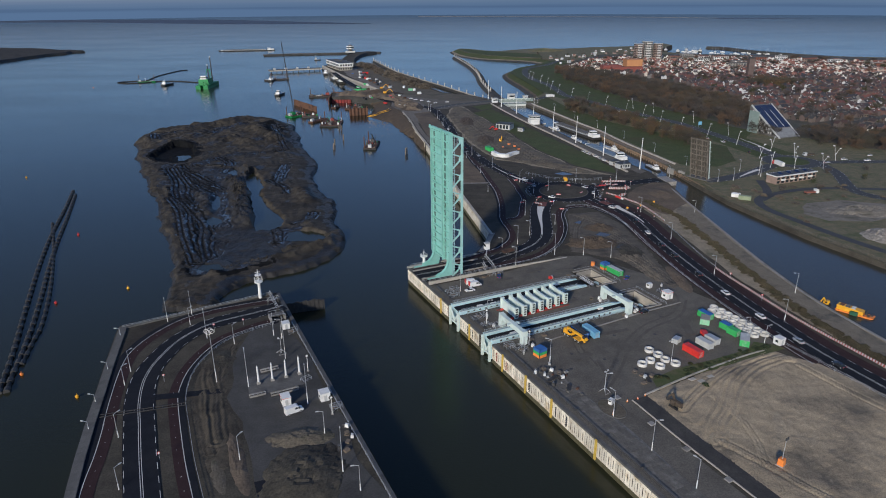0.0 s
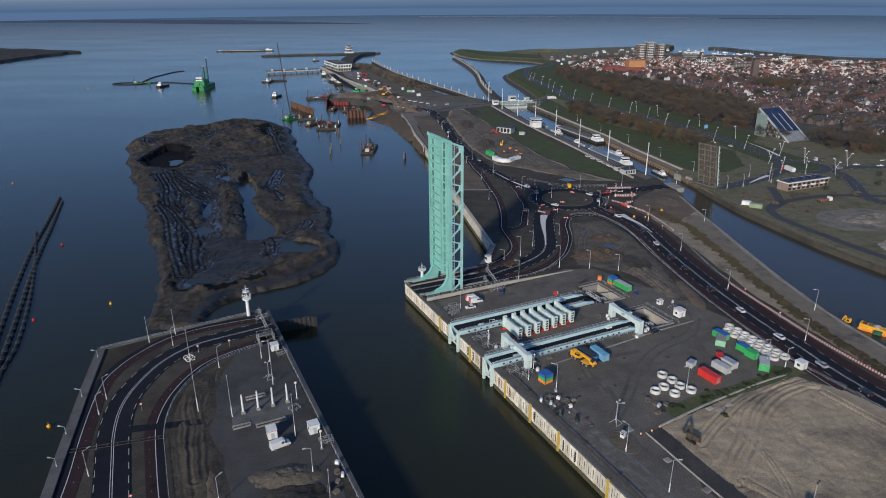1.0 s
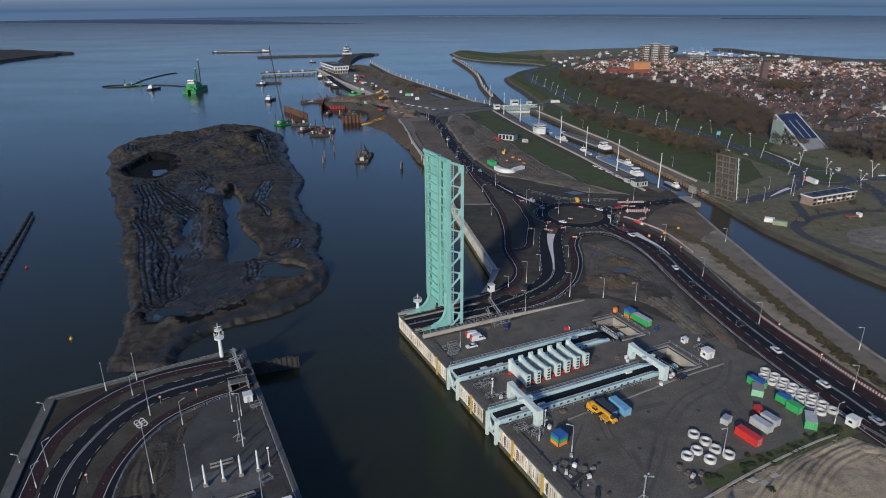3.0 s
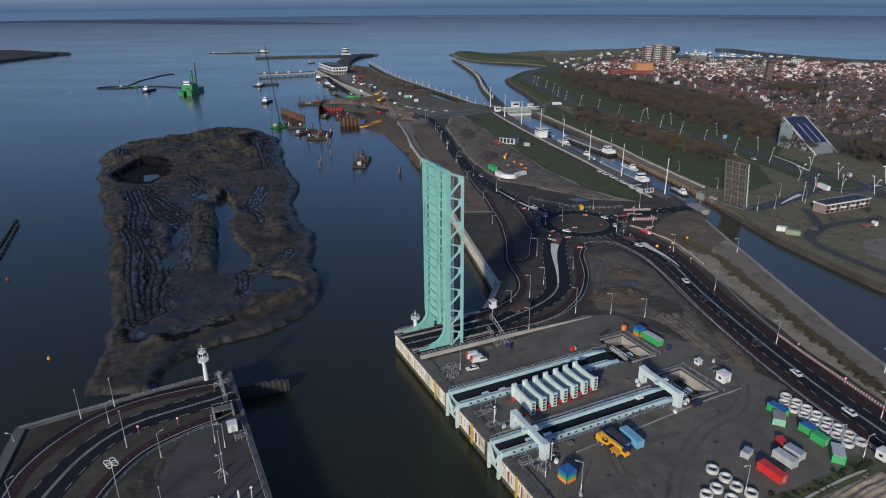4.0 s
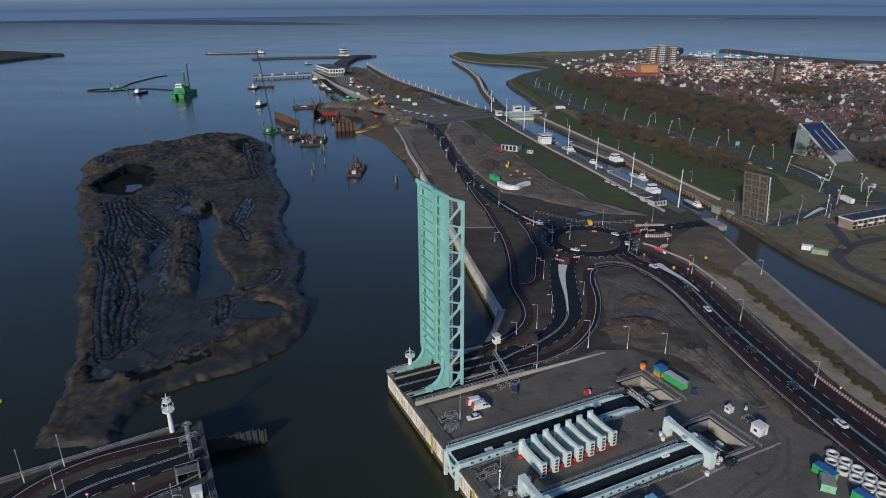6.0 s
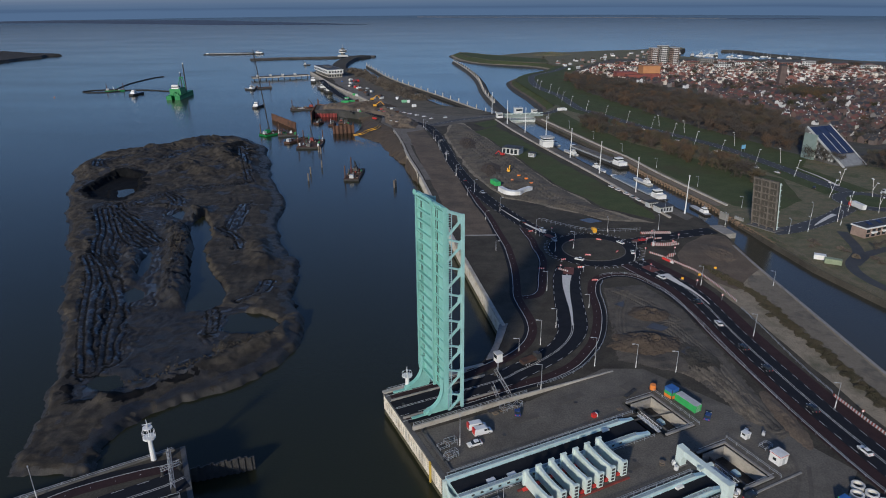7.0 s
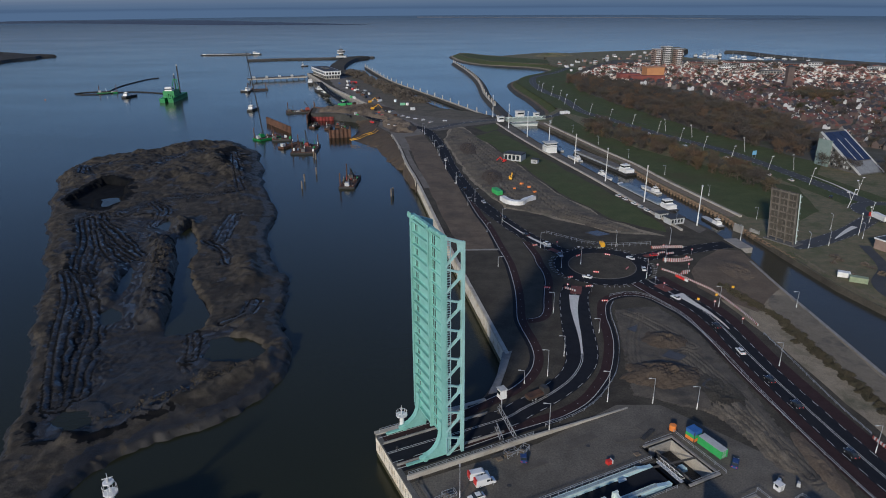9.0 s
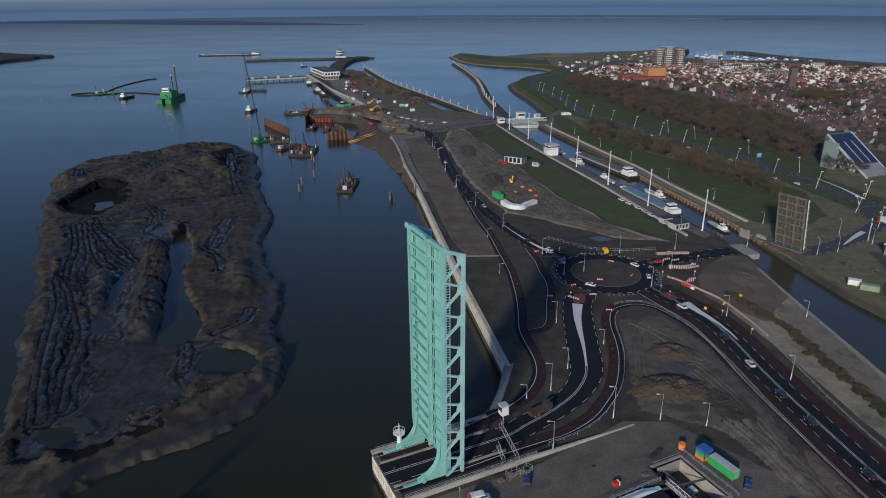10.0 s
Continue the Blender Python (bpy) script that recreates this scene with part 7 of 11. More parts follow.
digger(pose(70.4, 166.3, 0.12, 0, 0, 120), SPOIL, "small brown excavator beside the sand lot", 3.6, 0.9)
digger(pose(49.8, 602, 0.1, 0, 0, 200), RED, "red excavator on the works ground", 6)
digger(pose(49.9, 552, 0.1, 0, 0, 70), YELLOW, "yellow excavator on the works ground", 5)
digger(pose(157.5, 240, -2.2, 0, 0, 200), YELLOW, "yellow excavator at the canal bank", 4.5, 0.8)
ob = thing("work_pontoon", pose(163.5, 234, -2.2, 0, 0, -45) @ Matrix.Scale(0.8, 4), "yellow work pontoon with rusty deck gear", "pontoon")
part("hull", profile(B(), ((-6, 0.2), (-5, -0.4), (9.5, -0.4), (11, 0.1), (11, 0.4), (-6, 0.4)), -2.4, 2.4), ORANGE, ob, "low orange hull")
house = part("deck_house", profile(B(), ((-5.6, 0.4), (6.2, 0.4), (6.2, 2.2), (-5.0, 2.9), (-5.6, 2.9)), -1.9, 1.9), YELLOW, ob)
for k in range(3):
    for y in (-0.95, 0.95):
        part("hatch", box(B(), -4.6 + 2.6 * k, y - 0.7, 2.5 - 0.12 * k, -2.6 + 2.6 * k, y + 0.7, 3.2 - 0.12 * k, 0.12), (RUST, DARKCON, GREYBOX)[k], house)
part("generator", box(B(), 1.0, -4.0, 0.1, 4.4, -2.5, 1.9, 0.1), surface("dark green engine cover", (0.02, 0.09, 0.05), (0.03, 0.12, 0.07), 2.0, 0.6, 0.0, 0.2), ob)
part("frame", bar(bar(B(), (6.4, -1.8, 0.4), (8.0, -1.2, 3.0), 0.25), (6.4, 1.8, 0.4), (8.0, 1.2, 3.0), 0.25), DARKSTEEL, ob)
for x, y in ((7.4, 0.6), (8.6, -0.8), (9.6, 0.9)):
    part("deck_gear", box(B(), x - 0.5, y - 0.5, 0.4, x + 0.5, y + 0.5, 1.3, 0.1), DARKSTEEL, ob)
# red and white barrier blocks along the road
BARRIER = mesh_of("barrier_block", profile(profile(B(), ((-0.18, 0.0), (0.18, 0.0), (0.08, 0.6), (-0.08, 0.6)), -0.52, 0.0), ((-0.18, 0.0), (0.18, 0.0), (0.08, 0.6), (-0.08, 0.6)), 0.0, 0.52), DULLRED)
BARRIER.materials.append(GREYBOX)
for k, f in enumerate(BARRIER.polygons):
    f.material_index = 1 if k >= len(BARRIER.polygons) // 2 else 0
def barrier_row(points, off=0.0, z=0.12):
    line = spline(points, 1.06)
    if off:
        line = beside(line, off)
    for a, b in zip(line, line[1:]):
        d = b - a
        ob = new("barrier_block", BARRIER)
        ob.matrix_basis = pose(a.x, a.y, z, 0, 0, math.degrees(math.atan2(d.y, d.x)) - 90) @ Matrix.Diagonal((1.3, 1.0, 1.4, 1))
        tagged(ob, "red and white plastic road barrier block in a row", "barrier", "road barriers")


barrier_row([(103.8, 395), (108.4, 389.5), (113.7, 380), (118.2, 371), (121.8, 352.5), (123, 340.4)], 0.0)
barrier_row([(125.0, 273), (127.6, 259.7), (131.4, 243), (135.4, 226), (139.4, 212.8), (143.4, 201.4), (149, 186)], 0.0)
rail_line("fence", [(122, 334), (122.9, 317), (123.3, 301), (124, 287), (125.3, 275)], "low grey steel rail fence beside the cycle path", height=0.9, gap=4.0)
barrier_row([(107.5, 421.9), (115, 422.6), (123, 422.6)])
barrier_row([(107.5, 423.2), (115, 423.8), (123, 423.8)])
barrier_row([(107.8, 405.5), (115, 404.6), (122.1, 406.8)])
barrier_row([(108.5, 407.4), (115, 406.8), (121, 409)])
ob = thing("red_barrier", pose(109, 384.6, 0.14, 0, 0, -64), "long solid red plastic road barrier", "barrier", "red barriers")
for k in range(4):
    part("block", profile(B(), ((-0.3, 0.0), (0.3, 0.0), (0.12, 1.0), (-0.12, 1.0)), -0.85, 0.85), RED if k < 3 else WHITE, ob).matrix_basis = pose(-2.7 + 1.8 * k, 0, 0, 0, 0, 90)
barrier_row([(56, 375.5), (59.5, 372.5)])
for x, y in ((110.3, 389.6), (112, 392), (108, 415), (112, 414)):
    barrier_row([(x, y), (x + 1.6, y + 0.6), (x + 3.2, y + 1.0)])
# grass verge and concrete edging between yard and sand
sheet("verge_weeds", [L(36, -121), L(46, -119.5), L(62, -120.5), L(80, -121), L(86, -118), L(90, -122), L(92, -126.2), L(60, -125.6), L(34, -125)], 0.12, surface("rough green verge", (0.06, 0.085, 0.025), (0.095, 0.10, 0.045), 2.0, 0.95, 0.1, 0.4, stain=(0.13, 0.11, 0.06), stain_size=6), "rough green weeds between yard and sand", "grass", 0.7)
kl = spline([(63, 173), (81, 183.8), (102, 195), (114, 200.4)], 1.5)
solid("concrete_edging", prism(B(), [(p.x, p.y) for p in beside(kl, -0.3)] + [(p.x, p.y) for p in reversed(beside(kl, 0.3))], 0.05, 0.35), CONCRETE, "pale concrete edging beside the sand lot", "kerb", kind="structure")
for x, y, t in ((81, 181.5, 30), (83.5, 180.4, 30), (87.5, 183, 25)):
    ob = thing("concrete_slab", pose(x, y, 0.1, 0, 0, t), "pale concrete frame slab lying on the sand", "slab", "concrete slabs")
    part("slab", box(B(), -1.1, -0.7, 0, 1.1, 0.7, 0.35), CONCRETE, ob)
track = spline([(61.2, 171.5), (63.4, 166.5), (68.2, 155), (72.6, 145.4), (77.4, 135.5), (95, 98), (112, 60)], 2.0)
solid("haul_road", strip(B(), track, -2.6, 2.6, 0.14), surface("worn haul road", (0.040, 0.038, 0.037), (0.058, 0.054, 0.051), 4.0, 0.9, 0.02, 0.3, stain=(0.075, 0.07, 0.064), stain_size=9), "dark asphalt haul road along the sand lot", "road", kind="structure")
solid("haul_kerb", prism(B(), [(p.x, p.y) for p in beside(track, 2.9)] + [(p.x, p.y) for p in reversed(beside(track, 3.3))], 0.05, 0.3), CONCRETE, "pale concrete kerb beside the haul road", "kerb", kind="structure")
sheet("quay_paving", [L(3.5, -108), L(11, -110), L(11.5, -146), L(9, -180), L(3.5, -180)], 0.08, surface("patched quay paving", (0.125, 0.122, 0.118), (0.165, 0.16, 0.155), 2.2, 0.9, 0.02, 0.2, stain=(0.085, 0.083, 0.08), stain_size=5, sharp=(0.47, 0.53)), "worn grey concrete paving along the quay", "paving", 0.4)
# bollards, chests and pipes of the quay
for e, n_ in [(3.4, -8 - 14.5 * k) for k in range(12) if not (43 < 8 + 14.5 * k < 53 or 69 < 8 + 14.5 * k < 79)]:
    ob = thing("mooring_bollard", at(e, n_, 0.06), "black mooring bollard on the quay", "bollard", "bollards")
    part("stem", tube(B(), 0, 0, 0, 0.55, 0.3, 0.24, 10), DARKSTEEL, ob)
    part("cap", tube(B(), 0, 0, 0.55, 0.8, 0.42, 0.34, 10), DARKSTEEL, ob)
for k in range(13):
    e, n_ = random.uniform(5, 13), random.uniform(-118, -98)
    ob = thing("quay_box", at(e, n_, 0.06, random.uniform(0, 90)), "small dark or white equipment box on the quay", "equipment box", "equipment boxes")
    s = random.uniform(0.35, 0.75)
    part("case", box(B(), -s, -s * 0.7, 0, s, s * 0.7, s * 1.1, 0.06), random.choice((GREYCON, GREYBOX, DARKSTEEL, DARKCON, DARKCON, RUST)), ob)
# white slatted fenders set into the quay wall, with yellow guide posts
for n_ in (-35.5, -61.0, -86.0, -101.0, -116.0, -138.0):
    solid("guide_post", box(B(), -0.3, -0.35, -6.5, 0.1, 0.35, 0.3), surface("yellow guide paint", (0.55, 0.40, 0.08), (0.48, 0.33, 0.06), 1.5, 0.6, 0.0, 0.2, rust=(0.25, 0.15, 0.06)), "faded yellow guide post on the quay wall", "guide post", "guide posts", m=at(-0.0, n_))

# ladders let into the quay wall: dark and red rung recesses
for k, n_ in enumerate((-59.5, -63.5, -82.0, -88.6, -103.5, -118.5, -124.0)):
    ob = thing("quay_ladder", at(-0.18, n_), "rung recesses of a ladder let into the quay wall", "ladder", "quay ladders")
    for j in range(6):
        part("rung", box(B(), -0.06, -0.22, -1.5 - 0.62 * j, 0.1, 0.22, -1.18 - 0.62 * j), DULLRED if k in (2, 3) else BLACK, ob)
# ---- quay edges of the harbour ----
OLIVE = surface("faded olive paint", (0.22, 0.27, 0.17), (0.27, 0.32, 0.21), 2.0, 0.6, 0.0, 0.15)
spit_quay = spline([(-218, 1225), (-194, 1161), (-150, 1043), (-125, 986), (-104, 940), (-88, 900)], 12.0)
ob = thing("spit_quay", Matrix(), "pale concrete quay edge of the harbour spit", "wall", kind="structure")
part("coping", prism(B(), [(p.x, p.y) for p in beside(spit_quay, 0.6)] + [(p.x, p.y) for p in reversed(beside(spit_quay, -2.0))], -1.4, 0.35), CONCRETE, ob)
part("quay_face", prism(B(), [(p.x, p.y) for p in beside(spit_quay, 0.7 if beside(spit_quay, 1)[3].x < spit_quay[3].x else -0.7)] + [(p.x, p.y) for p in reversed(beside(spit_quay, 0.0))], -9.0, -1.4), GREYCON, ob)
bank = spline([(25.5, 321), (13, 389), (4, 441), (-11, 533), (-16, 561.5), (-24, 603), (-33, 660.5), (-43, 712)], 8.0)
shore_in = spline([(-80, 815), (-60, 792), (-58, 750), (-46, 722), (-42.8, 711), (-33.2, 660.5), (-24.2, 603), (-16.2, 561.5), (-13.4, 547)], 3.0)
shore_out = spline([(-90, 818), (-84, 795), (-82, 755), (-84, 731), (-73.5, 712), (-57, 690), (-48, 662), (-37, 627), (-29, 611), (-25, 586.5), (-19, 564), (-15, 548)], 3.0)
bm = B()
rows_ = []
for k in range(9):
    f = k / 8
    row = []
    for j in range(110):
        p, q = shore_in[int(j / 109 * (len(shore_in) - 1))], shore_out[int(j / 109 * (len(shore_out) - 1))]
        c = p.lerp(q, f)
        top = 0.1 - 1.2 * min(1.0, max(0.0, (726 - p.y) / 20))
        n_ = noise.fractal((c.x / 9, c.y / 9, 3.0), 0.6, 2.1, 4)
        row.append(bm.verts.new((c.x + n_ * 2.0 * min(1, 3 * f), c.y + n_ * 2.0 * min(1, 3 * f), top + (SEA - 0.5 - top) * f ** 1.25 + n_ * 1.2 * math.sin(f * math.pi))))
    rows_.append(row)
for r0, r1 in zip(rows_, rows_[1:]):
    for j in range(109):
        bm.faces.new((r0[j], r0[j + 1], r1[j + 1], r1[j]))
bmesh.ops.recalc_face_normals(bm, faces=bm.faces)
solid("shore_slope", bm, SPOIL, "sloping brown earth shore of the harbour works", "ground", kind="structure")
for k, pts in enumerate(([(-82, 716), (-74, 716), (-70, 726), (-62, 730), (-60, 742)], [(-80, 710), (-72, 709), (-66, 719), (-60, 722), (-57, 734)])):
    solid_line = spline(pts, 2.0)
    bm = B()
    for a, b in zip(solid_line, solid_line[1:]):
        fa, fb = (-a.x - 48) / 40, (-b.x - 48) / 40
        bar(bm, (a.x, a.y, 0.7 - 7.5 * max(0, fa) ** 1.4), (b.x, b.y, 0.7 - 7.5 * max(0, fb) ** 1.4), 0.6, 0.6, 6)
    solid("yellow_pipe", bm, YELLOW, "bright yellow dredge pipe lying on the shore", "pipe", "dredge pipes")
ob = thing("bank_wall", Matrix(), "long pale concrete quay wall of the inner harbour", "wall", kind="structure")
part("coping", prism(B(), [(p.x, p.y) for p in beside(bank, -0.4)] + [(p.x, p.y) for p in reversed(beside(bank, 1.0))], -0.6, 0.4), CONCRETE, ob)
bm = B()
for a, b in zip(beside(bank, -0.45), beside(bank, -0.45)[1:]):
    va = [bm.verts.new((a.x, a.y, -5.6)), bm.verts.new((b.x, b.y, -5.6)), bm.verts.new((b.x, b.y, -0.5)), bm.verts.new((a.x, a.y, -0.5))]
    bm.faces.new(va)
part("wall_face", bm, QUAYWALL, ob)
bm = B()
for a, b in zip(beside(bank, -0.55), beside(bank, -0.55)[1:]):
    bm.faces.new([bm.verts.new((a.x, a.y, -9)), bm.verts.new((b.x, b.y, -9)), bm.verts.new((b.x, b.y, -5.5)), bm.verts.new((a.x, a.y, -5.5))])
part("foot", bm, TIDE, ob)
strip_line = spline([(-9, 533), (-14, 561.5), (-22, 603), (-31, 660.5), (-41, 712)], 6.0)
solid("gravel_strip", strip(B(), strip_line, -4.2, -0.2, 0.13) if beside(strip_line, -1)[5].x > strip_line[5].x else strip(B(), strip_line, 0.2, 4.2, 0.13), DUSTQUAY, "pale gravel strip inside the harbour wall", "gravel", kind="structure")
apron = prism(B(), [(24.2, 322), (21, 307), (17.5, 296.5), (20.6, 297.5), (24.2, 310), (27.6, 323)], -0.4, 0.3)
solid("corner_apron", apron, GREYCON, "grey concrete apron at the harbour wall's corner", "wall", kind="structure")
solid("cross_path", box(B(), 0, 0, 0.04, 17, 1.8, 0.1), GREYCON, "narrow concrete footpath to the quay wall", "path", kind="structure", m=pose(14, 421, 0, 0, 0, 1))

def guide_wall(points, label, gap=26.0, z=-3.6):
    """A slender guiding pier on piles with white posts."""
    line = spline(points, 6.0)
    ob = thing("guide_wall", Matrix(), label, "guide wall", "guide walls")
    part("deck", prism(B(), [(p.x, p.y) for p in beside(line, -1.4)] + [(p.x, p.y) for p in reversed(beside(line, 1.4))], z - 0.7, z), CONCRETE, ob)
    part("fender", prism(B(), [(p.x, p.y) for p in beside(line, -1.7)] + [(p.x, p.y) for p in reversed(beside(line, 1.7))], -8.6, z - 1.0), DARKSTEEL, ob)
    post = mesh_of("post", box(B(), -0.6, -0.6, 0, 0.6, 0.6, 4.6, 0.1), CONCRETE)
    for p in spline(points, gap):
        part("post", post, CONCRETE, ob).matrix_basis = Matrix.Translation((p.x, p.y, z))
    return ob


guide_wall([(-139, 1371), (-81, 1167), (-31, 1037), (2, 958), (36, 873), (62, 805)], "pale guide wall with white posts in the harbour mouth")
mole("mid_pier", [(29, 1439), (51, 1271), (61, 1137), (62, 1001), (69, 892), (76, 812)], 9, STONE, "dark stone pier between the sea locks", -4.2)
guide_wall([(27, 1445), (49, 1271), (59, 1137), (60, 1001), (66, 900)], "pale guide wall with white posts along the pier", 26.0, -3.4)

# ---- ships and barges ----
def hull_mesh(length, width, depth, material_name="hull"):
    """A hull with a pointed bow along +x."""
    h, w = length / 2, width / 2
    plan = [(-h, -w * 0.85), (h * 0.6, -w), (h * 0.86, -w * 0.62), (h, 0), (h * 0.86, w * 0.62), (h * 0.6, w), (-h, w * 0.85)]
    low = [(x * 0.95, y * 0.86) for x, y in plan]
    return prism(B(), low, -0.6, depth, plan)


def boat(x, y, turn, length, width, hull, house, label, depth=1.8, deck=None, z=SEA, cat="boat", masts=1, aft=True):
    ob = thing("boat", pose(x, y, z, 0, 0, turn), label, cat, "boats")
    part("hull", hull_mesh(length, width, depth), hull, ob)
    part("deck", prism(B(), [(q[0] * length / 2, q[1] * width / 2) for q in ((-0.96, -0.8), (0.55, -0.88), (0.82, -0.5), (0.82, 0.5), (0.55, 0.88), (-0.96, 0.8))], depth, depth + 0.12), deck or GREYBOX, ob)
    c = -0.25 * length if aft else 0.15 * length
    hw = width * 0.36
    lh = min(length * 0.24, 9)
    part("deck_house", box(B(), c - lh / 2, -hw, depth, c + lh / 2, hw, depth + 2.4, 0.15), house, ob)
    part("wheelhouse", box(B(), c - lh * 0.28, -hw * 0.8, depth + 2.4, c + lh * 0.3, hw * 0.8, depth + 4.6, 0.2), house, ob)
    part("window_band", box(B(), c - lh * 0.3, -hw * 0.82, depth + 3.1, c + lh * 0.33, hw * 0.82, depth + 3.9), GLASS, ob)
    for k in range(masts):
        part("mast", tube(B(), c - k * 1.5, 0, depth + 4.4, depth + 8.5, 0.14, 0.06, 6), STEEL, ob)
    return ob


def freight_barge(x, y, turn, length, z=SEA, hold=GREYBOX, label="long inland freight barge with grey hatch covers", width=11.0):
    ob = thing("freight_barge", pose(x, y, z, 0, 0, turn), label, "barge", "freight barges")
    part("hull", hull_mesh(length, width, 2.0), DARKSTEEL, ob)
    part("coaming", box(B(), -length * 0.32, -width * 0.4, 2.0, length * 0.38, width * 0.4, 3.1), STEEL, ob)
    n = max(4, int(length / 9))
    for k in range(n):
        a = -length * 0.32 + length * 0.7 * k / n
        part("hatch_cover", box(B(), a + 0.15, -width * 0.38, 3.1, a + length * 0.7 / n - 0.15, width * 0.38, 3.7, 0.25), hold, ob)
    part("deck_house", box(B(), -length * 0.47, -width * 0.38, 2.0, -length * 0.36, width * 0.38, 4.4, 0.15), WHITE, ob)
    part("wheelhouse", box(B(), -length * 0.42, -width * 0.3, 4.4, -length * 0.36, width * 0.3, 6.8, 0.2), WHITE, ob)
    part("window_band", box(B(), -length * 0.423, -width * 0.31, 5.3, -length * 0.357, width * 0.31, 6.2), GLASS, ob)
    part("bow_rail", box(B(), length * 0.40, -width * 0.2, 2.0, length * 0.45, width * 0.2, 3.0, 0.2), WHITE, ob)
    return ob


def pontoon(x, y, turn, length, width, label, hull=DARKSTEEL, crane=None, boom=(14, 30), boxes=4, seed=1, z=SEA, spuds=2, crane_at=None):
    """A flat work pontoon with cabins, gear, spud poles and maybe a crane."""
    rnd = random.Random(seed)
    ob = thing("work_barge", pose(x, y, z, 0, 0, turn), label, "work barge", "work barges")
    part("hull", prism(B(), [(-length / 2 + 0.6, -width / 2), (length / 2 - 0.6, -width / 2), (length / 2 - 0.6, width / 2), (-length / 2 + 0.6, width / 2)], -0.8, 1.6, [(-length / 2, -width / 2), (length / 2, -width / 2), (length / 2, width / 2), (-length / 2, width / 2)]), hull, ob)
    part("deck", box(B(), -length / 2 + 0.3, -width / 2 + 0.3, 1.6, length / 2 - 0.3, width / 2 - 0.3, 1.7), RUST, ob)
    for k in range(int(boxes * 1.5)):
        a, b = rnd.uniform(-0.46, 0.46) * length, rnd.uniform(-0.44, 0.44) * width
        g = rnd.uniform(0.4, 1.15)
        mt = rnd.choice((DARKCON, RUST, DARKSTEEL, DARKSTEEL, HULLGREEN, DULLRED, GREYBOX, RUST, BLACK, BROWNWOOD, WHITE))
        shape = k % 4
        if shape == 0:
            bm = bar(B(), (a, b, 1.7), (a + rnd.uniform(-1, 1), b + rnd.uniform(-1, 1), rnd.uniform(4.0, 7.5)), 0.3)
        elif shape == 1:
            bm = bar(B(), (a - 2.6 * g, b, 1.95), (a + 2.6 * g, b + g, 1.95), 0.6, 0.6, 7)
        else:
            bm = box(B(), a - g, b - g * 0.7, 1.7, a + g, b + g * 0.7, 1.7 + g * rnd.uniform(0.7, 2.0), 0.15)
        part("deck_gear", bm, mt, ob)
    house = part("deck_house", box(B(), -length * 0.44, -1.6, 1.7, -length * 0.44 + 3.4, 1.6, 4.2, 0.15), GREYBOX if seed % 2 else DARKCON, ob)
    part("window", box(B(), -length * 0.44 + 3.38, -1.2, 2.9, -length * 0.44 + 3.46, 1.2, 3.8), GLASS, house)
    for y in (-width / 2 + 0.2, width / 2 - 0.2):
        part("rail", bar(B(), (-length / 2 + 0.4, y, 2.7), (length / 2 - 0.4, y, 2.7), 0.1), DARKSTEEL, ob)
    for k in range(spuds):
        part("spud_pole", tube(B(), length * (0.42 - 0.84 * (k % 2)), width * 0.42 * (1 if k < 2 else -1), -1.0, 11.0, 0.45, 0.45, 8), RUST, ob)
    if crane:
        cx = length * 0.12 if crane_at is None else crane_at
        body = part("crane_house", box(B(), cx, -1.8, 2.4, cx + 5.0, 1.8, 5.2, 0.3), crane, ob)
        far, high = boom
        base, tip = Vector((cx + 4.5, 0, 4.0)), Vector((cx + 4.5 + far, 0, 4.0 + high))
        bm = B()
        for sy in (-0.8, 0.8):
            for sz in (0, 1.3):
                bar(bm, base + Vector((0, sy, sz)), tip + Vector((0, sy * 0.3, sz * 0.3)), 0.24)
        n = 14
        for k in range(n):
            p, q = base.lerp(tip, k / n), base.lerp(tip, (k + 1) / n)
            bar(bm, p + Vector((0, -0.8 * (1 - 0.7 * k / n), 0)), q + Vector((0, 0.8 * (1 - 0.7 * k / n), 0.6)), 0.15)
            bar(bm, p + Vector((0, 0.8 * (1 - 0.7 * k / n), 0)), q + Vector((0, -0.8 * (1 - 0.7 * k / n), 0.6)), 0.15)
        part("boom", bm, DARKSTEEL, body)
        part("hoist_cable", bar(B(), tip, tip + Vector((0.5, 0, -high * 0.9)), 0.14), DARKSTEEL, body)
    return ob


# the green cutter dredger
ob = thing("dredger", pose(-350, 990, SEA, 0, 0, 92) @ Matrix.Diagonal((0.74, 0.66, 0.9, 1)), "bright green cutter dredger with two tall spud poles", "dredger")
part("hull", box(box(B(), -34, -13.5, -1, 40, -3.2, 5.5), -34, 3.2, -1, 40, 13.5, 5.5), HULLGREEN, ob)
part("bow_deck", box(B(), -22, -13.5, 3.0, 40, 13.5, 6.4), HULLGREEN, ob)
part("superstructure", box(B(), -20, -11, 6.4, 8, 11, 14.5, 0.5), HULLGREEN, ob)
part("bridge", box(B(), -19, -7, 14.5, -8, 7, 19.5, 0.6), WHITE, ob)
part("window_band", box(B(), -19.1, -7.1, 16.2, -8, 7.1, 17.8), GLASS, ob)
for k in range(5):
    part("deck_gear", box(B(), -30 + 3 * k, -10 + 4.5 * k, 5.5, -27 + 3 * k, -7 + 4.5 * k, 8.5 + k % 3, 0.3), HULLGREEN, ob)
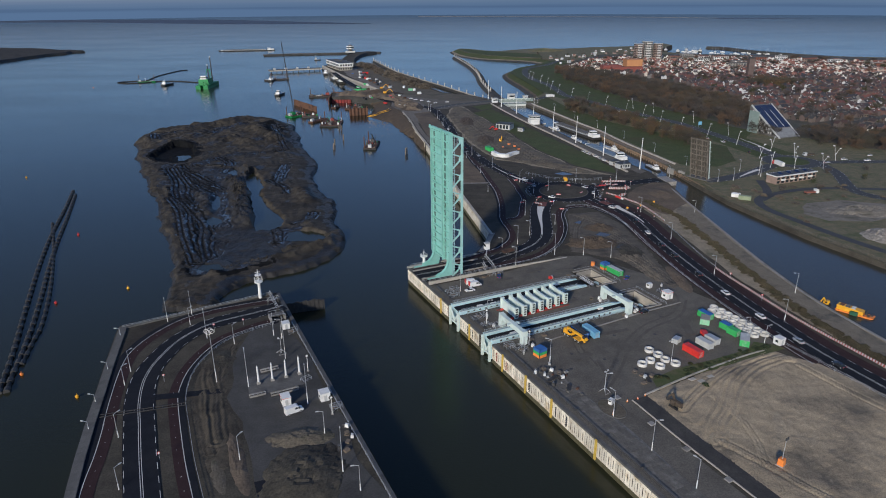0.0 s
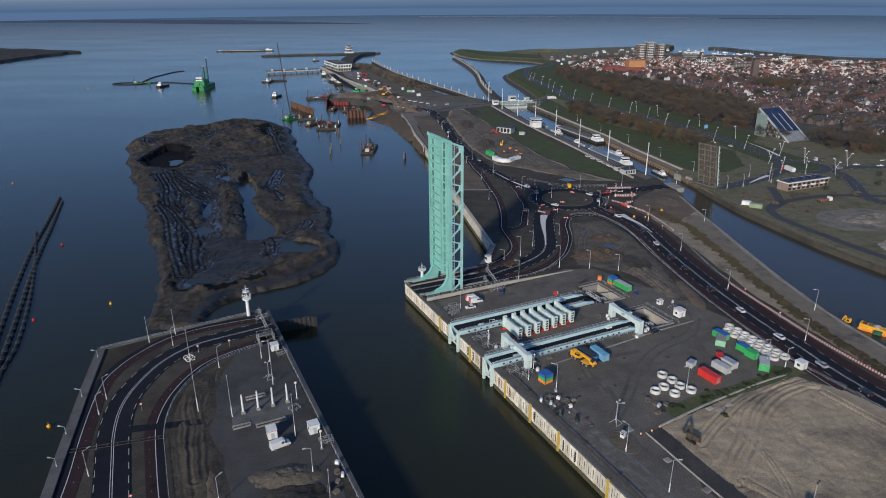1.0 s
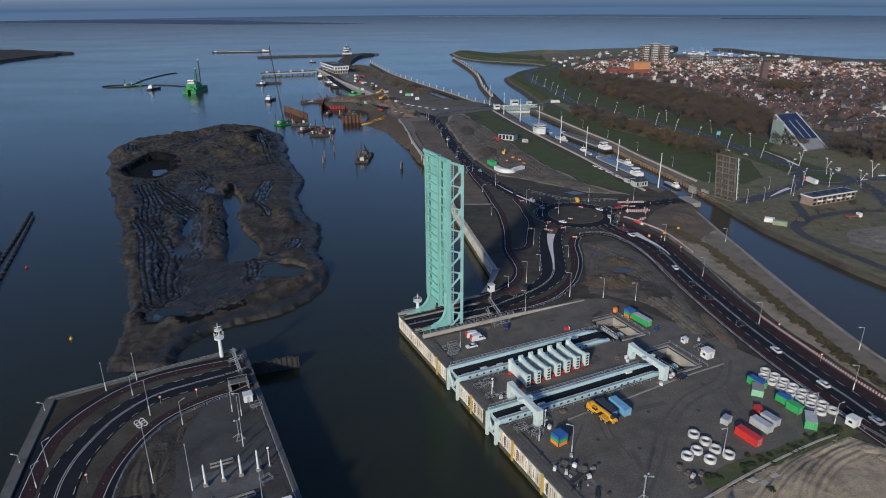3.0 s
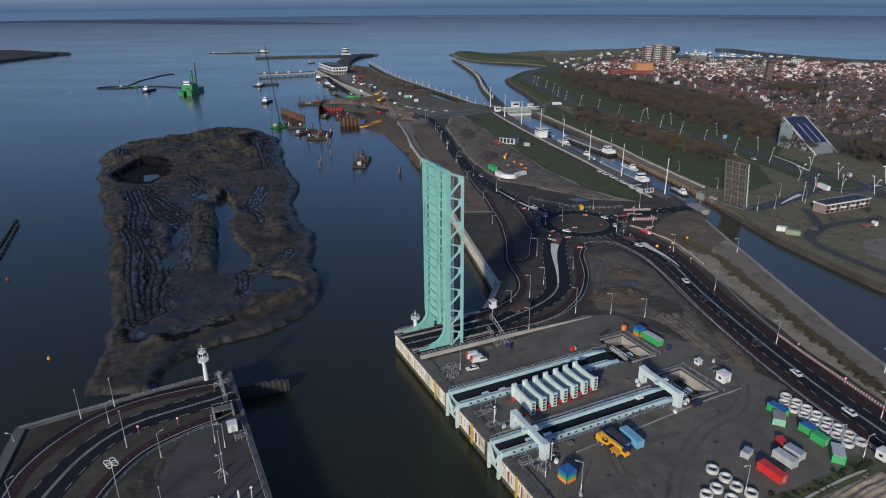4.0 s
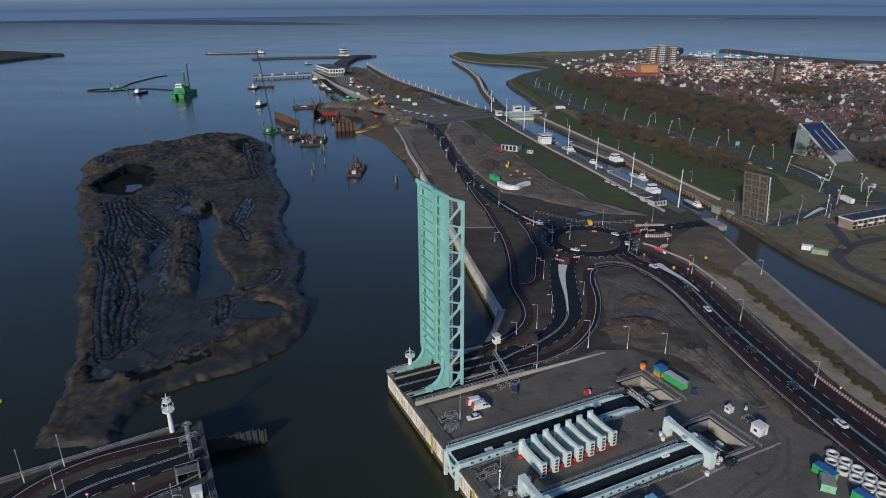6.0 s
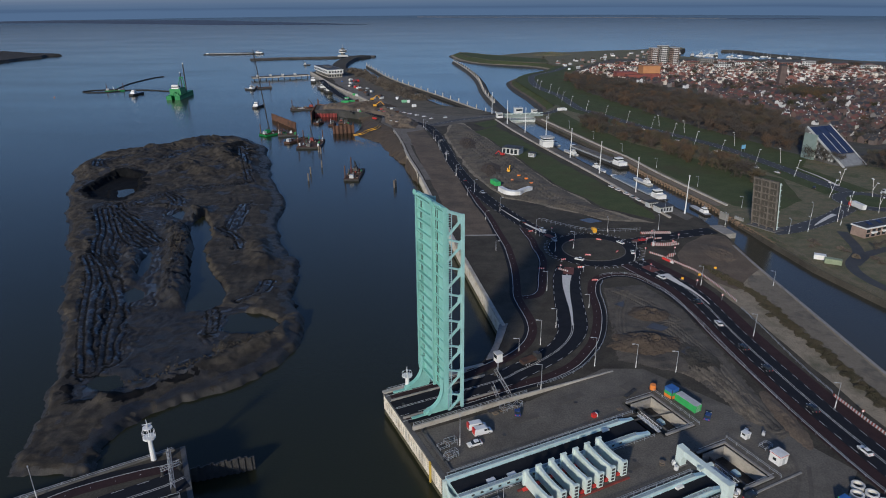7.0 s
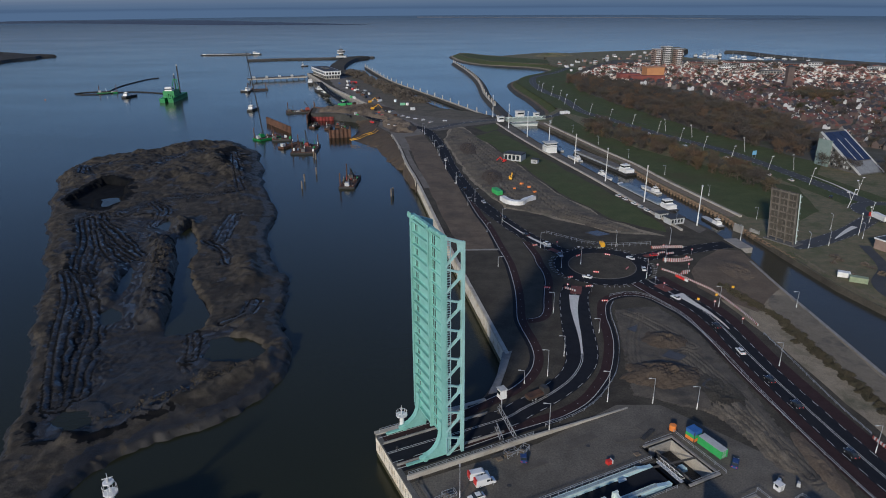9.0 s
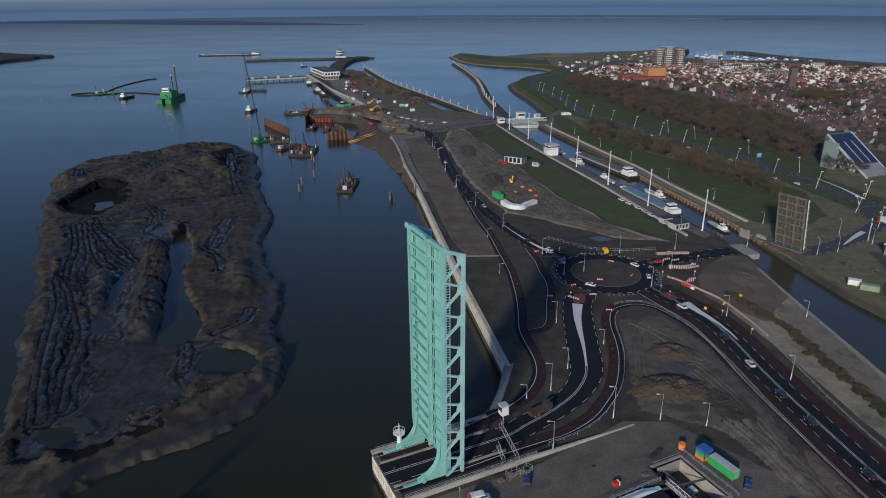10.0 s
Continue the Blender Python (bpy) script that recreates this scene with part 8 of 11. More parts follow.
for y, h in ((-3.0, 33), (5.0, 46)):
    part("spud_pole", tube(B(), 26, -y, -2, h, 1.3, 1.1, 10), DARKSTEEL, ob)
    part("pole_top", tube(B(), 26, -y, h, h + 1.6, 0.9, 0.9, 8), WHITE, ob)
for y in (-9, 9):
    part("frame_leg", bar(B(), (14, y, 6), (20, y * 0.3, 27), 1.0), HULLGREEN, ob)
part("frame_head", bar(B(), (20, -4, 27), (20, 4, 27), 1.4), HULLGREEN, ob)
part("crane_arm", bar(B(), (-4, -9, 14), (-10, -12, 30), 0.8), HULLGREEN, ob)

def float_pipe(points, r, label, collar=True, gap=11.0):
    """A floating discharge pipe with flotation collars."""
    line = spline(points, 3.0)
    ob = thing("floating_pipe", Matrix(), label, "floating pipe", "floating pipes")
    bm = B()
    for a, b in zip(line, line[1:]):
        bar(bm, (a.x, a.y, SEA + 0.25), (b.x, b.y, SEA + 0.25), 2 * r, 2 * r, 8)
    part("pipe", bm, BLACK, ob)
    if collar:
        m = mesh_of("collar", bar(B(), (-1.3, 0, 0), (1.3, 0, 0), 2.9 * r, 2.9 * r, 10), DARKSTEEL)
        pts = spline(points, gap)
        for a, b in zip(pts, pts[1:]):
            d = b - a
            part("collar", m, DARKSTEEL, ob).matrix_basis = pose(a.x, a.y, SEA + 0.25, 0, 0, math.degrees(math.atan2(d.y, d.x)))
    return ob


float_pipe([(-151, 188), (-155.4, 198), (-163.2, 216), (-174, 239), (-187, 267), (-202, 300), (-219.5, 341), (-237.3, 387.5), (-256, 434)], 0.75, "black floating dredge pipe with collars", True, 6.5)
float_pipe([(-149, 189), (-152.8, 198), (-158, 212), (-167, 234), (-179, 261), (-195, 296), (-210.8, 332), (-227.6, 373), (-250, 426)], 0.75, "black floating dredge pipe with collars", True, 6.5)
float_pipe([(-154.5, 207), (-159.6, 222), (-163.4, 234), (-174, 258), (-188, 286), (-208, 323.5), (-232.4, 366)], 0.6, "thin black floating dredge pipe", True, 6.5)
float_pipe([(-372, 1040), (-391, 1050), (-429, 1065), (-455, 1060), (-470, 1044), (-496, 1040), (-511, 1050), (-500, 1064), (-476, 1072), (-479, 1097), (-484, 1144), (-479, 1215), (-469, 1235)], 1.0, "black floating pipeline looping behind the dredger", False)
pontoon(-468, 1056, 20, 26, 9, "small green booster pontoon", HULLGREEN, None, seed=9, spuds=2)
boat(-420, 1019, 75, 26, 9, DARKSTEEL, WHITE, "dark work tug with white wheelhouse", 2.4)
# harbour works craft
pontoon(-163, 734, 50, 24, 12, "green crane barge with a tall lattice boom", HULLGREEN, HULLGREEN, (-9, 76), 16, 3, crane_at=-8.0)
pontoon(-147, 727, 10, 18, 10, "small crowded work barge", DARKSTEEL, None, boxes=14, seed=4)
pontoon(-133, 700, 60, 26, 7, "long rusty open hopper barge", RUST, None, boxes=2, seed=5, spuds=0)
pontoon(-116, 683, 92, 34, 21, "dark work barge with a red crane and gear", DARKSTEEL, DULLRED, (-6, 13), 22, 6, spuds=3)
pontoon(-63, 574, 88, 32, 11, "dark work barge with machines on deck", DARKSTEEL, DARKSTEEL, (-5, 6), 16, 7)
pontoon(-160, 884, 15, 36, 15, "dark pontoon with a red and white workboat alongside", DARKSTEEL, DULLRED, (-5, 8), 18, 8, spuds=3)
boat(-221, 903, 80, 24, 8, DARKSTEEL, WHITE, "black and white survey tug", 2.2)
boat(-276, 1062, 150, 18, 7, DARKSTEEL, WHITE, "small dark tug by the jetty", 2.0)
pontoon(-262, 1075, 20, 30, 10, "dark pontoon by the jetty", DARKSTEEL, None, boxes=6, seed=11)
boat(-200, 1150, 100, 28, 9, DARKSTEEL, WHITE, "white harbour tug moored at the quay", 3.0)
boat(-172, 1066, 112, 30, 10, DARKSTEEL, WHITE, "white harbour tug moored at the quay", 3.0)
boat(-158, 1034, 112, 30, 10, DARKSTEEL, WHITE, "white harbour tug moored at the quay", 3.0)
boat(-262, 1420, 20, 14, 5, DARKSTEEL, GREYBOX, "small dark boat in the harbour", 1.6)
freight_barge(-486, 1690, 188, 140, SEA, DARKSTEEL, "long loaded inland barge passing far off", 12)
# sheet pile walls of the works
def sheet_wall(a, b, h, label, material=RUST, z=SEA - 1):
    a, b = Vector(a), Vector(b)
    n = max(3, int((b - a).length / 1.8))
    ob = thing("sheet_pile_wall", Matrix(), label, "sheet piles", "sheet pile walls")
    way = (b - a).normalized()
    side = Vector((-way.y, way.x))
    outline = []
    for k in range(n + 1):
        p = a + (b - a) * (k / n)
        s = 0.5 if k % 2 else -0.5
        outline += [p + side * s, p + way * 0.6 + side * s]
    pts = [(p.x, p.y) for p in outline] + [((p + side * 0.4).x, (p + side * 0.4).y) for p in reversed(outline)]
    part("piling", prism(B(), pts, z, z + h), material, ob)
    part("waling", bar(B(), (*(a + side * 0.7), z + h - 1.2), (*(b + side * 0.7), z + h - 1.2), 0.5), material, ob)
    return ob


sheet_wall((-183, 814), (-145, 757), 8.0, "tall rusty sheet pile wall in the harbour")
sheet_wall((-144.5, 869), (-140, 812), 8.6, "rusty sheet pile wall of the harbour works")
sheet_wall((-143, 868.5), (-113, 852), 9.6, "rusty sheet pile wall of the harbour works")
sheet_wall((-138.5, 828), (-115, 827), 5.2, "bright red sheet pile wall of the works", surface("red primed piling", (0.28, 0.042, 0.038), (0.17, 0.042, 0.038), 4.0, 0.8, 0.0, 0.3))
for a, b in (((-103, 733), (-84, 737)), ((-84, 737), (-86, 752)), ((-103, 733), (-105, 748))):
    sheet_wall(a, b, 9.0, "brown rusty sheet pile cofferdam")
for p in ((-128, 790), (-112, 780), (-98, 783), (-104, 792)):
    pontoon(*p, 20 + p[0], 12, 6, "small work float full of gear", RUST, None, boxes=5, seed=int(-p[0]), spuds=0)
for x, y in ((-95, 561), (-97, 580), (-92, 600), (-31, 540), (-30, 542.5), (-104, 655), (-101, 648)):
    solid("mooring_pile", tube(B(), 0, 0, 0, 6.5, 0.55, 0.5, 8), BROWNWOOD, "dark timber mooring pile in the water", "mooring pile", "mooring piles", m=pose(x, y, SEA - 1))
for x, y, c in ((-311, 472, YELLOW), (-523, 997, ORANGE), (-145, 272, YELLOW), (-123, 185, YELLOW), (-170, 257, RED), (-206, 345, RED), (-150, 199, ORANGE)):
    ob = thing("buoy", pose(x, y, SEA) @ Matrix.Scale(0.6, 4), "small bright plastic marker buoy afloat", "buoy", "buoys")
    part("float", tube(tube(B(), 0, 0, -0.3, 0.9, 0.9, 1.1, 10), 0, 0, 0.9, 1.6, 1.1, 0.5, 10), c, ob)
    part("top_mark", tube(B(), 0, 0, 1.6, 2.8, 0.15, 0.1, 6), c, ob)
# yellow pipes and machines on the works
for x, y, t in ((-72, 832, 20), (-82, 900, 30)):
    ob = thing("long_excavator", pose(x, y, 0.6 if y > 850 else 3.5, 0, 0, t) @ Matrix.Scale(0.62, 4), "yellow long-reach excavator on the works", "excavator", "long excavators")
    part("house", box(B(), -3, -2, 0.5, 3, 2, 4, 0.3), YELLOW, ob)
    part("track", box(box(B(), -3.5, -2.6, -0.8, 3.5, -1.4, 0.6), -3.5, 1.4, -0.8, 3.5, 2.6, 0.6), BLACK, ob)
    part("boom", bar(B(), (2, 0, 3), (11, 0, 8.5), 1.1), YELLOW, ob)
    part("stick", bar(B(), (11, 0, 8.5), (17, 0, 2), 0.9), YELLOW, ob)
rnd = random.Random(21)
for k in range(15):
    t = rnd.random()
    x, y = -60 - 95 * t + rnd.uniform(-16, 22), 760 + 330 * t + rnd.uniform(-10, 10)
    mt, lab = rnd.choice(((RED, "red"), (WHITE, "white"), (GREEN, "green"), (BLUE, "blue"), (GREYBOX, "grey"), (RUST, "rusty"), (GREYBOX, "grey")))
    container(pose(x, y, 0.1, 0, 0, rnd.uniform(0, 180)), rnd.choice((2.4, 3, 6, 6)), 2.4, rnd.choice((1.5, 2.5)), mt, lab + " site container on the harbour works", None, "harbour containers", False)
for x, y, t, ln, mt, lab in ((-124, 1085, 20, 9, RED, "red"), (-134, 1100, 60, 6, WHITE, "white"), (-116, 1015, 70, 6, RED, "red"), (-112, 879, 5, 9, GREEN, "green"), (-104, 883, 15, 6, GREEN, "green"), (-52, 907, 80, 5, WHITE, "white"), (-42, 880, 10, 6, LIGHTGREEN, "pale green"), (-36.5, 880, 80, 4, WHITE, "white"), (-29, 847, 30, 4.5, WHITE, "white")):
    container(pose(x, y, 0.3, 0, 0, t), ln, 2.6, 2.8, mt, lab + " site container on the harbour works", None, "harbour containers", False)
# ferry building, jetty, control tower
ob = thing("harbour_building", pose(-180, 1180, 0, 0, 0, -65.7) @ Matrix.Diagonal((0.84, 0.84, 0.95, 1)), "long white two-storey harbour building with glass bands", "building")
part("ground_floor", box(B(), -48, -13, 0, 48, 13, 6.0), CONCRETE, ob)
part("upper_floor", box(B(), -50, -15, 6.0, 50, 15, 12.0), WHITE, ob)
part("roof", box(B(), -50.5, -15.5, 12.0, 50.5, 15.5, 12.6), WHITE, ob)
part("roof_surface", box(B(), -49.6, -14.6, 12.6, 49.6, 14.6, 12.75), DARKSTEEL, ob)
part("roof_plant", box(B(), -20, -4, 12.75, 12, 4, 14.2), DARKCON, ob)
for k in range(14):
    part("window", box(B(), -47 + 7 * k, -15.15, 7.4, -42.5 + 7 * k, -14.9, 10.6), GLASS, ob)
    part("window", box(B(), -47 + 7 * k, -13.15, 1.2, -42.5 + 7 * k, -12.9, 4.8), GLASS, ob)
for k in range(5):
    part("window", box(B(), 49.9, -12.5 + 5.4 * k, 7.4, 50.15, -9 + 5.4 * k, 10.6), GLASS, ob)
    part("window", box(B(), 47.9, -11.5 + 5.0 * k, 1.2, 48.15, -8.4 + 5.0 * k, 4.8), GLASS, ob)
ob = thing("control_tower", pose(-210, 1556, -2.6) @ Matrix.Diagonal((0.95, 0.95, 0.74, 1)), "white traffic control tower with wide top floors", "tower")
part("shaft", tube(B(), 0, 0, 0, 10.5, 5.0, 4.6, 10), DARKCON, ob)
part("base_house", box(B(), -11, -5, 0, 12, 6, 4.5), GREYBOX, ob)
part("lower_deck", tube(B(), 0, 0, 10.5, 13.5, 9, 9.5, 12), WHITE, ob)
part("glazing", tube(B(), 0, 0, 13.5, 17.5, 8, 9, 12), GLASS, ob)
part("roof", tube(B(), 0, 0, 17.5, 19, 9.5, 9, 12), WHITE, ob)
part("upper_cabin", tube(B(), 0, 0, 19, 23, 4.5, 4.0, 10), DARKCON, ob)
part("mast", tube(B(), 0, 0, 23, 34, 0.4, 0.2, 6), STEEL, ob)
ob = thing("jetty", pose(-262, 1196, 0, 0, 0, 22), "concrete jetty on piles with sheds", "jetty")
part("deck", box(B(), -46, -10, -4.0, 46, 10, -2.6), DARKCON, ob)
part("edge_beam", box(B(), -46, -10.5, -4.2, 46, -10.0, -2.5), CONCRETE, ob, "pale concrete edge beam")
for k in range(10):
    part("pile", tube(B(), -43 + 9.5 * k, -9, -9, -3.9, 0.7, 0.7, 8), DARKSTEEL, ob)
for k in range(4):
    part("deck_gear", box(B(), -38 + 20 * k, -3, -2.4, -34 + 20 * k, 3, 0.2, 0.2), GREYBOX, ob)

# ---- the sea locks and their road bridge ----
LOCKSTEEL = surface("weathered grey green steel", (0.24, 0.29, 0.27), (0.31, 0.36, 0.34), 2.0, 0.6, 0.0, 0.15, stain=(0.18, 0.21, 0.19), stain_size=4)
ob = thing("lock_bridge", pose(86, 786, 0, 0, 0, 10), "pale steel lock bridge with lattice railings", "bridge")
part("deck", box(B(), -20, -5, -1.0, 22, 5, 0.35), GREYCON, ob)
for y in (-5, 5):
    part("girder", box(B(), -20, y - 0.4, -1.2, 22, y + 0.4, 1.8), LOCKSTEEL, ob)
for k in range(8):
    part("strut", bar(B(), (-18 + 5 * k, -5, 1.8), (-15.5 + 5 * k, -5, 3.4), 0.3), PALEGREEN, ob)
part("top_rail", bar(B(), (-20, -5, 3.4), (22, -5, 3.4), 0.4), PALEGREEN, ob)
for x, y, w, d, h in ((62, 775, 6, 5, 4.5), (84, 800, 8, 6, 6), (101, 800, 5, 5, 4)):
    ob = thing("lock_office", pose(x, y, 0.1, 0, 0, 15), "small white lock keeper's building", "building", "lock offices")
    part("wall", box(B(), -w / 2, -d / 2, 0, w / 2, d / 2, h), WHITE, ob)
    part("roof", box(B(), -w / 2 - 0.4, -d / 2 - 0.4, h, w / 2 + 0.4, d / 2 + 0.4, h + 0.4), GREYBOX, ob)
    part("window_band", box(B(), -w / 2 + 0.5, -d / 2 - 0.08, h * 0.5, w / 2 - 0.5, -d / 2 + 0.05, h * 0.8), GLASS, ob)
ob = thing("lock_gate", pose(84, 762, -2.4, 0, 0, 8), "pale green lock gate with white railings", "lock gate", "lock gates")
part("gate", box(B(), -13, -2, -1, 14, 2, 3.0), LOCKSTEEL, ob)
for y in (-2, 2):
    part("railing", box(B(), -13, y - 0.1, 3.9, 14, y + 0.1, 4.1), WHITE, ob)
for z in (0.4, 1.6):
    part("rib", box(B(), -13, -2.3, z, 14, -2.0, z + 0.5), WHITE, ob)

ob = thing("lock_control", pose(89.5, 636, 0.1, 0, 0, 14), "white lock control building with a glazed upper cabin", "building")
part("wall", box(B(), -4.5, -4.0, 0, 4.5, 4.0, 5.0), WHITE, ob)
part("ledge", box(B(), -5.0, -4.5, 5.0, 5.0, 4.5, 5.4), GREYBOX, ob)
cab = part("upper_cabin", box(B(), -4.0, -3.4, 5.4, 4.6, 3.4, 8.0), WHITE, ob)
part("window_band", box(B(), -4.1, -3.5, 6.2, 4.7, 3.5, 7.2), GLASS, cab)
part("roof", box(B(), -4.8, -4.2, 8.0, 5.4, 4.2, 8.4), GREYBOX, ob)
# ---- canal lock basin: ships, walls, masts ----
CANAL = -2.4
SLATE = surface("slate blue hatch paint", (0.13, 0.18, 0.24), (0.16, 0.21, 0.27), 3.0, 0.5, 0.0, 0.12)
freight_barge(124, 607, 109, 82, CANAL, DARKCON, "long grey inland barge in the lock basin", 9.5)
freight_barge(130, 515, 106, 64, CANAL, SLATE, "long inland barge with blue hatch covers", 9.0)
for x, y, t, ln, lab in ((97, 660, 110, 30, "white motor yacht in the lock basin"), (107, 622, 108, 22, "white motor yacht in the lock basin"), (118, 567, 288, 20, "white cabin cruiser in the lock basin"), (140, 533, 108, 22, "white cabin cruiser in the lock basin"), (155, 468, 100, 22, "dark sailing yacht with a tall mast")):
    boat(x, y, t, ln * 0.8, 4.6, DARKSTEEL if "dark" in lab else WHITE, WHITE, lab, 1.6, GREYBOX, CANAL, "boat", 1).matrix_basis = pose(x, y, CANAL, 0, 0, t) @ Matrix.Diagonal((1.15, 1.0, 0.62, 1))
for name, pts in (("lock_wall_west", [(131, 448), (121, 492), (107, 552), (86, 632), (69, 704), (57, 763)]), ("lock_wall_east", [(172, 470), (155, 545), (146, 596), (134, 638), (104, 761)])):
    line = spline(pts, 12.0)
    ob = thing(name, Matrix(), "long pale concrete wall walk beside the lock basin", "wall", kind="structure")
    part("walk", prism(B(), [(p.x, p.y) for p in beside(line, -0.6)] + [(p.x, p.y) for p in reversed(beside(line, 0.6))], 0.0, 1.0), CONCRETE, ob)
sheet("basin_path", [(139, 444), (121, 500), (98, 590), (77, 672), (62, 742), (68.5, 760), (84.5, 675), (103.5, 600), (126.5, 508), (145, 450)], 0.07, OLD_ASPHALT, "worn grey walk beside the lock basin", "path")
sheet("basin_east", [(165.5, 470), (148.6, 547), (139.6, 597), (118.6, 684), (97, 768), (105, 768), (127, 684), (146, 599), (156, 552), (171, 472)], 0.07, BROWNWOOD, "brown earth edge of the lock basin", "ground")
first_mast = None
for x, y in ((113.6, 547.5), (102, 596), (91, 650), (79, 696), (66.6, 739), (56, 799), (126, 500), (142, 456)):
    if first_mast:
        copy_thing(first_mast, pose(x, y, 0.1))
        continue
    first_mast = thing("light_mast", pose(x, y, 0.1), "tall white light mast beside the lock basin", "light mast", "light masts")
    part("base", tube(B(), 0, 0, 0, 6.0, 0.42, 0.34, 10), WHITE, first_mast)
    part("pole", tube(B(), 0, 0, 6.0, 22.0, 0.3, 0.2, 10), WHITE, first_mast)
    part("lamp_head", tube(B(), 0, 0, 22.0, 22.7, 0.5, 0.42, 10), GREYBOX, first_mast)
for k, p in enumerate(spline([(108, 765), (131, 668), (149, 590), (163, 530), (176, 466)], 52.0)):
    lamp_post(p.x + 3, p.y, 7.0, 190)
for x, y, t, w, d, h in ((131, 461, 20, 9, 6, 3.4), (127, 470, 20, 6, 4, 3.0), (59, 612, -28, 14, 10, 5.0), (73, 600, -28, 5, 4, 3.0)):
    ob = thing("lock_office", pose(x, y, 0.1, 0, 0, t), "small pale flat-roofed service building", "building", "service buildings")
    part("wall", box(B(), -w / 2, -d / 2, 0, w / 2, d / 2, h), GREYBOX, ob)
    part("roof", box(B(), -w / 2 - 0.5, -d / 2 - 0.5, h, w / 2 + 0.5, d / 2 + 0.5, h + 0.4), DARKSTEEL, ob)
    for k in range(4):
        part("window", box(B(), -w / 2 + 0.6 + k * (w - 1.0) / 4, -d / 2 - 0.06, 0.8, -w / 2 + 0.2 + (k + 0.8) * (w - 1.0) / 4, -d / 2 + 0.05, h - 0.7), GLASS, ob)
# white curved tent wall and green box on the works ground
line = spline([(40, 505.5), (44, 497), (50, 494.5), (53.5, 499), (59.5, 505)], 0.8)
solid("white_screen", prism(B(), [(p.x, p.y) for p in beside(line, -1.6)] + [(p.x, p.y) for p in reversed(beside(line, 1.6))], 0.05, 3.0), WHITE, "curved white temporary wall on the works ground", "screen")
container(pose(38, 519, 0.1, 0, 0, 110), 9, 3.5, 3.2, GREEN, "green site container on the works ground", None, "containers", False)
for x, y in ((56, 540), (60, 532), (50, 528), (62, 520)):
    container(pose(x, y, 0.1, 0, 0, x * 9), 2.0, 1.6, 1.4, ORANGE, "orange tool box on the works ground", None, "tool boxes", False)

# the old canal bridge, also raised
ob = thing("canal_bridge_leaf", pose(175.2, 430.5, 0, 0, 0, 32) @ pose(0, 0, 0, 0, -9, 0), "raised weathered brown canal bridge leaf", "bridge")
part("deck_plate", box(B(), 0.0, -6.8, 1.5, 0.7, 6.8, 28), surface("dark bridge underside", (0.055, 0.05, 0.042), (0.085, 0.077, 0.066), 2.0, 0.85, 0.0, 0.25), ob, "dark underside panels")
for k in range(8):
    for y in (-4.4, 0.0, 4.4):
        part("stiffener", box(B(), -0.25, y - 0.1, 2.5 + 3.6 * k - 0.5, 0.0, y + 0.1, 5.0 + 3.6 * k - 0.5 if k < 7 else 27.9), OLDLEAF, ob)
for y in (-6.6, -2.2, 2.2, 6.6):
    part("girder", box(B(), -0.8, y - 0.28, 0.6, 0.0, y + 0.28, 28.2), OLDLEAF, ob)
for k in range(8):
    part("cross_beam", box(B(), -0.6, -6.6, 2.0 + 3.6 * k, 0.0, 6.6, 2.55 + 3.6 * k), OLDLEAF, ob)
for y in (-7.4, 7.4):
    side = part("side_rail", box(B(), 0.5, y - 0.16, 1.0, 0.9, y + 0.16, 27.5), PALEGREEN, ob)
    for k in range(9):
        part("rail_post", box(B(), 0.8, y - 0.1, 2.0 + 3.0 * k, 2.0, y + 0.1, 2.25 + 3.0 * k), PALEGREEN, side)
solid("pivot_pier", box(B(), -2.5, -8.5, -5, 6, 8.5, 0.5, 0.2), DARKCON, "dark concrete pivot pier of the canal bridge", "pier", m=pose(175.2, 430.5, 0, 0, 0, 32))
ob = thing("canal_pier", pose(152, 428, -6, 0, 0, 10), "stone pier of the canal bridge", "pier")
part("pier", box(B(), -3, -7, 0, 4, 7, 6.3), GREYCON, ob)
for x, y, t in ((163, 452, 115), (168, 444, 115)):
    ob = thing("fender_gate", pose(x, y, -4, 0, 0, t), "pale green upright fender frame in the canal", "fender", "fenders")
    part("frame", box(B(), -3, -0.35, 0, 3, 0.35, 5.6), GREYCON, ob)
    for k in range(4):
        part("slat", box(B(), -2.7 + 1.7 * k, -0.55, 0.2, -2.3 + 1.7 * k, -0.35, 5.7), PALEGREEN, ob)
BROWNPILE = surface("tan rusty piling", (0.17, 0.115, 0.075), (0.25, 0.18, 0.12), 1.5, 0.85, 0.0, 0.3, stain=(0.07, 0.05, 0.04), stain_size=3)
for a, b in (((171, 408), (166.6, 440)), ((166.6, 440), (163.6, 470)), ((163.6, 470), (146.6, 546)), ((146.6, 546), (137.6, 596))):
    sheet_wall(a, b, 4.5, "brown stained sheet pile edge of the canal", BROWNPILE, -4.2)
rail_line("fence", [(172.5, 416), (175, 390), (183, 350), (191, 320), (207.5, 278), (232, 228)], "timber post fence along the canal", height=1.3, gap=2.6, material=BROWNWOOD)
part_line = spline([(170, 415), (174.4, 376), (182, 348), (190.4, 318), (206.4, 278), (240, 205)], 6.0)
solid("canal_edge", prism(B(), [(p.x, p.y) for p in beside(part_line, 0.0)] + [(p.x, p.y) for p in reversed(beside(part_line, -0.5))], -3.0, 0.05), DARKTIMBER, "dark timber edge wall of the canal", "wall", kind="structure")
line = spline([(214, 424), (206, 396), (192, 378), (190, 360), (197, 338), (208, 308), (228, 268), (250, 220)], 3.0)
